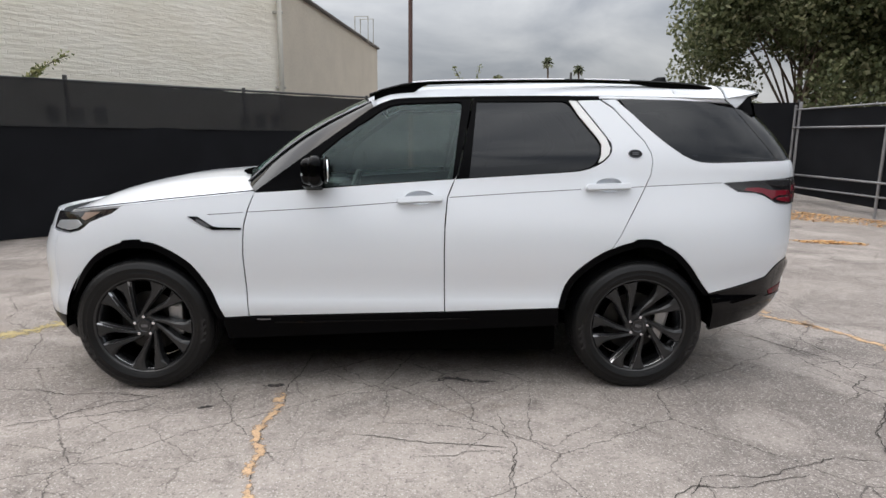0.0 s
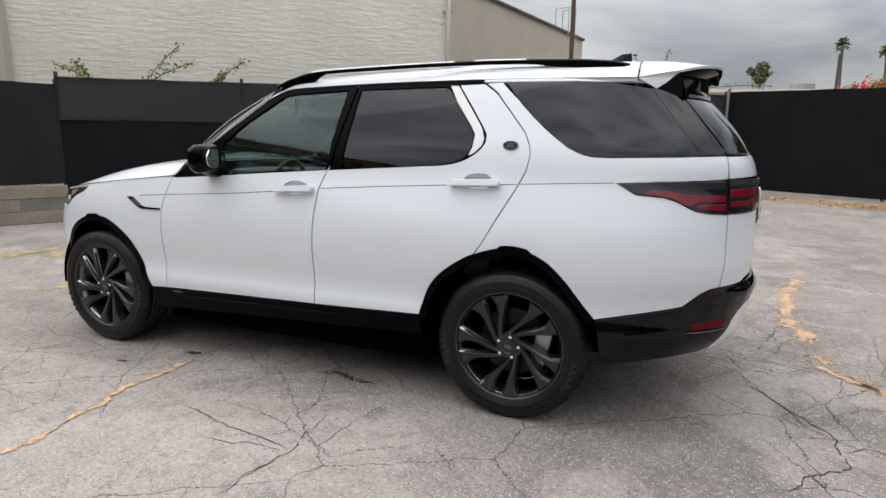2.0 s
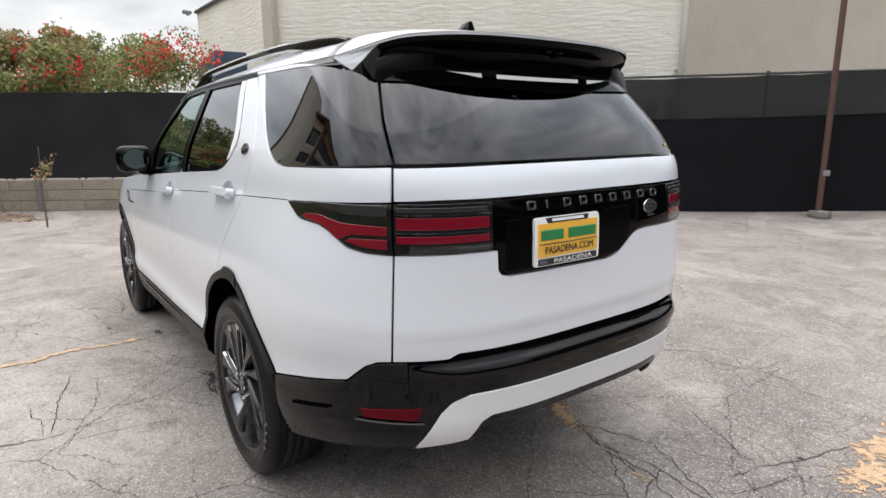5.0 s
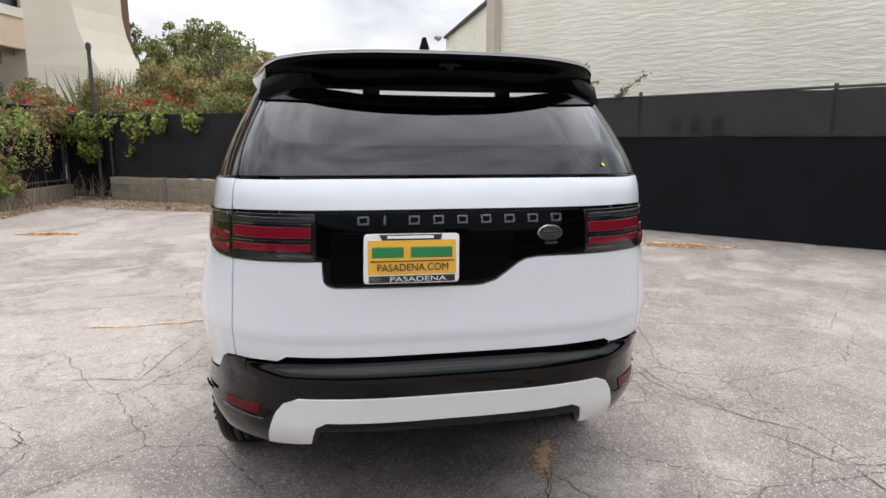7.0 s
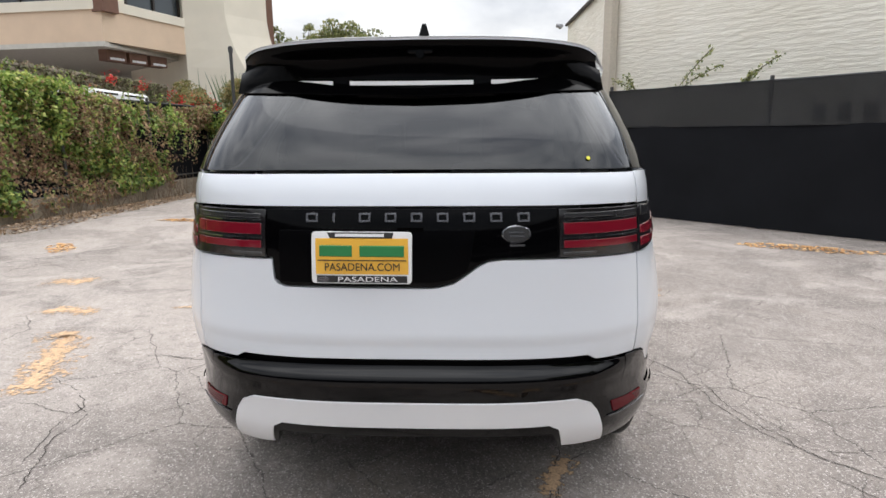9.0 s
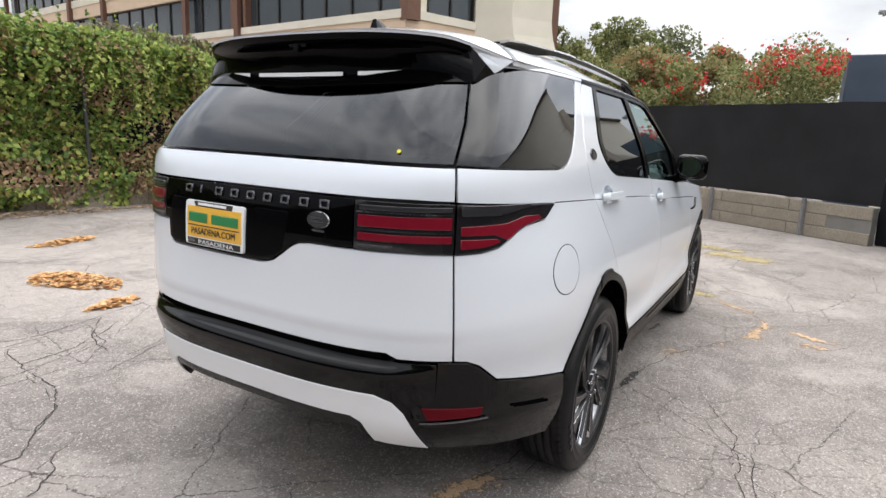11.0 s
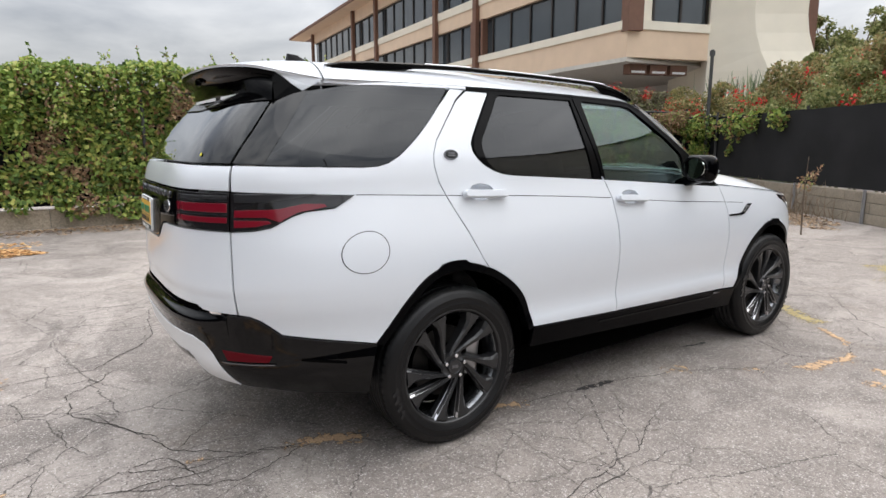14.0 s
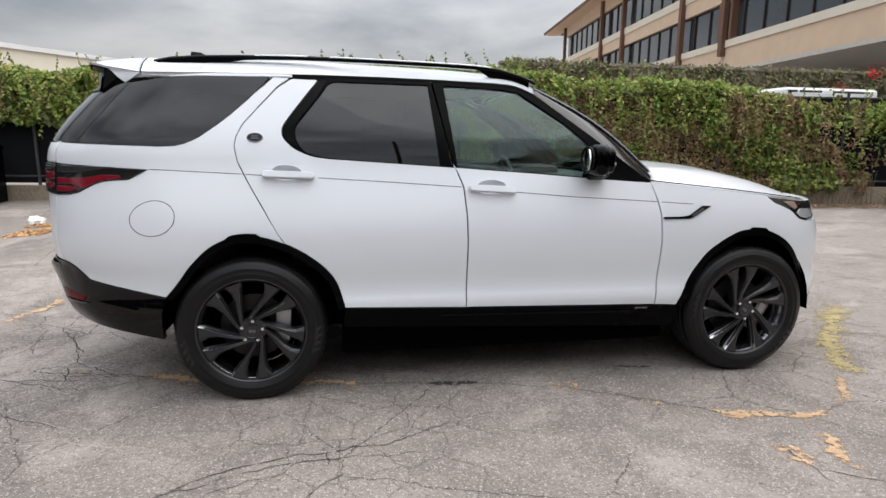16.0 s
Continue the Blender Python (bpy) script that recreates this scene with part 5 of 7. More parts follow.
def ribbon_mesh(name, line, width, mat, label, category, jitter=0.08, lift=0.004, seed=1, step=0.03, kind="stuff"):
    """A thin uneven band lying on the ground along a line."""
    rnd = random.Random(seed)
    pts = []
    for a, b in zip(line, line[1:]):
        a, b = Vector(a), Vector(b)
        n = max(1, math.ceil((b - a).length / step))
        pts += [a.lerp(b, k / n) for k in range(n)]
    pts.append(Vector(line[-1]))
    vs, fs = [], []
    for i, p in enumerate(pts):
        d = (pts[min(i + 1, len(pts) - 1)] - pts[max(i - 1, 0)]).normalized()
        o = Vector((-d.y, d.x))
        wob = noise.noise(Vector((p.x * 5, p.y * 5, seed))) * .5 + noise.noise(Vector((p.x * 17, p.y * 17, seed))) * .30 + noise.noise(Vector((p.x * 48, p.y * 48, seed))) * .14
        c = p + o * wob * jitter
        end = min(1, min(i, len(pts) - 1 - i) / 4 + .1)
        for s in (-1, 1):
            q = c + o * s * width * .5 * rnd.uniform(.85, 1.1) * (.95 + .9 * noise.noise(Vector((p.x * 9, p.y * 9, s * 3 + seed)))) * end
            vs.append((q.x, q.y, ground_z(q.x, q.y) + lift))
        if i:
            fs.append((2 * i - 2, 2 * i - 1, 2 * i + 1, 2 * i))
    return tagged(mesh_part(name, vs, fs, mat, None), label, category, kind=kind)


CRACK = material("crack_fill", (0.055, 0.049, 0.043), rough=0.95, vary=0.4, vary_scale=12)
STAIN = material("oil_stain", (0.028, 0.026, 0.025), rough=0.6, vary=0.3, vary_scale=14)


def ragged(mat, scale, lo, hi):
    """Lets the ground show between the grains of a thin layer."""
    nt = mat.node_tree
    tc, n = nt.nodes.new("ShaderNodeTexCoord"), nt.nodes.new("ShaderNodeTexNoise")
    n.inputs["Scale"].default_value, n.inputs["Detail"].default_value = scale, 6
    nt.links.new(tc.outputs["Object"], n.inputs["Vector"])
    r = nt.nodes.new("ShaderNodeMapRange")
    r.inputs["From Min"].default_value, r.inputs["From Max"].default_value = lo, hi
    nt.links.new(n.outputs["Fac"], r.inputs["Value"])
    nt.links.new(r.outputs["Result"], nt.nodes["Principled BSDF"].inputs["Alpha"])


ragged(STAIN, 30, .40, .52)
ragged(CRACK, 14, .34, .44)
cracks = [
    [(-.59, -.35), (-.61, -.6), (-.64, -.88), (-.62, -1.15), (-.67, -1.36), (-.63, -1.68), (-.56, -2.02), (-.60, -2.5)],
    [(1.3, -2.07), (1.44, -1.94), (1.66, -1.92), (1.94, -1.85), (2.16, -1.76), (2.35, -1.81)],
    [(-2.34, -.95), (-2.14, -.95), (-1.89, -1.03), (-1.72, -.99), (-1.3, -1.08)],
    [(-2.02, -1.41), (-1.83, -1.35), (-1.58, -1.14), (-1.24, -.96)],
    [(2.27, .5), (2.63, .44), (2.88, .3), (3.09, .49), (3.4, .4)],
    [(2.93, -.44), (2.8, -.1), (2.62, .26), (2.3, .5)],
    [(.59, 1.62), (1.15, 1.61), (1.51, 1.71), (1.82, 1.85), (1.98, 2.03)],
    [(1.95, -1.91), (1.61, -2.0), (1.38, -1.99), (1.17, -2.13)],
    [(2.06, .51), (1.84, .65), (1.74, .76)],
    [(-2.45, -4.97), (-1.57, -3.64), (-1.94, -2.64)],
    [(2.78, -2.65), (2.37, -2.67), (1.76, -2.65), (1.87, -2.26), (2.46, -2.13), (2.87, -2.33)],
    [(2.76, -1.28), (2.54, -1.54), (2.45, -1.82)],
    [(2.64, .39), (1.95, .56), (1.14, .78), (.56, .86), (.29, .89), (-.25, 1.02), (-.69, 1.26), (-1.04, 1.5), (-1.49, 1.57), (-1.72, 1.47)],
    [(-1.07, 1.72), (-1.06, 2.02), (-1.05, 2.15)],
    [(2.05, .55), (2.32, .49), (2.58, .52), (2.76, .48), (2.96, .49), (3.23, .45)], [(2.58, .59), (2.67, .29), (2.88, .32)],
    [(.43, 1.34), (.77, 1.52), (1.1, 1.51), (1.05, 1.71)], [(.89, 1.55), (1.3, 1.57), (1.54, 1.67), (1.7, 1.78), (1.88, 1.95)],
    [(2.1, .56), (2.45, .68), (2.82, .53), (3.12, .41)], [(-.18, -1.52), (.2, -1.6), (.6, -1.66)], [(.55, -1.98), (.63, -1.67), (.58, -1.28)],
    [(2.8, .7), (2.84, .89), (2.93, 1.08), (3.02, 1.43)], [(1.92, 1.79), (2.31, 1.96), (2.66, 1.96)], [(2.98, .55), (3.12, .6), (3.11, .81)],
]
for i, ln in enumerate(cracks):
    ribbon_mesh("pavement_crack", ln, .0055, CRACK, "dark open crack in the asphalt", "crack", seed=i, step=.015, lift=.003, jitter=.06)
    rnd = random.Random(200 + i)
    a0 = Vector(ln[rnd.randrange(1, len(ln))])
    ang = rnd.uniform(0, 6.28)
    b0 = a0 + Vector((math.cos(ang), math.sin(ang))) * rnd.uniform(.3, .8)
    ribbon_mesh("pavement_crack", [a0, b0], .004, CRACK, "fine branch of a crack in the asphalt", "crack", seed=300 + i, step=.02, lift=.003, jitter=.07)
wide = [
    [(3.9, -2.85), (3.05, -2.82), (2.59, -2.86), (2.03, -2.70), (1.59, -2.8), (1.1, -2.9)],
    [(3.6, -1.15), (3.16, -1.2), (2.87, -1.18), (2.71, -1.37), (2.53, -1.55), (2.42, -1.78), (2.38, -2.26), (2.31, -2.61)],
    [(2.38, -2.26), (2.06, -2.3), (1.77, -2.45), (1.59, -2.57)], [(3.3, -2.34), (2.87, -2.33), (2.55, -2.35), (2.33, -2.37)],
    [(1.58, -2.79), (1.85, -2.44), (1.98, -2.04)], [(2.77, -1.1), (2.83, -.96), (3.04, -.80), (3.04, -.66), (3.01, -.45), (2.86, -.24), (2.68, .08)],
    [(3.4, -.66), (3.15, -.56), (3.04, -.66)], [(3.1, -.36), (3.07, -.09), (2.97, .06)],
]
for i, ln in enumerate(wide):
    ribbon_mesh("pavement_crack", ln, .0075 if i < 6 else .005, CRACK, "wide crumbling crack in the old asphalt", "crack", seed=500 + i, step=.015, lift=.003, jitter=.05)
dusty = [
    ([(-.64, -1.0), (-.63, -1.3), (-.67, -1.45), (-.63, -1.7), (-.57, -2.05), (-.60, -2.5)], .035),
    ([(3.12, .63), (3.28, .38), (3.42, .23), (3.5, .02), (3.61, -.24), (3.57, -.73)], .05),
    ([(3.40, 3.25), (3.26, 2.71), (3.18, 2.46), (3.18, 1.99), (3.07, 1.66)], .10), ([(3.07, 1.66), (3.13, 1.38), (3.17, 1.19), (3.14, .98)], .11), ([(3.15, .78), (3.20, .60)], .09), ([(3.27, .46), (3.32, .35), (3.38, .19)], .07),
    ([(3.57, -.73), (3.44, -.96), (3.42, -1.45)], .07), ([(3.54, -1.87), (3.44, -1.92)], .12),
    ([(2.62, .40), (2.50, .42)], .05), ([(2.20, .50), (1.98, .55), (1.79, .70)], .06), ([(1.25, .75), (1.05, .77), (.85, .81)], .04), ([(-.19, .98), (-.37, 1.05)], .07), ([(-.60, 1.23), (-.74, 1.30)], .06), ([(-.90, 1.40), (-1.12, 1.52), (-1.44, 1.58), (-1.60, 1.52)], .06), ([(-1.66, 1.49), (-1.85, 1.35), (-2.08, 1.08)], .035),
    ([(-3.35, -.27), (-2.9, .1), (-2.52, .51), (-2.3, .8), (-2.08, 1.08)], .12),
    ([(-1.07, 1.80), (-1.08, 2.02)], .07), ([(-1.36, 1.74), (-1.30, 1.92), (-1.24, 2.06)], .07),
    ([(1.22, -2.47), (.92, -2.57), (.56, -2.72), (.15, -2.90)], .17), ([(.30, -3.1), (.06, -2.84)], .14), ([(-.50, -3.62), (-.46, -3.05)], .13), ([(-1.50, -4.30), (-1.58, -3.73)], .16),
    ([(-4.6, .7), (-4.45, 1.55)], .28), ([(-5.2, .3), (-4.9, 1.2)], .2),
]


def dust_material(name, color, pale):
    m = material(name, color, rough=0.95, dark=pale, vary=0.25, vary_scale=8, fine=0.25, fine_scale=120, bump=0.4, bump_scale=80)
    nt = m.node_tree
    uv, sep, tc = nt.nodes.new("ShaderNodeUVMap"), nt.nodes.new("ShaderNodeSeparateXYZ"), nt.nodes.new("ShaderNodeTexCoord")
    nt.links.new(uv.outputs[0], sep.inputs[0])
    total = sep.outputs["Y"]
    for scale, much in ((6.0, 1.6), (24.0, 2.0), (85.0, 1.3)):
        n, k = nt.nodes.new("ShaderNodeTexNoise"), nt.nodes.new("ShaderNodeMath")
        n.inputs["Scale"].default_value, n.inputs["Detail"].default_value = scale, 4
        nt.links.new(tc.outputs["Object"], n.inputs["Vector"])
        k.operation, k.inputs[1].default_value = "MULTIPLY_ADD", much
        nt.links.new(n.outputs["Fac"], k.inputs[0])
        nt.links.new(total, k.inputs[2])
        total = k.outputs[0]
    cut = nt.nodes.new("ShaderNodeMapRange")
    for k, v in zip(("From Min", "From Max", "To Min", "To Max"), (2.92, 3.25, 0.0, 0.92)):
        cut.inputs[k].default_value = v
    nt.links.new(total, cut.inputs["Value"])
    nt.links.new(cut.outputs["Result"], nt.nodes["Principled BSDF"].inputs["Alpha"])
    return m


DUST = dust_material("orange_leaf_dust", (0.66, 0.44, 0.26), (0.50, 0.35, 0.23))
DRY_GRASS = dust_material("yellow_dry_grass_crumbs", (0.47, 0.39, 0.19), (0.40, 0.31, 0.16))


def dust_layer(name, line, width, mat, label, category, seed=1):
    """A thin layer along a line, thickest in its middle (the v of its UVs)."""
    pts = []
    for a, b in zip(line, line[1:]):
        a, b = Vector(a), Vector(b)
        n = max(2, math.ceil((b - a).length / .04))
        pts += [a.lerp(b, k / n) for k in range(n)]
    pts.append(Vector(line[-1]))
    vs, fs, cover = [], [], []
    for i, p in enumerate(pts):
        d = (pts[min(i + 1, len(pts) - 1)] - pts[max(i - 1, 0)]).normalized()
        o = Vector((-d.y, d.x))
        c = p + o * .06 * noise.noise(Vector((p.x * 5, p.y * 5, seed)))
        end = min(1, min(i, len(pts) - 1 - i) / 3)
        for k in (-1, -.5, 0, .5, 1):
            q = c + o * k * width * 1.35
            vs.append((q.x, q.y, ground_z(q.x, q.y) + .005))
            cover.append((1 - abs(k)) * (.35 + .65 * end))
        if i:
            fs += [(5 * i - 5 + k, 5 * i - 4 + k, 5 * i + 1 + k, 5 * i + k) for k in range(4)]
    ob = mesh_part(name, vs, fs, mat, None)
    uvl = ob.data.uv_layers.new(name="UVMap")
    for li, lp in enumerate(ob.data.loops):
        uvl.data[li].uv = (0, cover[lp.vertex_index])
    return tagged(ob, label, category, kind="stuff")


for i, (ln, w) in enumerate(dusty):
    grass = ln[0][0] < -2.5 and ln[0][1] > -1
    dust_layer("leaf_dust", ln, w, DRY_GRASS if grass else DUST, "yellow dry grass and moss in a crack" if grass else "orange dust and crushed leaves caught in a crack", "dry grass" if grass else "leaf litter", seed=40 + i)
for i, (ln, w) in enumerate(((((-.80, -.92), (-.66, -.88)), .06), (((.22, -.86), (.34, -.80), (.48, -.83), (.62, -.87)), .05), (((-1.10, -1.2), (-1.0, -1.19)), .05), (((-.95, .81), (-.70, .79)), .03), (((.2, .9), (.5, .87)), .05), (((2.90, 1.1), (2.95, 1.12)), .04), (((2.4, -.62), (2.36, -.64)), .05))):
    ribbon_mesh("oil_stain", ln, w, STAIN, "black oil stain on the asphalt", "stain", seed=90 + i, lift=.004, step=.015, jitter=.05)


# ---- leaves ----


def leaf_mesh(name, pos, size, mat, label, category, seed=0, flat=None, parent=None, kind="stuff", fold=0.25):
    """Many small pointed leaves at given places, as one mesh."""
    rng = np.random.default_rng(seed)
    n = len(pos)
    a = rng.normal(size=(n, 3))
    if flat is not None:
        a[:, :] += np.asarray(flat) * 1.6
    a /= np.linalg.norm(a, axis=1)[:, None]
    r = rng.normal(size=(n, 3))
    b = np.cross(a, r)
    b /= np.linalg.norm(b, axis=1)[:, None] + 1e-9
    c = np.cross(a, b)
    s = (size * rng.uniform(.6, 1.35, n))[:, None]
    p = np.asarray(pos)
    v = np.stack([p - b * s * .5, p + c * s * .32 + a * s * fold * .3, p + b * s * .55, p - c * s * .32 + a * s * fold * .3], 1).reshape(-1, 3)
    me = bpy.data.meshes.new(name)
    me.vertices.add(4 * n)
    me.vertices.foreach_set("co", v.astype(np.float32).ravel())
    me.loops.add(4 * n)
    me.loops.foreach_set("vertex_index", np.arange(4 * n, dtype=np.int32))
    me.polygons.add(n)
    me.polygons.foreach_set("loop_start", np.arange(0, 4 * n, 4, dtype=np.int32))
    me.polygons.foreach_set("loop_total", np.full(n, 4, dtype=np.int32))
    me.update(calc_edges=True)
    me.materials.append(mat)
    ob = new(name, me)
    if parent:
        ob.parent = parent
        if label:
            tagged(ob, label)
        return ob
    return tagged(ob, label, category, kind=kind)


IVY = leaf_material("ivy_leaves", [(0.0, (0.045, 0.085, 0.020)), (0.38, (0.16, 0.245, 0.052)), (0.66, (0.31, 0.385, 0.085)), (0.85, (0.46, 0.465, 0.12)), (0.92, (0.30, 0.17, 0.08)), (1.0, (0.20, 0.11, 0.06))])
IVY_BROWN = leaf_material("dry_vine_leaves", [(0.0, (0.15, 0.10, 0.065)), (0.4, (0.36, 0.21, 0.125)), (0.68, (0.48, 0.33, 0.19)), (0.80, (0.22, 0.26, 0.09)), (1.0, (0.34, 0.40, 0.13))])
LITTER = leaf_material("dry_leaf_litter", [(0.0, (0.44, 0.22, 0.09)), (0.5, (0.68, 0.40, 0.17)), (1.0, (0.80, 0.56, 0.30))])
LITTER_B = leaf_material("brown_leaf_litter", [(0.0, (0.16, 0.10, 0.06)), (0.5, (0.36, 0.24, 0.145)), (0.85, (0.48, 0.36, 0.25)), (1.0, (0.62, 0.52, 0.40))])
TREE_L = leaf_material("tree_leaves", [(0.0, (0.05, 0.065, 0.028)), (0.5, (0.13, 0.15, 0.07)), (0.85, (0.23, 0.24, 0.125)), (1.0, (0.36, 0.35, 0.22))], trans=0.35)
BUSH_L = leaf_material("shrub_leaves", [(0.0, (0.085, 0.115, 0.04)), (0.5, (0.235, 0.265, 0.095)), (0.85, (0.37, 0.375, 0.165)), (1.0, (0.47, 0.42, 0.21))], trans=0.4)
GRASSY = leaf_material("tan_grass_plume", [(0.0, (0.25, 0.20, 0.07)), (0.6, (0.38, 0.29, 0.12)), (1.0, (0.30, 0.32, 0.10))])
FLOWER = leaf_material("red_bracts", [(0.0, (0.55, 0.02, 0.03)), (0.6, (0.80, 0.05, 0.05)), (1.0, (0.80, 0.12, 0.10))], trans=0.35)
BARK = material("bark", (0.16, 0.12, 0.09), rough=0.9, vary=0.4, vary_scale=10, bump=0.6, bump_scale=25)
TWIG = material("green_brown_twig", (0.12, 0.11, 0.05), rough=0.8, vary=0.3)

# ---- fences ----
MESH_LOW = material("black_windscreen_mesh", (0.0115, 0.0121, 0.0145), rough=0.8, spec=0.10, vary=0.45, vary_scale=1.6, bump=0.12, bump_scale=300)
MESH_TOP = material("faded_black_mesh", (0.033, 0.0332, 0.0348), rough=0.85, spec=0.14, vary=0.35, vary_scale=2.2, bump=0.12, bump_scale=300)
MESH_TOP.node_tree.nodes["Principled BSDF"].inputs["Alpha"].default_value = 0.83   # the weave lets a little of what is behind through
MESH_WEST = material("dusty_black_mesh", (0.027, 0.027, 0.0285), rough=0.85, spec=0.12, vary=0.5, vary_scale=1.3, bump=0.12, bump_scale=300)
GALV = material("galvanised_steel", (0.33, 0.33, 0.34), rough=0.5, metal=0.7, vary=0.3, vary_scale=15)
DARKPOST = material("dark_painted_steel", (0.05, 0.05, 0.05), rough=0.6, vary=0.3)
RUSTPOST = material("brown_painted_steel", (0.105, 0.055, 0.045), rough=0.55, vary=0.35, vary_scale=14)
BLOCK = material("grey_concrete_block", (0.30, 0.255, 0.200), rough=0.92, vary=0.3, vary_scale=5, fine=0.2, fine_scale=60, bump=0.35, bump_scale=45, random_tint=0.07)
SLAB = material("tan_concrete_slab", (0.33, 0.275, 0.21), rough=0.92, vary=0.4, vary_scale=3, fine=0.25, fine_scale=40, bump=0.4, bump_scale=30, random_tint=0.2)
MORTAR = material("mortar", (0.22, 0.21, 0.19), rough=0.95, vary=0.3)


def fabric(name, a, b, z0, z1, mat, parent, label, seed=0, sag=0.02, wave=0.02, side=0.0):
    """Hanging cloth between two plan points, slightly wavy."""
    a, b = Vector(a), Vector(b)
    d = (b - a).normalized()
    o = Vector((-d.y, d.x))
    n = max(8, int((b - a).length / .18))
    rows = 9
    vs, fs = [], []
    for i in range(n + 1):
        p = a.lerp(b, i / n)
        for j in range(rows):
            t = j / (rows - 1)
            w = wave * noise.noise(Vector((i * .23 + seed, t * 2.2, seed))) + side
            z = z0 + (z1 - z0) * t + (sag * noise.noise(Vector((i * .31, 9.0, seed))) if j == rows - 1 else 0)
            q = p + o * w
            vs.append((q.x, q.y, z + ground_z(p.x, p.y)))
    for i in range(n):
        for j in range(rows - 1):
            fs.append((i * rows + j, (i + 1) * rows + j, (i + 1) * rows + j + 1, i * rows + j + 1))
    m = len(vs)
    vs += [(x + o.x * .003, y + o.y * .003, z) for x, y, z in vs]
    fs += [tuple(k + m for k in f[::-1]) for f in fs]
    return mesh_part(name, vs, fs, mat, parent, label, smooth=True)


def fence(name, a, b, base, top, label, posts=3.0, split=1.6, seed=0, post_side=-0.06, post_mat=None, rise=0.08, cloth=None):
    f = tagged(empty(name), label, "fence")
    a, b = Vector(a), Vector(b)
    ln = (b - a).length
    d = (b - a) / ln
    o = Vector((-d.y, d.x))
    if split:
        fabric("mesh_sheet", a, b, base, split + .02, MESH_LOW, f, "heavy black mesh", seed, side=0.0)
        fabric("upper_sheet", a, b, split, top, MESH_TOP, f, "faded black mesh", seed + 3, side=0.012)
    else:
        fabric("mesh_sheet", a, b, base, top, cloth or MESH_LOW, f, "heavy black mesh", seed)
    n = max(1, round(ln / posts))
    for i in range(n + 1):
        p = a + d * ln * i / n + o * post_side
        gz = ground_z(p.x, p.y)
        part("post", cyl_bm(.03, top + rise, (p.x, p.y, (top + rise) / 2 + gz), "z", 12), post_mat or DARKPOST, f)
    for z in (top - .03, base + .15):
        p, q = a + o * post_side, b + o * post_side
        vs, fs = tube([(p.x, p.y, z + ground_z(p.x, p.y)), (q.x, q.y, z + ground_z(q.x, q.y))], .02, 8)
        mesh_part("rail", vs, fs, post_mat or DARKPOST, f)
    return f


W0, WJ, NE, E1, E2 = (-12.45, -6.05), (-7.05, 2.80), (3.0, 12.45), (9.1, 9.9), (9.9, -9.6)
fence("mesh_fence", NE, WJ, 0.02, 2.27, "tall chain-link fence covered in black privacy mesh", seed=1, post_side=-0.07)
fence("mesh_fence", W0, WJ, 0.60, 2.16, "black privacy mesh fence on a low block wall", seed=5, split=0, post_side=0.10, cloth=MESH_WEST)
fence("mesh_fence", E1, NE, 0.05, 2.33, "black privacy mesh fence with leaf litter along its foot", seed=9, split=0, post_side=-0.07)
fence("mesh_fence", W0, (-12.9, -7.4), 0.05, 2.2, "short black mesh fence closing the corner", seed=15, split=0, post_side=0.07)
gate_f = fence("mesh_fence", E2, E1, 0.20, 2.20, "galvanised pipe fence covered in black mesh", seed=12, split=0, post_side=0.07, post_mat=GALV)
for p, h in ((NE, 2.38), (E1, 2.35)):
    c = cyl_bm(.04, h, (p[0], p[1] - .08, h / 2 + ground_z(*p)), "z", 16)
    tagged(part("fence_post", c, GALV, None), "galvanised steel corner post of the fence", "post", "corner posts of the fence")
d = (Vector(E2) - Vector(E1)).normalized()
for z in (.62, 1.72):
    p, q = Vector(E1), Vector(E1) + d * 9
    vs, fs = tube([(p.x - .09, p.y, z + .12), (q.x - .09, q.y, z + .06)], .024, 8)
    mesh_part("rail", vs, fs, GALV, gate_f)

# brown pole by the north fence
pole = tagged(empty("steel_pole"), "tall thin brown steel pole standing by the mesh fence", "pole")
part("shaft", cyl_bm(.045, 7.2, (-.14, 8.82, 3.6), "z", 16), RUSTPOST, pole)
part("footing", joined(cyl_bm(.16, .08, (-.14, 8.82, .09), "z", 16, .02), box_bm((.2, .16, .12), (-.02, 8.70, .10), .03)), MORTAR, pole)
part("bracket", box_bm((.10, .03, .09), (-.07, 8.78, .75), .01), GALV, pole)


def block_wall(name, a, b, z0, courses, label, height=.195, length=.40, thick=.18, mat=None):
    w = tagged(empty(name), label, "wall", kind="structure")
    a, b = Vector(a), Vector(b)
    ln = (b - a).length
    d = (b - a) / ln
    ang = math.atan2(d.y, d.x)
    n = int(ln / length)
    me = None
    rnd = random.Random(7)
    c0 = a.lerp(b, .5)
    part("core", box_bm((ln, thick - .03, courses * height - .01), (0, 0, 0)), MORTAR, w).matrix_basis = Matrix.Translation((c0.x, c0.y, z0 + courses * height / 2)) @ Matrix.Rotation(ang, 4, "Z")
    for c in range(courses):
        for i in range(n):
            off = (i + .5 + (.5 if c % 2 else 0)) * ln / n
            if off + length / 2 > ln + .25:
                continue
            p = a + d * off
            if me is None:
                ob = part("block", box_bm((ln / n - .008, thick, height - .008), (0, 0, 0), .008, seg=1), mat or BLOCK, w)
                me = ob.data
            else:
                ob = new("block", me)
                ob.parent = w
            ob.matrix_basis = Matrix.Translation((p.x, p.y, z0 + (c + .5) * height + rnd.uniform(-.002, .002))) @ Matrix.Rotation(ang + rnd.uniform(-.006, .006), 4, "Z")
    return w


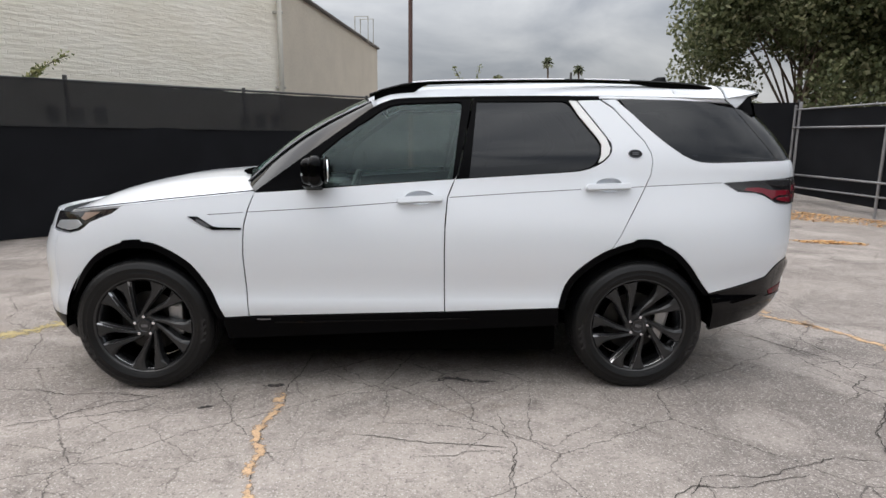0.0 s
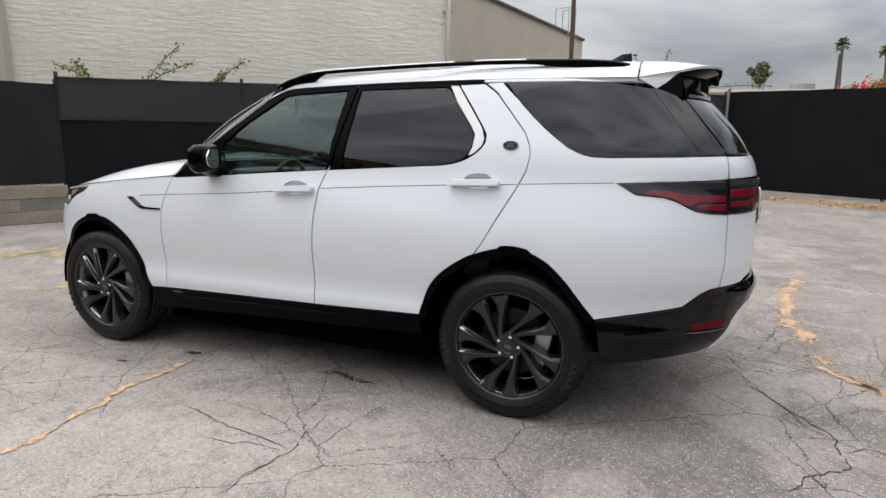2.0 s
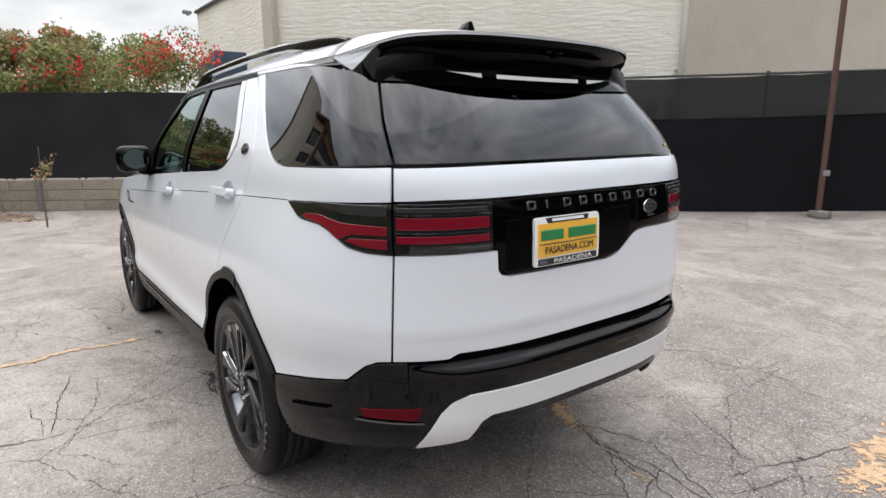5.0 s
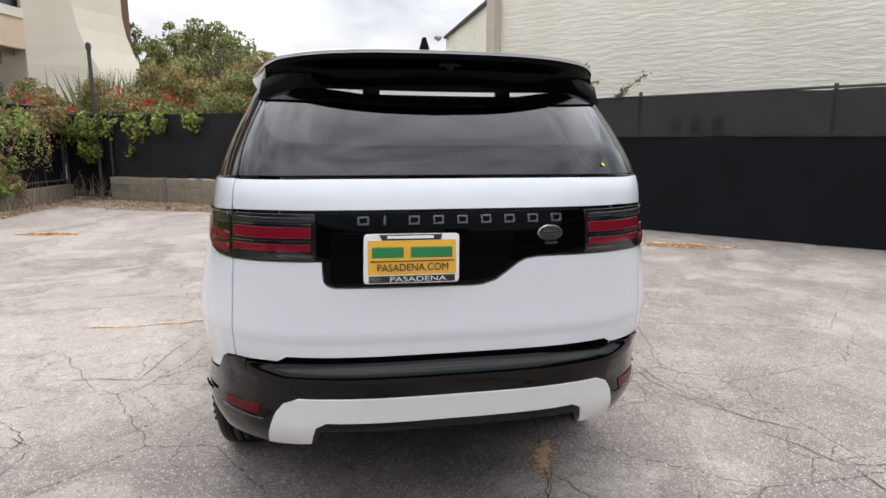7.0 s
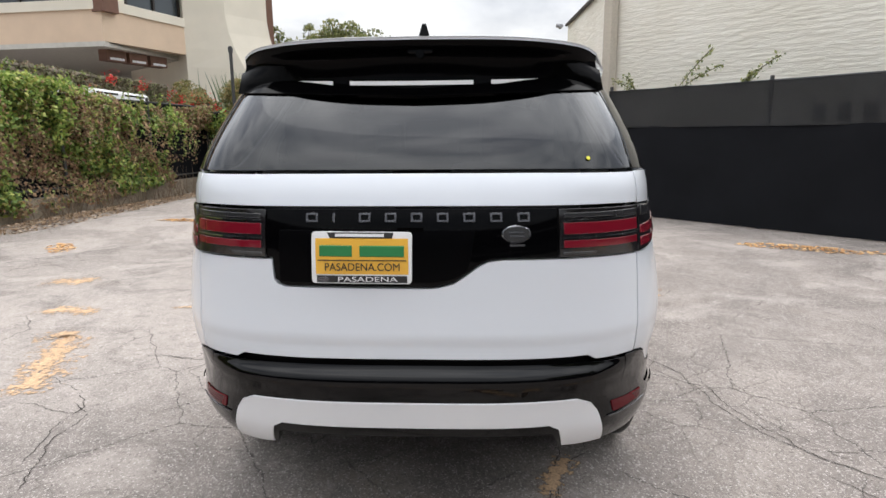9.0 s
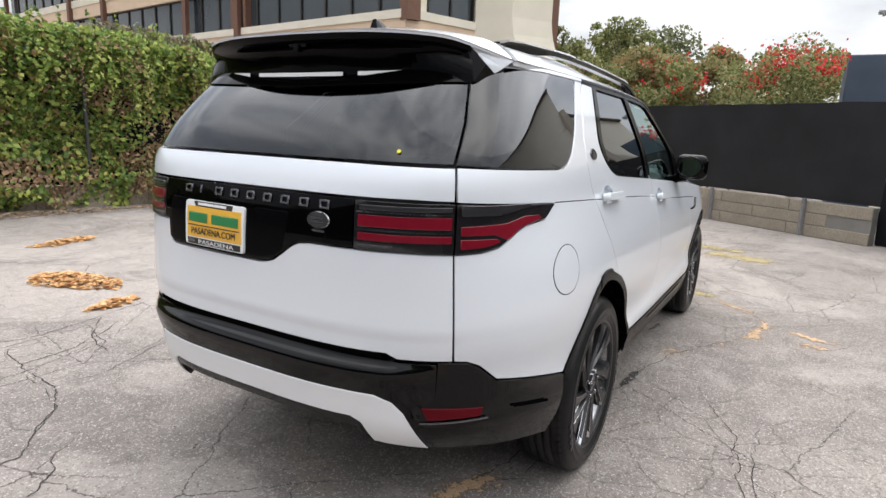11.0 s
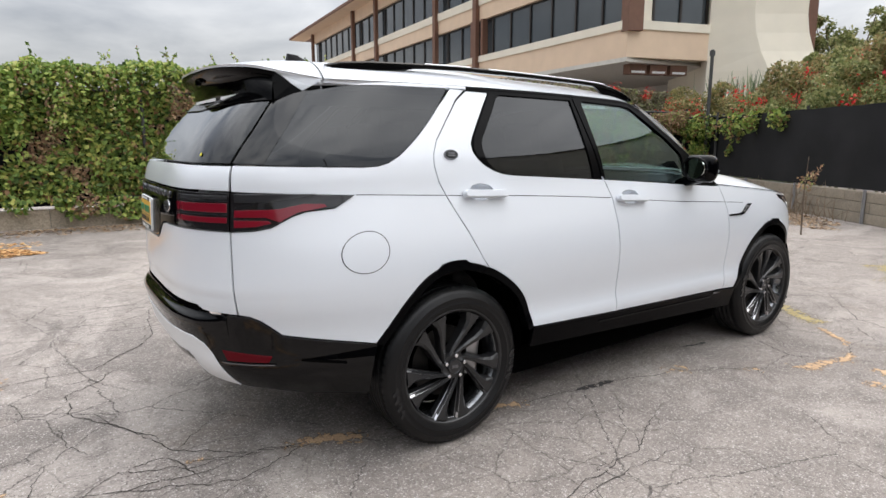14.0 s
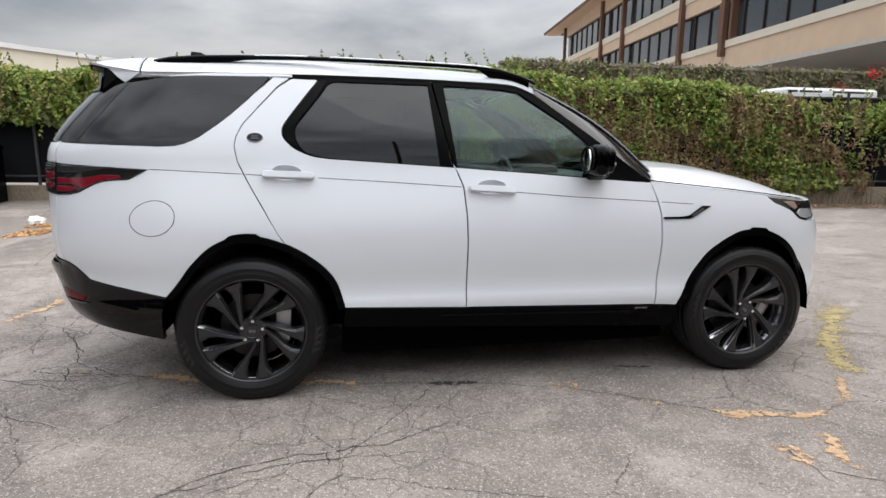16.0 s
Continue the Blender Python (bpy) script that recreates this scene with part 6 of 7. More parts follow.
nrm = (Vector(WJ) - Vector(W0)).normalized()
wo = Vector((nrm.y, -nrm.x)) * .10
block_wall("wall_west", Vector(W0) + wo, Vector(WJ) + wo, 0.0, 3, "low grey concrete retaining wall under a fence", length=1.25)
for k, t in enumerate((.18, .36, .55, .73, .90)):
    p = Vector(W0).lerp(Vector(WJ), t) + wo * 2.1
    tagged(part("wall_post", box_bm((.07, .05, .62), (p.x, p.y, .31), .008, rot=(0, 0, 30)), GALV, None), "rusty steel stake against the block wall", "post", "stakes along the block wall")

I0, I1 = (-12.9, -7.45), (9.9, -9.55)
block_wall("wall_south", (I0[0], I0[1] + .12), (I1[0], I1[1] + .12), 0.0, 1, "low tan concrete slab wall at the foot of the ivy fence", height=.38, length=1.7, mat=SLAB)
fence("ivy_fence", I1, I0, 0.35, 2.35, "chain-link fence with dark mesh, overgrown with ivy", seed=21, split=0, post_side=-.1)


def ivy_on(a, b, n, seed, top, low, thick, mat, size, label, dens=None, lump=.25):
    rng = np.random.default_rng(seed)
    a, b = np.array(a), np.array(b)
    d = b - a
    ln = np.linalg.norm(d)
    d /= ln
    o = np.array([-d[1], d[0]])
    out = []
    while len(out) < n:
        t = rng.random()
        s = t * ln
        lo, hi = low(s), top(s)
        z = lo + (hi - lo) * rng.random() ** .9
        f = noise.noise(Vector((s * .55, z * .8, seed))) + .45 * noise.noise(Vector((s * 1.7, z * 2.2, seed + 4)))
        if dens and rng.random() > dens(s, z, f):
            continue
        bulge = thick * (.45 + .8 * max(-.4, f)) + lump * .3 * noise.noise(Vector((s * 3, z * 3, seed)))
        depth = bulge * (rng.random() ** .45) if rng.random() < .9 else bulge + .06
        p = a + d * s + o * (depth - .02 + (.17 if z < .55 else 0))
        out.append((p[0], p[1], z + rng.normal() * .02))
    return np.array(out)


def ivy_top(s):
    base = table([(0, 2.35), (2, 2.24), (4, 2.26), (5, 2.46), (6.2, 2.60), (7, 2.64), (9.2, 2.66), (10.2, 2.78), (11, 2.85), (14, 2.82), (17, 2.70), (20, 2.64), (24, 2.6)], s)
    return base + .12 * noise.noise(Vector((s * 1.3, 0, 3))) + .08 * noise.noise(Vector((s * 4, 0, 8)))


def ivy_low(s):
    return table([(0, 1.35), (1.2, .95), (2.2, .45), (4, .25), (8, .14), (12, .10), (15, .22), (18, .9), (20, 1.6), (24, 1.7)], s) + .30 * noise.noise(Vector((s * 2.3, 5, 1)))


def ivy_dens(s, z, f):
    hole = noise.noise(Vector((s * .8, z * 1.1, 31)))
    west = smooth01((4.4 - s) / 3.2) * (z < 1.7)
    return max(.03, 1.0 - 1.1 * west * (hole > -.25) - (.75 if hole > .34 and z < 1.8 else 0))


ip = ivy_on(I0, I1, 95000, 3, ivy_top, ivy_low, .42, IVY, .075, "", ivy_dens)
sel = np.array([noise.noise(Vector((p[0] * .55, p[2] * .9, 12.0))) + .5 * noise.noise(Vector((p[0] * 1.9, p[2] * 2.1, 2.0))) for p in ip])
east = ip[:, 0]
dry = (sel > .20 + .035 * (east + 2)) | ((sel > -.12) & (east < -3.5) & (np.random.default_rng(1).random(len(ip)) < .6))
leaf_mesh("ivy", ip[~dry], .092, IVY, "dense green ivy hanging over a fence", "ivy", seed=2, flat=(0, .8, .5))
leaf_mesh("dry_vine", ip[dry], .072, IVY_BROWN, "brown dried vine leaves among the ivy", "vine", seed=4, flat=(0, .8, .3))
IVY_BRIGHT = leaf_material("fresh_ivy_leaves", [(0.0, (0.09, 0.17, 0.03)), (0.5, (0.24, 0.34, 0.07)), (0.85, (0.42, 0.48, 0.12)), (1.0, (0.52, 0.48, 0.18))], trans=0.35)
stg = np.random.default_rng(18)
strands, dry_strands = [], []
for k in range(260):
    s = stg.uniform(1.5, 21.5)
    p0 = np.array(I0) + (np.array(I1) - np.array(I0)) * s / 22.9
    z0 = ivy_top(s) - stg.uniform(-.05, .5)
    ln = stg.uniform(.3, 1.25)
    out = .30 + .25 * stg.random()
    sway = stg.normal() * .12
    for t in np.linspace(0, 1, int(ln * 34)):
        z = z0 + .12 * math.sin(t * 2.2) - ln * t
        if z < .25:
            break
        q = (p0[0] + sway * t + stg.normal() * .035, p0[1] + out + .10 * math.sin(t * 3) + stg.normal() * .035, z + stg.normal() * .02)
        (dry_strands if k % 4 == 0 or (p0[0] < -7 and k % 5 < 3) else strands).append(q)
top_rows = []
for k in range(7000):
    s = stg.uniform(4.5, 22)
    p0 = np.array(I0) + (np.array(I1) - np.array(I0)) * s / 22.9
    top_rows.append((p0[0], p0[1] + stg.uniform(-.15, .48), ivy_top(s) - abs(stg.normal()) * .16))
leaf_mesh("hanging_ivy", np.array(strands + top_rows), .084, IVY_BRIGHT, "fresh yellow-green ivy strands hanging over the hedge", "ivy", seed=19, flat=(0, .6, .6))
leaf_mesh("dry_strands", np.array(dry_strands), .06, IVY_BROWN, "brown dried vine strands hanging over the hedge", "vine", seed=20, flat=(0, .6, .4))
spr = np.random.default_rng(8)
sprigs = []
for k in range(70):
    s = spr.uniform(2, 22)
    p0 = np.array(I0) + (np.array(I1) - np.array(I0)) * s / 22.9
    h = ivy_top(s)
    lean = spr.normal(size=2) * .16
    for t in np.linspace(0, 1, 14):
        sprigs.append((p0[0] + lean[0] * t, p0[1] + .15 + lean[1] * t, h + .32 * t * spr.uniform(.5, 1)))
leaf_mesh("ivy_shoots", np.array(sprigs), .07, IVY, "fresh ivy shoots standing above the hedge", "ivy", seed=6)

# litter along the walls and in heaps


def litter(name, centre, rx, ry, n, label, seed, rot=0.0, height=.03, size=.055, mat=None):
    rng = np.random.default_rng(seed)
    t = rng.random(n) * 2 * math.pi
    r = rng.random(n) ** .6 * np.array([.95 + .5 * noise.noise(Vector((math.cos(a) * 1.7, math.sin(a) * 1.7, seed))) for a in t])
    x, y = r * rx * np.cos(t), r * ry * np.sin(t)
    ca, sa = math.cos(rot), math.sin(rot)
    px, py = centre[0] + ca * x - sa * y, centre[1] + sa * x + ca * y
    pz = np.array([ground_z(a, b) for a, b in zip(px, py)]) + .008 + height * np.maximum(0, 1 - r) * rng.random(n)
    return leaf_mesh(name, np.stack([px, py, pz], 1), size, mat or LITTER, label, "leaf litter", seed=seed, flat=(0, 0, 3.0))


litter("leaf_pile", (1.18, -3.95), .52, .26, 900, "heap of dry orange leaves on the asphalt", 51, rot=1.9, height=.09)
litter("leaf_pile", (1.36, -3.02), .22, .10, 220, "small heap of dry orange leaves", 52, rot=.2, height=.05)
litter("leaf_pile", (4.6, -7.3), 1.3, .45, 1200, "spread heap of dry leaves and debris by the wall", 53, height=.07)
litter("leaf_pile", (7.6, 7.6), 2.4, .8, 2200, "dry orange leaves along the fence", 54, rot=-.85, height=.04)
litter("leaf_pile", (6.3, 4.3), .55, .16, 350, "scatter of dry orange leaves", 55, rot=-.3)
litter("leaf_pile", (5.6, 10.2), 2.6, .5, 1500, "dry orange leaves at the fence foot", 56, rot=-.38)
litter("leaf_pile", (1.7, 10.6), 1.4, .5, 700, "dry orange leaves at the fence foot", 57, rot=.75)
litter("leaf_pile", (-10.2, -4.5), 4.6, .75, 5200, "brown leaves and rubbish along the block wall", 58, rot=1.02, height=.07, size=.06, mat=LITTER_B)
litter("leaf_pile", (-7.2, -7.25), 5.6, .50, 4800, "brown leaves along the ivy wall", 59, rot=-.085, height=.07, size=.06, mat=LITTER_B)
litter("leaf_pile", (1.5, -8.10), 5.2, .32, 2600, "brown leaves along the ivy wall", 60, rot=-.09, height=.05, size=.055, mat=LITTER_B)
litter("leaf_pile", (-6.05, -5.0), .45, .14, 260, "patch of dry leaves on the asphalt", 61, rot=1.4)
litter("leaf_pile", (.27, -5.80), .46, .17, 420, "scatter of dry orange leaves on the asphalt", 63, rot=.25)
litter("leaf_pile", (.70, -7.10), .30, .14, 160, "small scatter of dry leaves", 64, rot=.2)
litter("leaf_pile", (3.72, -6.72), .80, .34, 1500, "broad heap of dry orange leaves before the ivy wall", 65, rot=-.5, height=.08)
litter("leaf_pile", (5.40, -5.25), .50, .24, 420, "scatter of dry orange leaves and debris", 66, rot=1.2)
litter("leaf_pile", (-3.40, 4.60), .95, .22, 330, "thin scatter of dry orange leaves on the asphalt", 67, rot=1.1)
litter("leaf_pile", (-3.37, -5.41), .40, .16, 160, "thin scatter of dry leaves on the asphalt", 68, rot=.6)
litter("leaf_pile", (5.6, -5.9), .25, .18, 160, "leaves by a white plastic bag", 62)
bag = bmesh.new()
bmesh.ops.create_icosphere(bag, subdivisions=3, radius=.12)
for v in bag.verts:
    v.co *= 1 + .5 * noise.noise(v.co * 14)
    v.co.z = max(-.05, v.co.z * .7)
bmesh.ops.translate(bag, vec=(5.75, -6.05, .055), verts=bag.verts)
tagged(part("plastic_bag", bag, PWHITE, None), "crumpled white plastic bag lying on the asphalt", "bag")

# ---- the brick building to the north ----


def painted_brick():
    m = bpy.data.materials.new("cream_painted_brick")
    m.use_nodes = True
    nt, b = m.node_tree, m.node_tree.nodes["Principled BSDF"]
    uv = nt.nodes.new("ShaderNodeUVMap")
    br = nt.nodes.new("ShaderNodeTexBrick")
    br.inputs["Scale"].default_value = 1.0
    br.inputs["Brick Width"].default_value, br.inputs["Row Height"].default_value = .22, .075
    br.inputs["Mortar Size"].default_value, br.inputs["Mortar Smooth"].default_value = .007, .6
    br.inputs["Color1"].default_value, br.inputs["Color2"].default_value = (.88, .835, .735, 1), (.905, .865, .77, 1)
    br.inputs["Mortar"].default_value = (.85, .805, .705, 1)
    n0, wob, squeeze = nt.nodes.new("ShaderNodeTexNoise"), nt.nodes.new("ShaderNodeVectorMath"), nt.nodes.new("ShaderNodeMapping")
    n0.inputs["Scale"].default_value, n0.inputs["Detail"].default_value = 2.4, 5
    nt.links.new(uv.outputs[0], n0.inputs["Vector"])
    wob.operation = "MULTIPLY_ADD"
    wob.inputs[1].default_value = (.10, .045, 0)
    nt.links.new(n0.outputs["Color"], wob.inputs[0])
    nt.links.new(uv.outputs[0], wob.inputs[2])
    nt.links.new(wob.outputs[0], br.inputs["Vector"])
    squeeze.inputs["Scale"].default_value = (.40, 1.5, 1.0)
    nt.links.new(uv.outputs[0], squeeze.inputs["Vector"])
    n1 = nt.nodes.new("ShaderNodeTexNoise")
    n1.inputs["Scale"].default_value, n1.inputs["Detail"].default_value = .7, 6
    n2 = nt.nodes.new("ShaderNodeTexNoise")
    n2.inputs["Scale"].default_value, n2.inputs["Detail"].default_value = 9, 5
    nt.links.new(uv.outputs[0], n1.inputs["Vector"])
    nt.links.new(squeeze.outputs[0], n2.inputs["Vector"])
    mx = nt.nodes.new("ShaderNodeMix")
    mx.data_type, mx.blend_type = "RGBA", "MULTIPLY"
    mr = nt.nodes.new("ShaderNodeValToRGB")
    mr.color_ramp.elements[0].position, mr.color_ramp.elements[0].color = .35, (.92, .91, .885, 1)
    mr.color_ramp.elements[1].position, mr.color_ramp.elements[1].color = .65, (1, 1, 1, 1)
    mx.inputs["Factor"].default_value = 1
    nt.links.new(n1.outputs["Fac"], mr.inputs["Fac"])
    nt.links.new(br.outputs["Color"], mx.inputs["A"])
    nt.links.new(mr.outputs["Color"], mx.inputs["B"])
    nt.links.new(mx.outputs["Result"], b.inputs["Base Color"])
    ad = nt.nodes.new("ShaderNodeMath")
    ad.operation = "MULTIPLY_ADD"
    nt.links.new(n2.outputs["Fac"], ad.inputs[0])
    ad.inputs[1].default_value = 4.0
    inv = nt.nodes.new("ShaderNodeMath")
    inv.operation = "SUBTRACT"
    inv.inputs[0].default_value = 1
    nt.links.new(br.outputs["Fac"], inv.inputs[1])
    nt.links.new(inv.outputs[0], ad.inputs[2])
    bp = nt.nodes.new("ShaderNodeBump")
    bp.inputs["Strength"].default_value, bp.inputs["Distance"].default_value = .36, .025
    nt.links.new(ad.outputs[0], bp.inputs["Height"])
    nt.links.new(bp.outputs["Normal"], b.inputs["Normal"])
    b.inputs["Roughness"].default_value = .85
    return m


BRICK = painted_brick()
STUCCO = material("beige_stucco", (.56, .505, .42), rough=.9, vary=.18, vary_scale=1.2, fine=.08, fine_scale=30, bump=.2, bump_scale=40)
PIPE = material("painted_pipe", (.42, .40, .35), rough=.6, vary=.2)
CAPM = material("dark_roof_edge", (.10, .09, .085), rough=.7)


def wall_slab(name, a, b, z0, z1, thick, mat, parent, label=""):
    """A wall with length and height in its UVs, for brick courses."""
    a, b = Vector(a), Vector(b)
    d = (b - a).normalized()
    o = Vector((-d.y, d.x)) * thick
    c = [a, b, b + o, a + o]
    vs = [(p.x, p.y, z) for z in (z0, z1) for p in c]
    fs = [(0, 1, 5, 4), (1, 2, 6, 5), (2, 3, 7, 6), (3, 0, 4, 7), (4, 5, 6, 7), (3, 2, 1, 0)]
    ob = mesh_part(name, vs, fs, mat, parent, label)
    uvl = ob.data.uv_layers.new(name="UVMap")
    ln = (b - a).length
    for poly in ob.data.polygons:
        for li in poly.loop_indices:
            v = Vector(vs[ob.data.loops[li].vertex_index])
            along = (v.xy - a).dot(d)
            uvl.data[li].uv = (along + (v.xy - a).dot(o.normalized()), v.z)
    return ob


brick = tagged(empty("brick_building"), "long low cream-painted brick building behind the fence", "building")
SW, PI, PP, NEc = (-14.65, 3.2), (-9.0, 3.3), (-2.97, 9.18), (-1.6, 18.53)
H = 4.75
wall_slab("brick_wall", PI, PP, 0, 5.6, .3, BRICK, brick, "cream-painted brick wall")
wall_slab("end_wall", PP, NEc, 0, H, .3, STUCCO, brick, "smooth beige end wall")
wall_slab("west_wall", SW, PI, 0, H, .3, BRICK, brick)
wall_slab("back_wall", NEc, (-13, 24), 0, H, .3, STUCCO, brick)
wall_slab("back_wall", (-22, 14), SW, 0, H, .3, STUCCO, brick)
mesh_part("roof", [(*p, H - .1) for p in (SW, PI, PP, NEc, (-13, 24), (-22, 14))], [(0, 1, 2, 3, 4, 5)], CAPM, brick)
for a, b, z in ((PP, NEc, H), (SW, PI, H), (PI, PP, 5.6)):
    a, b = Vector(a), Vector(b)
    d = (b - a).normalized()
    o = Vector((d.y, -d.x)) * .04
    vs, fs = tube([(a.x + o.x, a.y + o.y, z), (b.x + o.x, b.y + o.y, z)], .05, 6)
    mesh_part("roof_edge", vs, fs, CAPM, brick)
wd = (Vector(PP) - Vector(PI)).normalized()
for along in (4.02, 4.39, 4.76, 7.50, 7.87, 8.22):
    q = Vector(PI) + wd * along
    part("wall_vent", box_bm((.20, .05, .29), (0, 0, 0), .006), MATTE, brick, "dark vent opening in the brick wall").matrix_basis = Matrix.Translation((q.x, q.y, 1.83)) @ Matrix.Rotation(math.atan2(wd.y, wd.x), 4, "Z")
vs, fs = tube([(PP[0] + .03, PP[1] - .12, .1), (PP[0] + .03, PP[1] - .12, 5.0)], .055, 10)
dp = mesh_part("downpipe", vs, fs, PIPE, brick, smooth=True)
for z in (1.2, 2.55, 4.1):
    part("pipe_bracket", box_bm((.22, .06, .05), (PP[0], PP[1] - .10, z), .01), PIPE, dp)
part("pilaster", box_bm((.30, .16, H), (PI[0] + .02, PI[1] - .10, H / 2), .02, rot=(0, 0, 22)), STUCCO, brick)
lampb = part("wall_lamp", joined(cyl_bm(.05, .30, (-14.75, 3.0, 4.72), "x", 12), box_bm((.16, .14, .10), (-14.95, 2.95, 4.78), .03)), GALV, brick)
vs, fs = [], []
for dx in (0, .45):
    v2, f2 = tube([(-1.75 + dx * .3, 16.6 + dx, H - .1), (-1.75 + dx * .3, 16.6 + dx, H + .75), (-2.2 + dx * .3, 16.7 + dx, H + .75), (-2.2 + dx * .3, 16.7 + dx, H - .1)], .02, 6)
    fs += [tuple(k + len(vs) for k in f) for f in f2]
    vs += v2
mesh_part("ladder_rail", vs, fs, PIPE, brick)
BLUE = material("blue_grey_metal", (.07, .10, .145), rough=.6, vary=.25, vary_scale=3)
cab = box_bm((1.5, .7, 3.15), (-10.45, 2.55, 1.575), .03)
for v in cab.verts:
    if v.co.z > 2.5 and v.co.x < -10.6:
        v.co.z -= .25
tagged(part("metal_cabinet", cab, BLUE, None), "blue-grey sheet metal enclosure standing behind the fence", "cabinet")

# ---- office building to the south-west ----
TAN = material("tan_stucco", (.72, .55, .40), rough=.9, vary=.15, vary_scale=1.5, bump=.15)
CREAM = material("cream_stucco", (.78, .72, .60), rough=.9, vary=.12, vary_scale=1.2, bump=.15)
BROWN = material("brown_trim", (.17, .085, .055), rough=.7, vary=.25, vary_scale=5)
SOFFIT = material("grey_soffit", (.60, .57, .52), rough=.9, vary=.2)
FRAME = material("bronze_window_frame", (.025, .020, .017), rough=.4, metal=.3)
PANE = material("dark_office_glass", (.045, .055, .062), rough=.07, spec=.7, coat=.3, vary=.3, vary_scale=.8)


def prism(name, pts, z0, z1, mat, parent, label=""):
    """An upright block over a plan outline."""
    if sum(pts[i - 1][0] * pts[i][1] - pts[i][0] * pts[i - 1][1] for i in range(len(pts))) < 0:
        pts = pts[::-1]
    n = len(pts)
    vs = [(*p, z0) for p in pts] + [(*p, z1) for p in pts]
    fs = [tuple(range(n))[::-1], tuple(range(n, 2 * n))] + [(i, (i + 1) % n, n + (i + 1) % n, n + i) for i in range(n)]
    return mesh_part(name, vs, fs, mat, parent, label)


office = tagged(empty("office_building"), "three-storey tan stucco office block with brown trim and ribbon windows", "building")
OC, OF = Vector((-15.85, -12.0)), Vector((-20.9, -53.7))   # facade corner and far end
OD = (OF - OC).normalized()
ON = Vector((-OD.y, OD.x))                                  # towards the yard
if ON.x < 0:
    ON = -ON
OL = (OF - OC).length


def op(s, out=0.0):
    p = OC + OD * s + ON * out
    return (p.x, p.y)


def facade_box(name, s0, s1, out0, out1, z0, z1, mat, parent=None, label=""):
    return prism(name, [op(s0, out0), op(s1, out0), op(s1, out1), op(s0, out1)], z0, z1, mat, parent or office, label)


facade_box("wall", 0, OL, -9, -.30, 4.6, 11.9, CREAM)
facade_box("spandrel", 0, OL, -.30, .0, 4.66, 5.68, TAN, label="tan stucco spandrel")
facade_box("sill_band", 0, OL, -.30, .06, 5.68, 6.0, CREAM, label="cream sill band")
facade_box("spandrel", 0, OL, -.30, .0, 7.82, 8.55, TAN, label="tan stucco spandrel")
facade_box("sill_band", 0, OL, -.30, .06, 8.55, 8.98, CREAM, label="cream sill band")
facade_box("frieze", 0, OL, -.30, .0, 11.0, 11.9, TAN)
facade_box("soffit", 0, OL, -9, .0, 4.50, 4.66, SOFFIT)
facade_box("eave_soffit", -.8, OL + 4.4, -.3, 1.15, 11.86, 11.92, TAN)
facade_box("roof", -1.0, OL + 4.6, -10, 1.25, 11.92, 12.12, BROWN, label="brown overhanging roof edge")
for z0, z1 in ((6.0, 7.82), (8.98, 11.0)):
    n = 26
    for i in range(n):
        s0, s1 = OL * i / n, OL * (i + 1) / n
        w = facade_box("window", s0 + .05, s1 - .05, -.30, -.24, z0, z1, PANE, label="dark office window")
        facade_box("window_frame", s0 - .05, s0 + .05, -.30, -.17, z0, z1, FRAME, w)
        facade_box("window_frame", s0 + .05, s1 - .05, -.30, -.18, z1 - .07, z1, FRAME, w)
for s in (10.9, 15.6, 25.2, 30.2, 41.9):
    facade_box("column", s - .17, s + .17, .0, .24, 5.3, 11.9, BROWN, label="brown wooden facade column")
for ds in (-.62, .42):
    facade_box("column_fin", 10.9 + ds, 11.1 + ds, -.28, .08, 6.0, 7.82, BROWN)
prism("stair_wing", [op(OL + .2, -1), op(OL + 6, -1), op(OL + 6, -6), op(OL + .2, -6)], 4.0, 9.2, TAN, office)
# short face towards the tower
T0, T1 = Vector((-15.85, -12.0)), Vector((-19.4, -10.9))
TD = (T1 - T0).normalized()
TN = Vector((TD.y, -TD.x))
if TN.y < 0:
    TN = -TN


def tp(s, out=0.0):
    p = T0 + TD * s + TN * out
    return (p.x, p.y)


TL = (T1 - T0).length
for nm, o1, z0, z1, mt in (("spandrel", 0.0, 4.66, 5.68, TAN), ("sill_band", .06, 5.68, 6.0, CREAM), ("spandrel", 0.0, 7.82, 8.55, TAN), ("sill_band", .06, 8.55, 8.98, CREAM), ("frieze", 0.0, 11.0, 11.9, TAN)):
    prism(nm, [tp(0, -.3), tp(TL, -.3), tp(TL, o1), tp(0, o1)], z0, z1, mt, office)
for z0, z1 in ((6.0, 7.82), (8.98, 11.0)):
    for i in range(3):
        s0, s1 = TL * i / 3, TL * (i + 1) / 3
        prism("window", [tp(s0 + .05, -.3), tp(s1 - .05, -.3), tp(s1 - .05, -.24), tp(s0 + .05, -.24)], z0, z1, PANE, office, "dark office window")
        prism("window_frame", [tp(s1 - .05, -.3), tp(s1 + .04, -.3), tp(s1 + .04, -.17), tp(s1 - .05, -.17)], z0, z1, FRAME, office)
prism("corner_column", [tp(-.1, .18), tp(.55, .18), tp(.55, -.3), tp(-.1, -.3)], 5.6, 11.9, BROWN, office, "brown corner column")
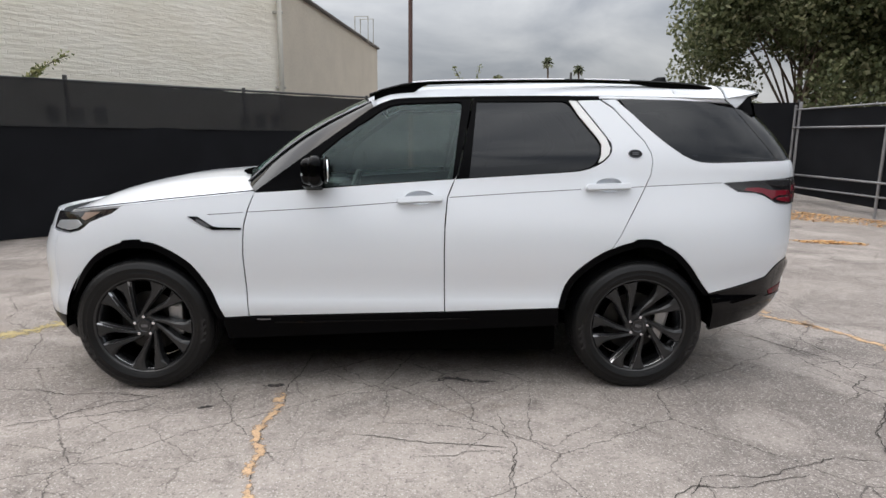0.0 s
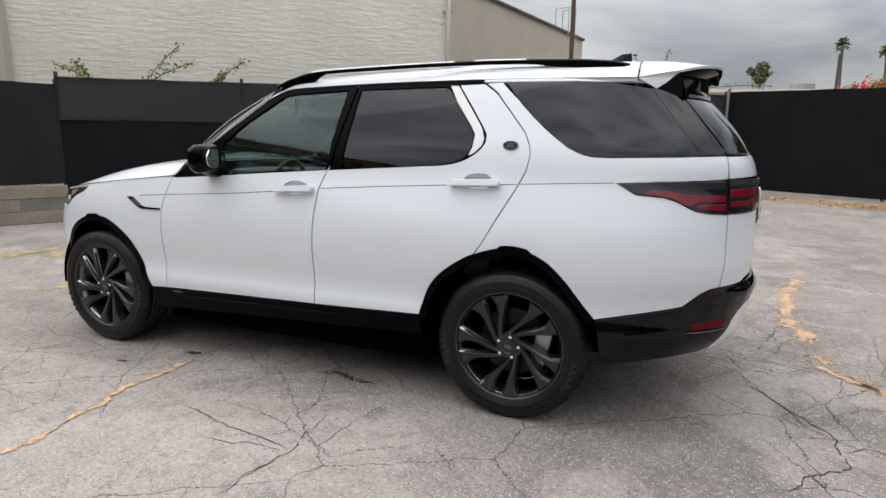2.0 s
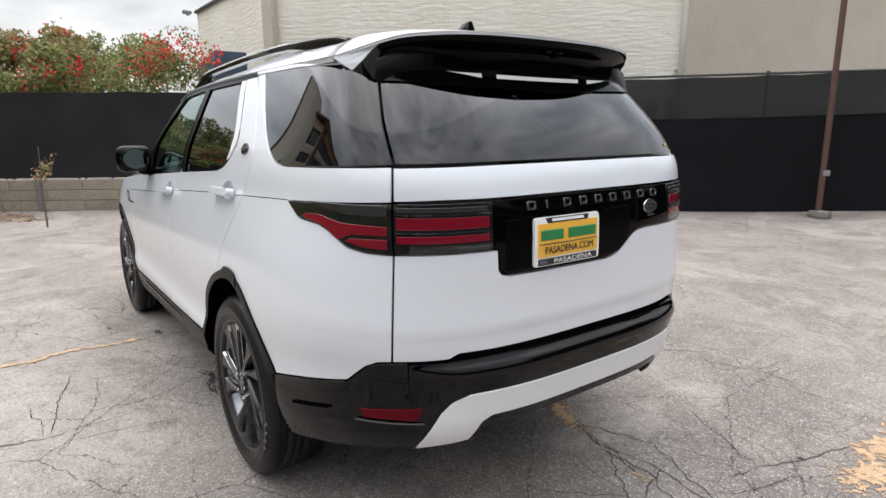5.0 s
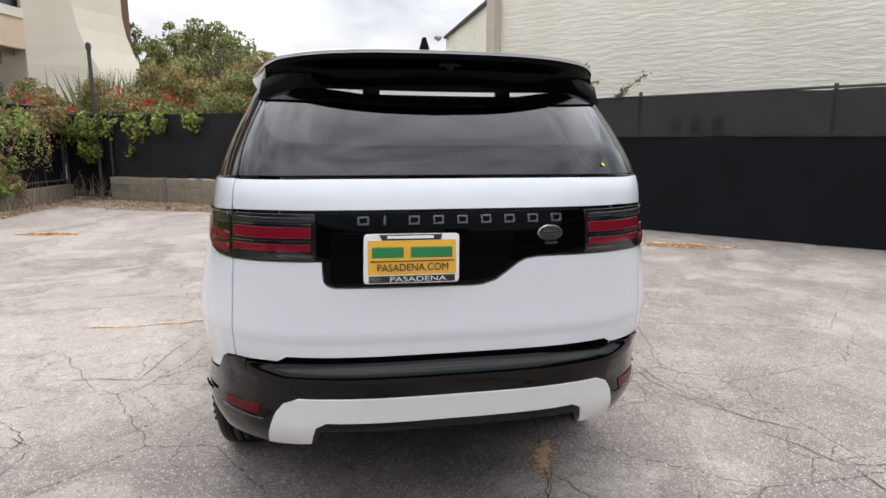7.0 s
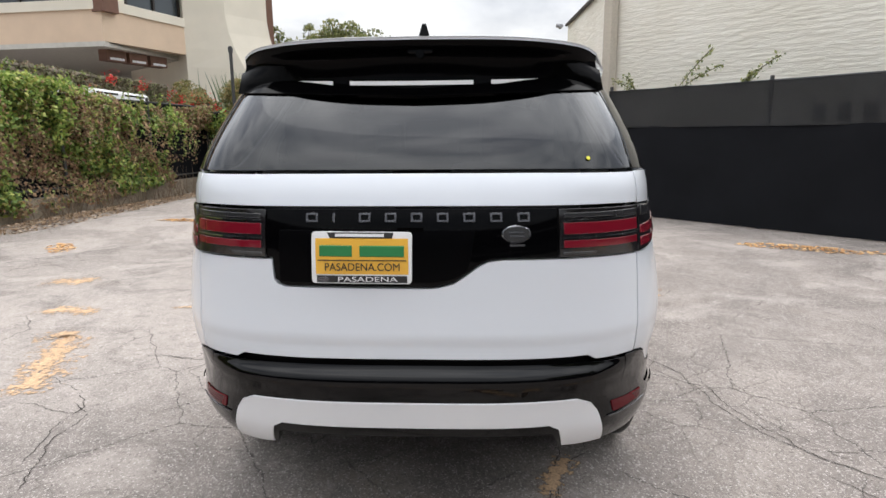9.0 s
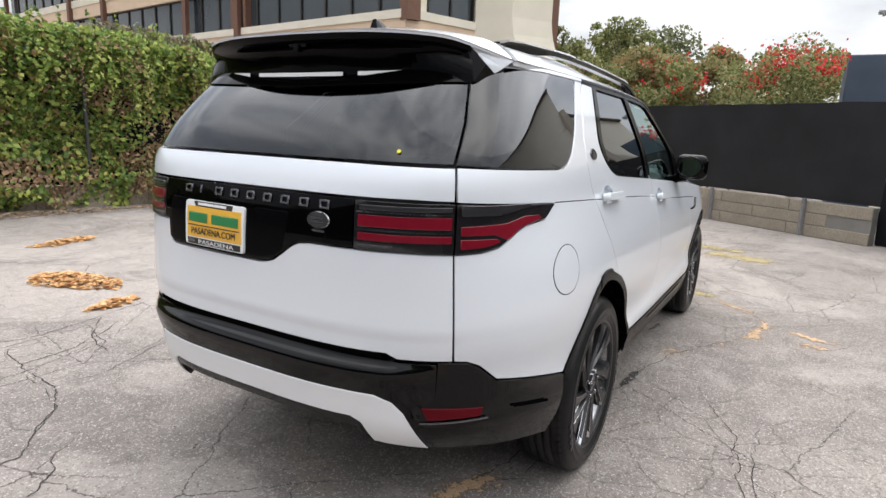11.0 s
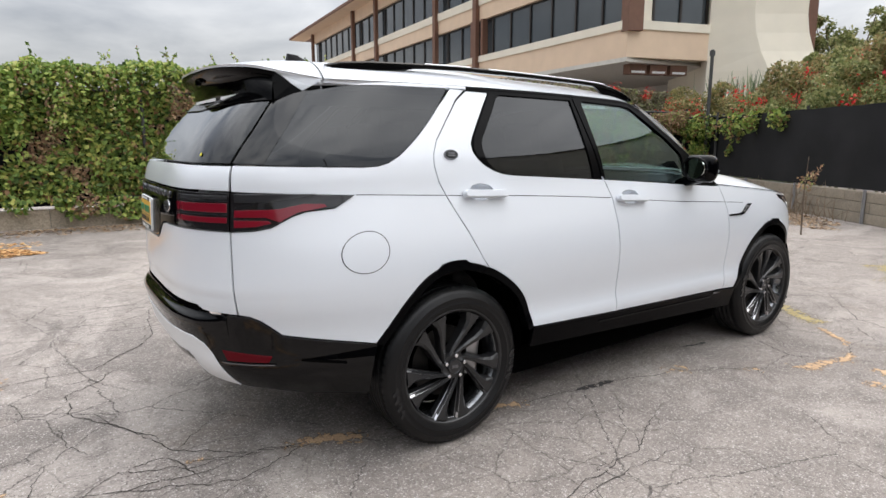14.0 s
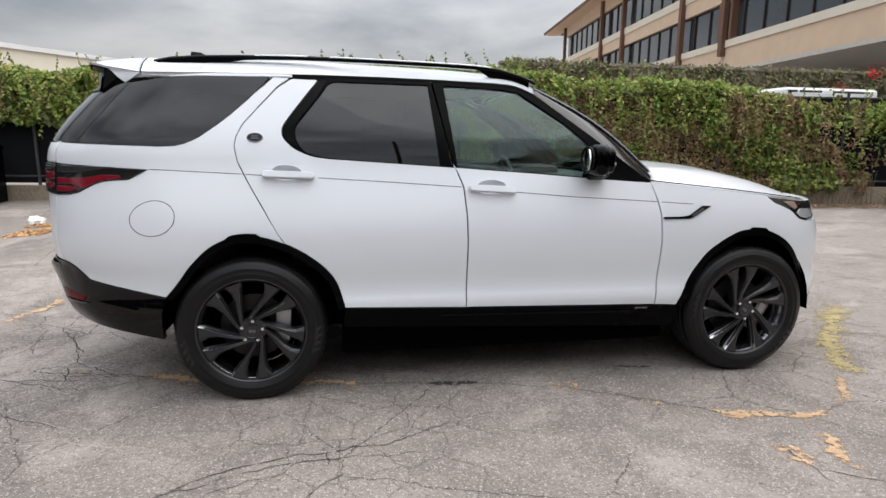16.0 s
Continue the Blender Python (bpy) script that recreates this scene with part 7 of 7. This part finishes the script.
for i in range(3):
    prism("sign_box", [tp(.5 + i * .95, -.9), tp(1.3 + i * .95, -.9), tp(1.3 + i * .95, -.5), tp(.5 + i * .95, -.5)], 4.12, 4.5, BROWN, office, "brown light box under the slab")
    prism("light_panel", [tp(.6 + i * .95, -.5), tp(1.2 + i * .95, -.5), tp(1.2 + i * .95, -.48), tp(.6 + i * .95, -.48)], 4.16, 4.24, PWHITE, office)
# stair tower, flared at the foot
vs, fs = [], []
A, B = Vector((-19.4, -10.9)), Vector((-22.0, -8.47))
dirn = (B - A).normalized()
face = Vector((dirn.y, -dirn.x)) if dirn.y > 0 else Vector((-dirn.y, dirn.x))
M = A.lerp(B, .42) + face * .42
for z, g in ((0, 2.2), (3.0, 1.85), (4.2, 1.25), (4.9, .62), (5.6, .2), (6.3, .0), (13.5, .0)):
    for p in (A, M + dirn * g * .45 + face * g * .25, B + dirn * g * .45 + face * g * .25, Vector((-26.5, -12.5)) + dirn * g * .6, Vector((-23.5, -15.5))):
        vs.append((p.x, p.y, z))
for k in range(6):
    for i in range(5):
        fs.append((5 * k + i, 5 * k + (i + 1) % 5, 5 * k + 5 + (i + 1) % 5, 5 * k + 5 + i))
fs += [(30, 31, 32, 33, 34)]
mesh_part("stair_tower", vs, fs, CREAM, office, "cream stair tower with a flared foot")
prism("tower_return", [(-22.15, -8.65), (-22.5, -8.35), (-26, -11), (-25, -12)], 3.0, 13.5, BROWN, office, "brown recessed return wall")
prism("parking_wall", [op(.5, -8.8), op(OL, -8.8), op(OL, -9), op(.5, -9)], 0, 4.6, SOFFIT, office)
for s in (15, 22):
    facade_box("pillar", s, s + .5, -3.0, -2.5, 0, 4.6, CREAM)

# roof of a white van parked beyond the ivy
van = tagged(empty("parked_van"), "white van parked beyond the ivy, only its roof showing", "van")
part("van_body", box_bm((2.6, 1.6, .75), (-10.2, -9.05, 2.22), .13, rot=(0, 0, 4), seg=3), PWHITE, van)
part("van_lower", box_bm((4.5, 1.75, 1.45), (-9.6, -9.05, 1.08), .1, rot=(0, 0, 4)), PWHITE, van)
for wx, wl in ((-10.75, 1.05), (-9.60, .62), (-9.12, .26)):
    part("van_window", box_bm((wl, .02, .24), (wx, -8.26 + (wx + 10.2) * .07, 2.41), .01, rot=(0, 0, 4)), PANE, van)
for dx in (-1.5, 1.5):
    for dy in (-.8, .8):
        part("van_wheel", cyl_bm(.33, .2, (-9.6 + dx, -9.05 + dy, .33), "y", 20), RUBBER, van)


# ---- planting ----


def cloud(blobs, n, seed, gap=-.28, grain=1.3):
    """Points through overlapping round masses, denser near their skins."""
    rng = np.random.default_rng(seed)
    w = np.array([b[3] ** 2 for b in blobs], float)
    pick = rng.choice(len(blobs), n, p=w / w.sum())
    d = rng.normal(size=(n, 3))
    d /= np.linalg.norm(d, axis=1)[:, None]
    r = rng.random(n) ** .42
    c = np.array([b[:3] for b in blobs])[pick]
    rad = np.array([b[3] for b in blobs])[pick]
    p = c + d * (r * rad)[:, None]
    keep = np.array([noise.noise(Vector(q) * grain + Vector((seed, 0, 0))) > gap for q in p])
    return p[keep]


def tree(name, base, height, trunk_r, blobs, n, leaf, mat, label, seed, category="tree", gap=-.28, grain=1.3):
    t = tagged(empty(name), label, category)
    rnd = random.Random(seed)
    b = Vector(base)
    top = b + Vector((rnd.uniform(-.4, .4), rnd.uniform(-.4, .4), height * .62))
    pts = [b.lerp(top, k / 6) + Vector((rnd.uniform(-.08, .08), rnd.uniform(-.08, .08), 0)) for k in range(7)]
    vs, fs = tube(pts, [trunk_r * (1.25 - .12 * k) for k in range(7)], 10)
    for bl in blobs:
        q = Vector(bl[:3])
        f = pts[rnd.randint(2, 5)]
        mid = f.lerp(q, .5) + Vector((0, 0, .2))
        v2, f2 = tube([f, mid, q], [trunk_r * .45, trunk_r * .28, trunk_r * .1], 6)
        fs += [tuple(k + len(vs) for k in face) for face in f2]
        vs += v2
    mesh_part("trunk", vs, fs, BARK, t, smooth=True)
    leaf_mesh("crown", cloud(blobs, n, seed, gap, grain), leaf, mat, "", "", seed=seed, parent=t)
    return t


def blobs_in(c, r, n, rr, seed, squash=1.0):
    rnd = random.Random(seed)
    out = []
    for _ in range(n):
        a, h = rnd.uniform(0, 2 * math.pi), rnd.uniform(-1, 1)
        k = rnd.random() ** .5
        out.append((c[0] + r * k * math.cos(a), c[1] + r * k * math.sin(a), c[2] + r * h * squash * math.sqrt(max(0.05, 1 - k * k)), rr * rnd.uniform(.6, 1.2)))
    return out


tree("tree", (12.3, 15.0, 0), 9, .10, blobs_in((11.5, 14.0, 5.4), 3.3, 46, 1.3, 1, 1.05), 72000, .15, TREE_L, "large grey-green broadleaf tree behind the fence", 11)
tree("tree", (15.9, 12.0, 0), 10, .10, blobs_in((15.0, 11.8, 5.4), 3.4, 40, 1.45, 2, 1.1), 52000, .17, TREE_L, "dark dense tree behind the fence", 12)
tree("tree", (-24.0, -5.3, 0), 6.6, .16, blobs_in((-24.0, -5.3, 5.0), 1.35, 24, .48, 3, 1.2), 15000, .13, BUSH_L, "small leafy tree behind the flowering hedge", 13, gap=-.02, grain=2.1)
tree("tree", (-25.5, -8.6, 0), 6.6, .16, blobs_in((-25.3, -8.3, 5.3), 1.6, 26, .50, 4, 1.1), 16000, .14, BUSH_L, "small leafy tree behind the flowering hedge", 14, gap=-.02, grain=2.1)
tree("tree", (-19.0, .5, 0), 5.0, .14, blobs_in((-18.8, .3, 3.0), 1.3, 12, .6, 5, .6), 6000, .13, BUSH_L, "small leafy tree behind the fence", 15)
tree("tree", (-15.5, 1.6, 0), 4.4, .10, blobs_in((-15.5, 1.4, 3.2), 1.2, 10, .6, 6, .8), 6000, .11, BUSH_L, "shrubby tree beside the brick building", 16)


def shrub(name, line, low, high, spread, n, leaf, mat, label, seed, flowers=0, category="shrub"):
    """A hedge of overlapping masses along a plan line, with flower clusters."""
    rnd = random.Random(seed)
    bl = []
    for a, b in zip(line, line[1:]):
        k = max(2, int((Vector(b) - Vector(a)).length / .45))
        for i in range(k):
            p = Vector(a).lerp(Vector(b), (i + rnd.random()) / k)
            h = low + (high - low) * rnd.random()
            bl.append((p.x + rnd.uniform(-spread, spread), p.y + rnd.uniform(-spread, spread), h, rnd.uniform(.35, .7)))
    s = tagged(empty(name), label, category)
    pts = cloud(bl, n, seed, -.08, 2.0)
    leaf_mesh("foliage", pts, leaf, mat, "", "", seed=seed, parent=s)
    vs, fs = [], []
    for x, y, z, r in bl[::3]:
        v2, f2 = tube([(x, y, 0), (x + .1, y, z * .6), (x, y, z)], [.04, .03, .012], 5)
        fs += [tuple(k + len(vs) for k in f) for f in f2]
        vs += v2
    tagged(mesh_part("stem", vs, fs, TWIG, s), kind="stuff")
    if flowers:
        rng = np.random.default_rng(seed + 5)
        fl = []
        for _ in range(flowers):
            x, y, z, r = bl[rng.integers(len(bl))]
            d = rng.normal(size=3)
            d /= np.linalg.norm(d)
            d[2] = abs(d[2]) * .5
            c = np.array([x, y, z]) + d * r * .98
            fl += list(c + rng.normal(size=(46, 3)) * .13)
        tagged(leaf_mesh("blossom", np.array(fl), .075, FLOWER, "clusters of red bougainvillea bracts", "", seed=seed, parent=s), kind="stuff")
    return s


OLIVE_L = leaf_material("olive_brown_leaves", [(0.0, (0.11, 0.12, 0.05)), (0.45, (0.27, 0.26, 0.10)), (0.8, (0.40, 0.34, 0.16)), (1.0, (0.36, 0.22, 0.12))], trans=0.4)
shrub("bougainvillea", [(-13.4, -5.6), (-11.6, -2.7), (-10.4, -.6)], 2.0, 2.75, .35, 22000, .085, BUSH_L, "bougainvillea hedge with red flowers spilling over the fence", 31, flowers=17)
shrub("bougainvillea", [(-16.5, -5.5), (-14.4, -2.5), (-12.5, .2)], 2.2, 3.5, .7, 24000, .10, OLIVE_L, "tall bougainvillea with red flowers", 32, flowers=20)
shrub("bougainvillea", [(-14.6, -6.0), (-12.9, -3.0), (-11.3, -.3)], 2.3, 3.35, .5, 26000, .095, OLIVE_L, "tall straggling bougainvillea with red flowers behind the fence", 39, flowers=22)
shrub("bougainvillea", [(-10.2, .3), (-9.3, 1.7)], 2.0, 2.9, .25, 5000, .07, BUSH_L, "bougainvillea bush with red flowers behind the fence", 33, flowers=14)
shrub("shrub", [(-19.5, -7.0), (-17, -4.5)], 2.0, 4.2, .6, 16000, .11, BUSH_L, "overgrown green shrub below the tower", 34)
shrub("shrub", [(-18.2, -6.9), (-16.4, -5.2), (-15.4, -4.0)], 2.4, 3.75, .5, 26000, .12, GRASSY, "tan plumed ornamental grass", 35)
shrub("bougainvillea", [(-15.6, -9.4), (-14.2, -8.4), (-13.3, -7.3), (-13.0, -6.0)], 1.9, 2.72, .40, 26000, .085, OLIVE_L, "bougainvillea over the corner of the fence", 36, flowers=20)
# a low wall overgrown with dull vines between the van and the offices
VINE_DULL = leaf_material("dull_vine_leaves", [(0.0, (0.10, 0.095, 0.06)), (0.4, (0.22, 0.20, 0.12)), (0.7, (0.30, 0.22, 0.15)), (0.85, (0.20, 0.25, 0.09)), (1.0, (0.32, 0.36, 0.13))])
vine_wall = tagged(empty("vine_wall"), "low grey wall overgrown with dull brown-green vines", "wall")
part("wall", box_bm((14.6, .22, 3.24), (-10.3, -10.98, 1.62), .02), BLOCK, vine_wall)
part("coping", box_bm((14.6, .30, .07), (-10.3, -10.98, 3.27), .012), BLOCK, vine_wall, "pale grey coping")
vp = ivy_on((-17.5, -10.88), (-3.1, -10.88), 26000, 71, lambda s: 3.33 + .10 * noise.noise(Vector((s * 1.6, 2, 9))), lambda s: 1.7, .34, VINE_DULL, .09, "")
leaf_mesh("foliage", vp, .09, VINE_DULL, "", "", seed=71, flat=(0, .7, .4), parent=vine_wall)
vb = np.random.default_rng(72)
blooms = [np.array(c) + vb.normal(size=(60, 3)) * .11 for c in ((-13.4, -10.45, 3.22), (-15.2, -10.5, 3.15), (-12.4, -10.5, 2.75))]
tagged(leaf_mesh("blossom", np.concatenate(blooms), .07, FLOWER, "clusters of red bracts", "", seed=72, parent=vine_wall), kind="stuff")


def spear_plant(name, centre, n, low, high, label, seed):
    """A clump of stiff upright blades fanning out from one foot."""
    rnd = random.Random(seed)
    vs, fs = [], []
    for _ in range(n):
        x, y = centre[0] + rnd.gauss(0, .55), centre[1] + rnd.gauss(0, .55)
        h, lx, ly = rnd.uniform(low, high), rnd.gauss(0, .38), rnd.gauss(0, .38)
        turn, w = rnd.uniform(0, math.pi), rnd.uniform(.03, .055)
        ux, uy = w * math.cos(turn), w * math.sin(turn)
        b0 = len(vs)
        for f, k in ((0, .7), (.45, 1.0), (.8, .7), (1.0, .05)):
            cx, cy, cz = x + lx * f * f, y + ly * f * f, h * f
            vs += [(cx - ux * k, cy - uy * k, cz), (cx + ux * k, cy + uy * k, cz)]
        fs += [(b0 + 2 * i, b0 + 2 * i + 1, b0 + 2 * i + 3, b0 + 2 * i + 2) for i in range(3)]
    plant = tagged(empty(name), label, "shrub")
    tagged(mesh_part("spear_foliage", vs, fs, SPEAR, plant), kind="stuff")


SPEAR = leaf_material("spear_leaves", [(0.0, (0.10, 0.14, 0.08)), (0.6, (0.20, 0.25, 0.13)), (1.0, (0.33, 0.36, 0.20))])
spear_plant("spear_plant", (-16.4, -7.35), 480, 1.9, 3.75, "spiky grey-green plant below the stair tower", 81)
spear_plant("spear_plant", (-17.5, -7.0), 380, 1.8, 3.7, "spiky grey-green plant below the stair tower", 82)
shrub("bougainvillea", [(5.6, 14.0), (7.0, 13.6)], 1.9, 2.7, .25, 4000, .08, BUSH_L, "bougainvillea with red flowers above the fence", 38, flowers=16)
leaf_mesh("corner_vine", cloud([(-12.2, -5.8, 1.75, .34), (-11.9, -5.25, 1.85, .38), (-11.4, -4.5, 1.95, .30), (-10.9, -3.7, 2.0, .26), (-12.5, -6.5, 1.9, .42), (-12.8, -7.1, 1.75, .42), (-12.5, -6.6, 1.25, .32), (-12.1, -5.6, 1.35, .25)], 4600, 41), .10, IVY, "broad-leaved vine hanging over the mesh fence corner", "vine", seed=41)
vinel = cloud([(8.2, -9.2, 2.35, .5), (7.3, -9.2, 2.25, .5), (9.3, -9.3, 2.35, .5), (6.6, -9.1, 2.0, .45), (8.9, -9.2, 2.0, .3)], 5200, 43)
leaf_mesh("hanging_vine", vinel, .09, BUSH_L, "yellow-green vine hanging over the fence top", "vine", seed=43)


def dry_brush(name, line, n, spread, tall, label, seed):
    """Bare dead stems leaning out of the ground along a plan line."""
    rnd = random.Random(seed)
    vs, fs = [], []
    for _ in range(n):
        k = rnd.randrange(len(line) - 1)
        p = Vector(line[k]).lerp(Vector(line[k + 1]), rnd.random())
        x, y, h = p.x + rnd.uniform(-spread, spread), p.y + rnd.uniform(-spread, spread), tall * rnd.uniform(.3, 1.0)
        dx, dy = rnd.gauss(0, .22), rnd.gauss(0, .22)
        v2, f2 = tube([(x, y, .0), (x + dx * .4, y + dy * .4, h * .55), (x + dx, y + dy, h)], [.007, .005, .002], 4)
        fs += [tuple(j + len(vs) for j in f) for f in f2]
        vs += v2
    return tagged(mesh_part(name, vs, fs, DEADWOOD, None), label, "brush", kind="stuff")


DEADWOOD = material("dead_grey_brown_stems", (0.23, 0.17, 0.115), rough=0.9, vary=0.35, vary_scale=8)
dry_brush("dry_brush", [(-12.6, -7.0), (-12.0, -6.1), (-10.6, -4.0), (-9.2, -1.7)], 150, .28, .75, "dead brown stems and twigs along the block wall", 91)
dry_brush("dry_brush", [(-12.7, -7.05), (-9.5, -7.25), (-6.0, -7.6)], 130, .20, .85, "dead vine stems standing before the ivy fence", 92)


def arching_shoots(name, base, tips, label, seed):
    """Long thin shoots with leaves along them."""
    s = tagged(empty(name), label, "vine")
    rng = np.random.default_rng(seed)
    vs, fs, lv = [], [], []
    for tip in tips:
        a, b = Vector(base), Vector(tip)
        mid = a.lerp(b, .5) + Vector((0, 0, .25 * (b - a).length * rng.uniform(.1, .6)))
        pts = [a * (1 - t) ** 2 + mid * 2 * t * (1 - t) + b * t * t for t in np.linspace(0, 1, 10)]
        v2, f2 = tube(pts, .008, 5)
        fs += [tuple(k + len(vs) for k in f) for f in f2]
        vs += v2
        for t in np.linspace(.12, 1, 34):
            p = a * (1 - t) ** 2 + mid * 2 * t * (1 - t) + b * t * t
            lv += list(np.array(p) + rng.normal(size=(2, 3)) * .035)
    tagged(mesh_part("stem", vs, fs, TWIG, s), kind="stuff")
    leaf_mesh("foliage", np.array(lv), .06, BUSH_L, "", "", seed=seed, parent=s)
    return s


arching_shoots("climber", (1.4, 11.4, 2.3), [(.9, 11.0, 3.25), (1.6, 11.6, 3.4), (2.7, 12.0, 2.95), (.2, 10.3, 2.65), (2.0, 11.9, 2.6), (3.9, 12.3, 2.6)], "climbing plant with long arching shoots over the fence", 71)
arching_shoots("climber", (-5.52, 4.44, 2.15), [(-5.05, 4.86, 2.64), (-5.30, 4.62, 2.45)], "thin leafy climber above the fence", 72)
arching_shoots("climber", (-6.25, 3.70, 2.15), [(-5.80, 4.14, 2.86), (-5.66, 4.27, 2.58)], "thin leafy climber above the fence", 73)
arching_shoots("climber", (-6.70, 3.25, 2.15), [(-7.12, 2.87, 2.46), (-6.92, 3.05, 2.52)], "thin leafy climber above the fence", 74)
sap = tagged(empty("sapling"), "thin dry sapling growing by the block wall", "sapling")
vs, fs = tube([(-7.05, -1.3, 0), (-7.0, -1.3, .6), (-7.0, -1.28, 1.25)], [.014, .011, .006], 6)
mesh_part("stem", vs, fs, BARK, sap)
leaf_mesh("foliage", cloud([(-7.0, -1.28, 1.1, .22), (-7.0, -1.28, .85, .16)], 260, 77), .05, IVY_BROWN, "", "", seed=77, parent=sap)
cpost = tagged(part("corner_post", joined(cyl_bm(.045, 3.95, (-12.46, -6.41, 1.97), "z", 12), box_bm((.12, .1, .14), (-12.46, -6.41, 3.85), .01)), DARKPOST, None), "tall dark steel post at the fence corner", "post")

# fronds paler than near leaves: the haze of distance is in their colour
PALM_L = leaf_material("hazy_palm_leaves", [(0.0, (0.10, 0.12, 0.07)), (0.6, (0.19, 0.21, 0.14)), (1.0, (0.28, 0.29, 0.21))])
# ---- distance: palms, low roofs, far trees ----
for x, y, h in ((23.5, 112, 16.0), (30.5, 116, 15.2)):
    pt = tagged(empty("palm_tree"), "tall fan palm far away against the sky", "palm", "pair of fan palms")
    vs, fs = tube([(x, y, 0), (x + .3, y, h * .5), (x, y, h)], [.32, .24, .20], 8)
    mesh_part("trunk", vs, fs, BARK, pt, smooth=True)
    vs, fs = [], []
    rnd = random.Random(int(x))
    for k in range(46):
        az, el = rnd.uniform(0, 2 * math.pi), rnd.uniform(-.9, 1.3)
        ln = rnd.uniform(1.0, 1.5)
        dv = Vector((math.cos(az) * math.cos(el), math.sin(az) * math.cos(el), math.sin(el)))
        sd = dv.cross(Vector((0, 0, 1))).normalized() * .38
        c = Vector((x, y, h))
        b = len(vs)
        vs += [c, c + dv * ln * .7 + sd, c + dv * ln + Vector((0, 0, -.25)), c + dv * ln * .7 - sd]
        fs.append((b, b + 1, b + 2, b + 3))
    mesh_part("crown", vs, fs, PALM_L, pt)
far_low = tagged(empty("low_building"), "low beige flat-roofed building beyond the fence", "building")
wall_slab("wall", (-2.5, 25.0), (22, 31.0), 0, 3.35, 6, STUCCO, far_low)
wall_slab("parapet", (-2.5, 24.9), (22, 30.9), 3.35, 3.5, 6.2, CREAM, far_low)
part("roof_aerial", cyl_bm(.07, 1.9, (8.4, 30.0, 4.3), "z", 8), DARKPOST, far_low)
part("roof_vent", cyl_bm(.55, .4, (7.0, 30.0, 3.7), "z", 16), GALV, far_low)
east_b = tagged(empty("low_building"), "cream flat-roofed building behind the yard", "building")
wall_slab("wall", (24.0, -24.0), (11.5, -16.5), 0, 4.0, 8, CREAM, east_b)
wall_slab("parapet", (24.05, -23.9), (11.45, -16.4), 4.0, 4.15, 8.2, PWHITE, east_b)
for i, (x, y, r) in enumerate(((40, 75, 5), (52, 70, 6), (18, 66, 4), (66, 60, 7), (-60, -10, 8), (-55, 25, 7), (60, -50, 7), (75, 10, 8))):
    tree("tree", (x, y, 0), r * 1.5, .3, blobs_in((x, y, r * .8), r * .7, 12, r * .34, 80 + i), 9000, r * .055, TREE_L, "distant dark green tree", 80 + i)
tree("tree", (7.7, 60.0, 0), 8.0, .12, blobs_in((7.7, 60.0, 7.2), .9, 9, .55, 97), 2500, .22, TREE_L, "distant dark green tree", 97)
bin_ob = tagged(part("dumpster", joined(box_bm((1.3, .9, 1.05), (8.2, -8.5, .60), .04), box_bm((1.34, .94, .08), (8.2, -8.5, 1.14), .03), box_bm((.9, .7, .1), (8.2, -8.5, .06), .02)), SATIN, None), "dark grey waste container standing by the fence", "container")
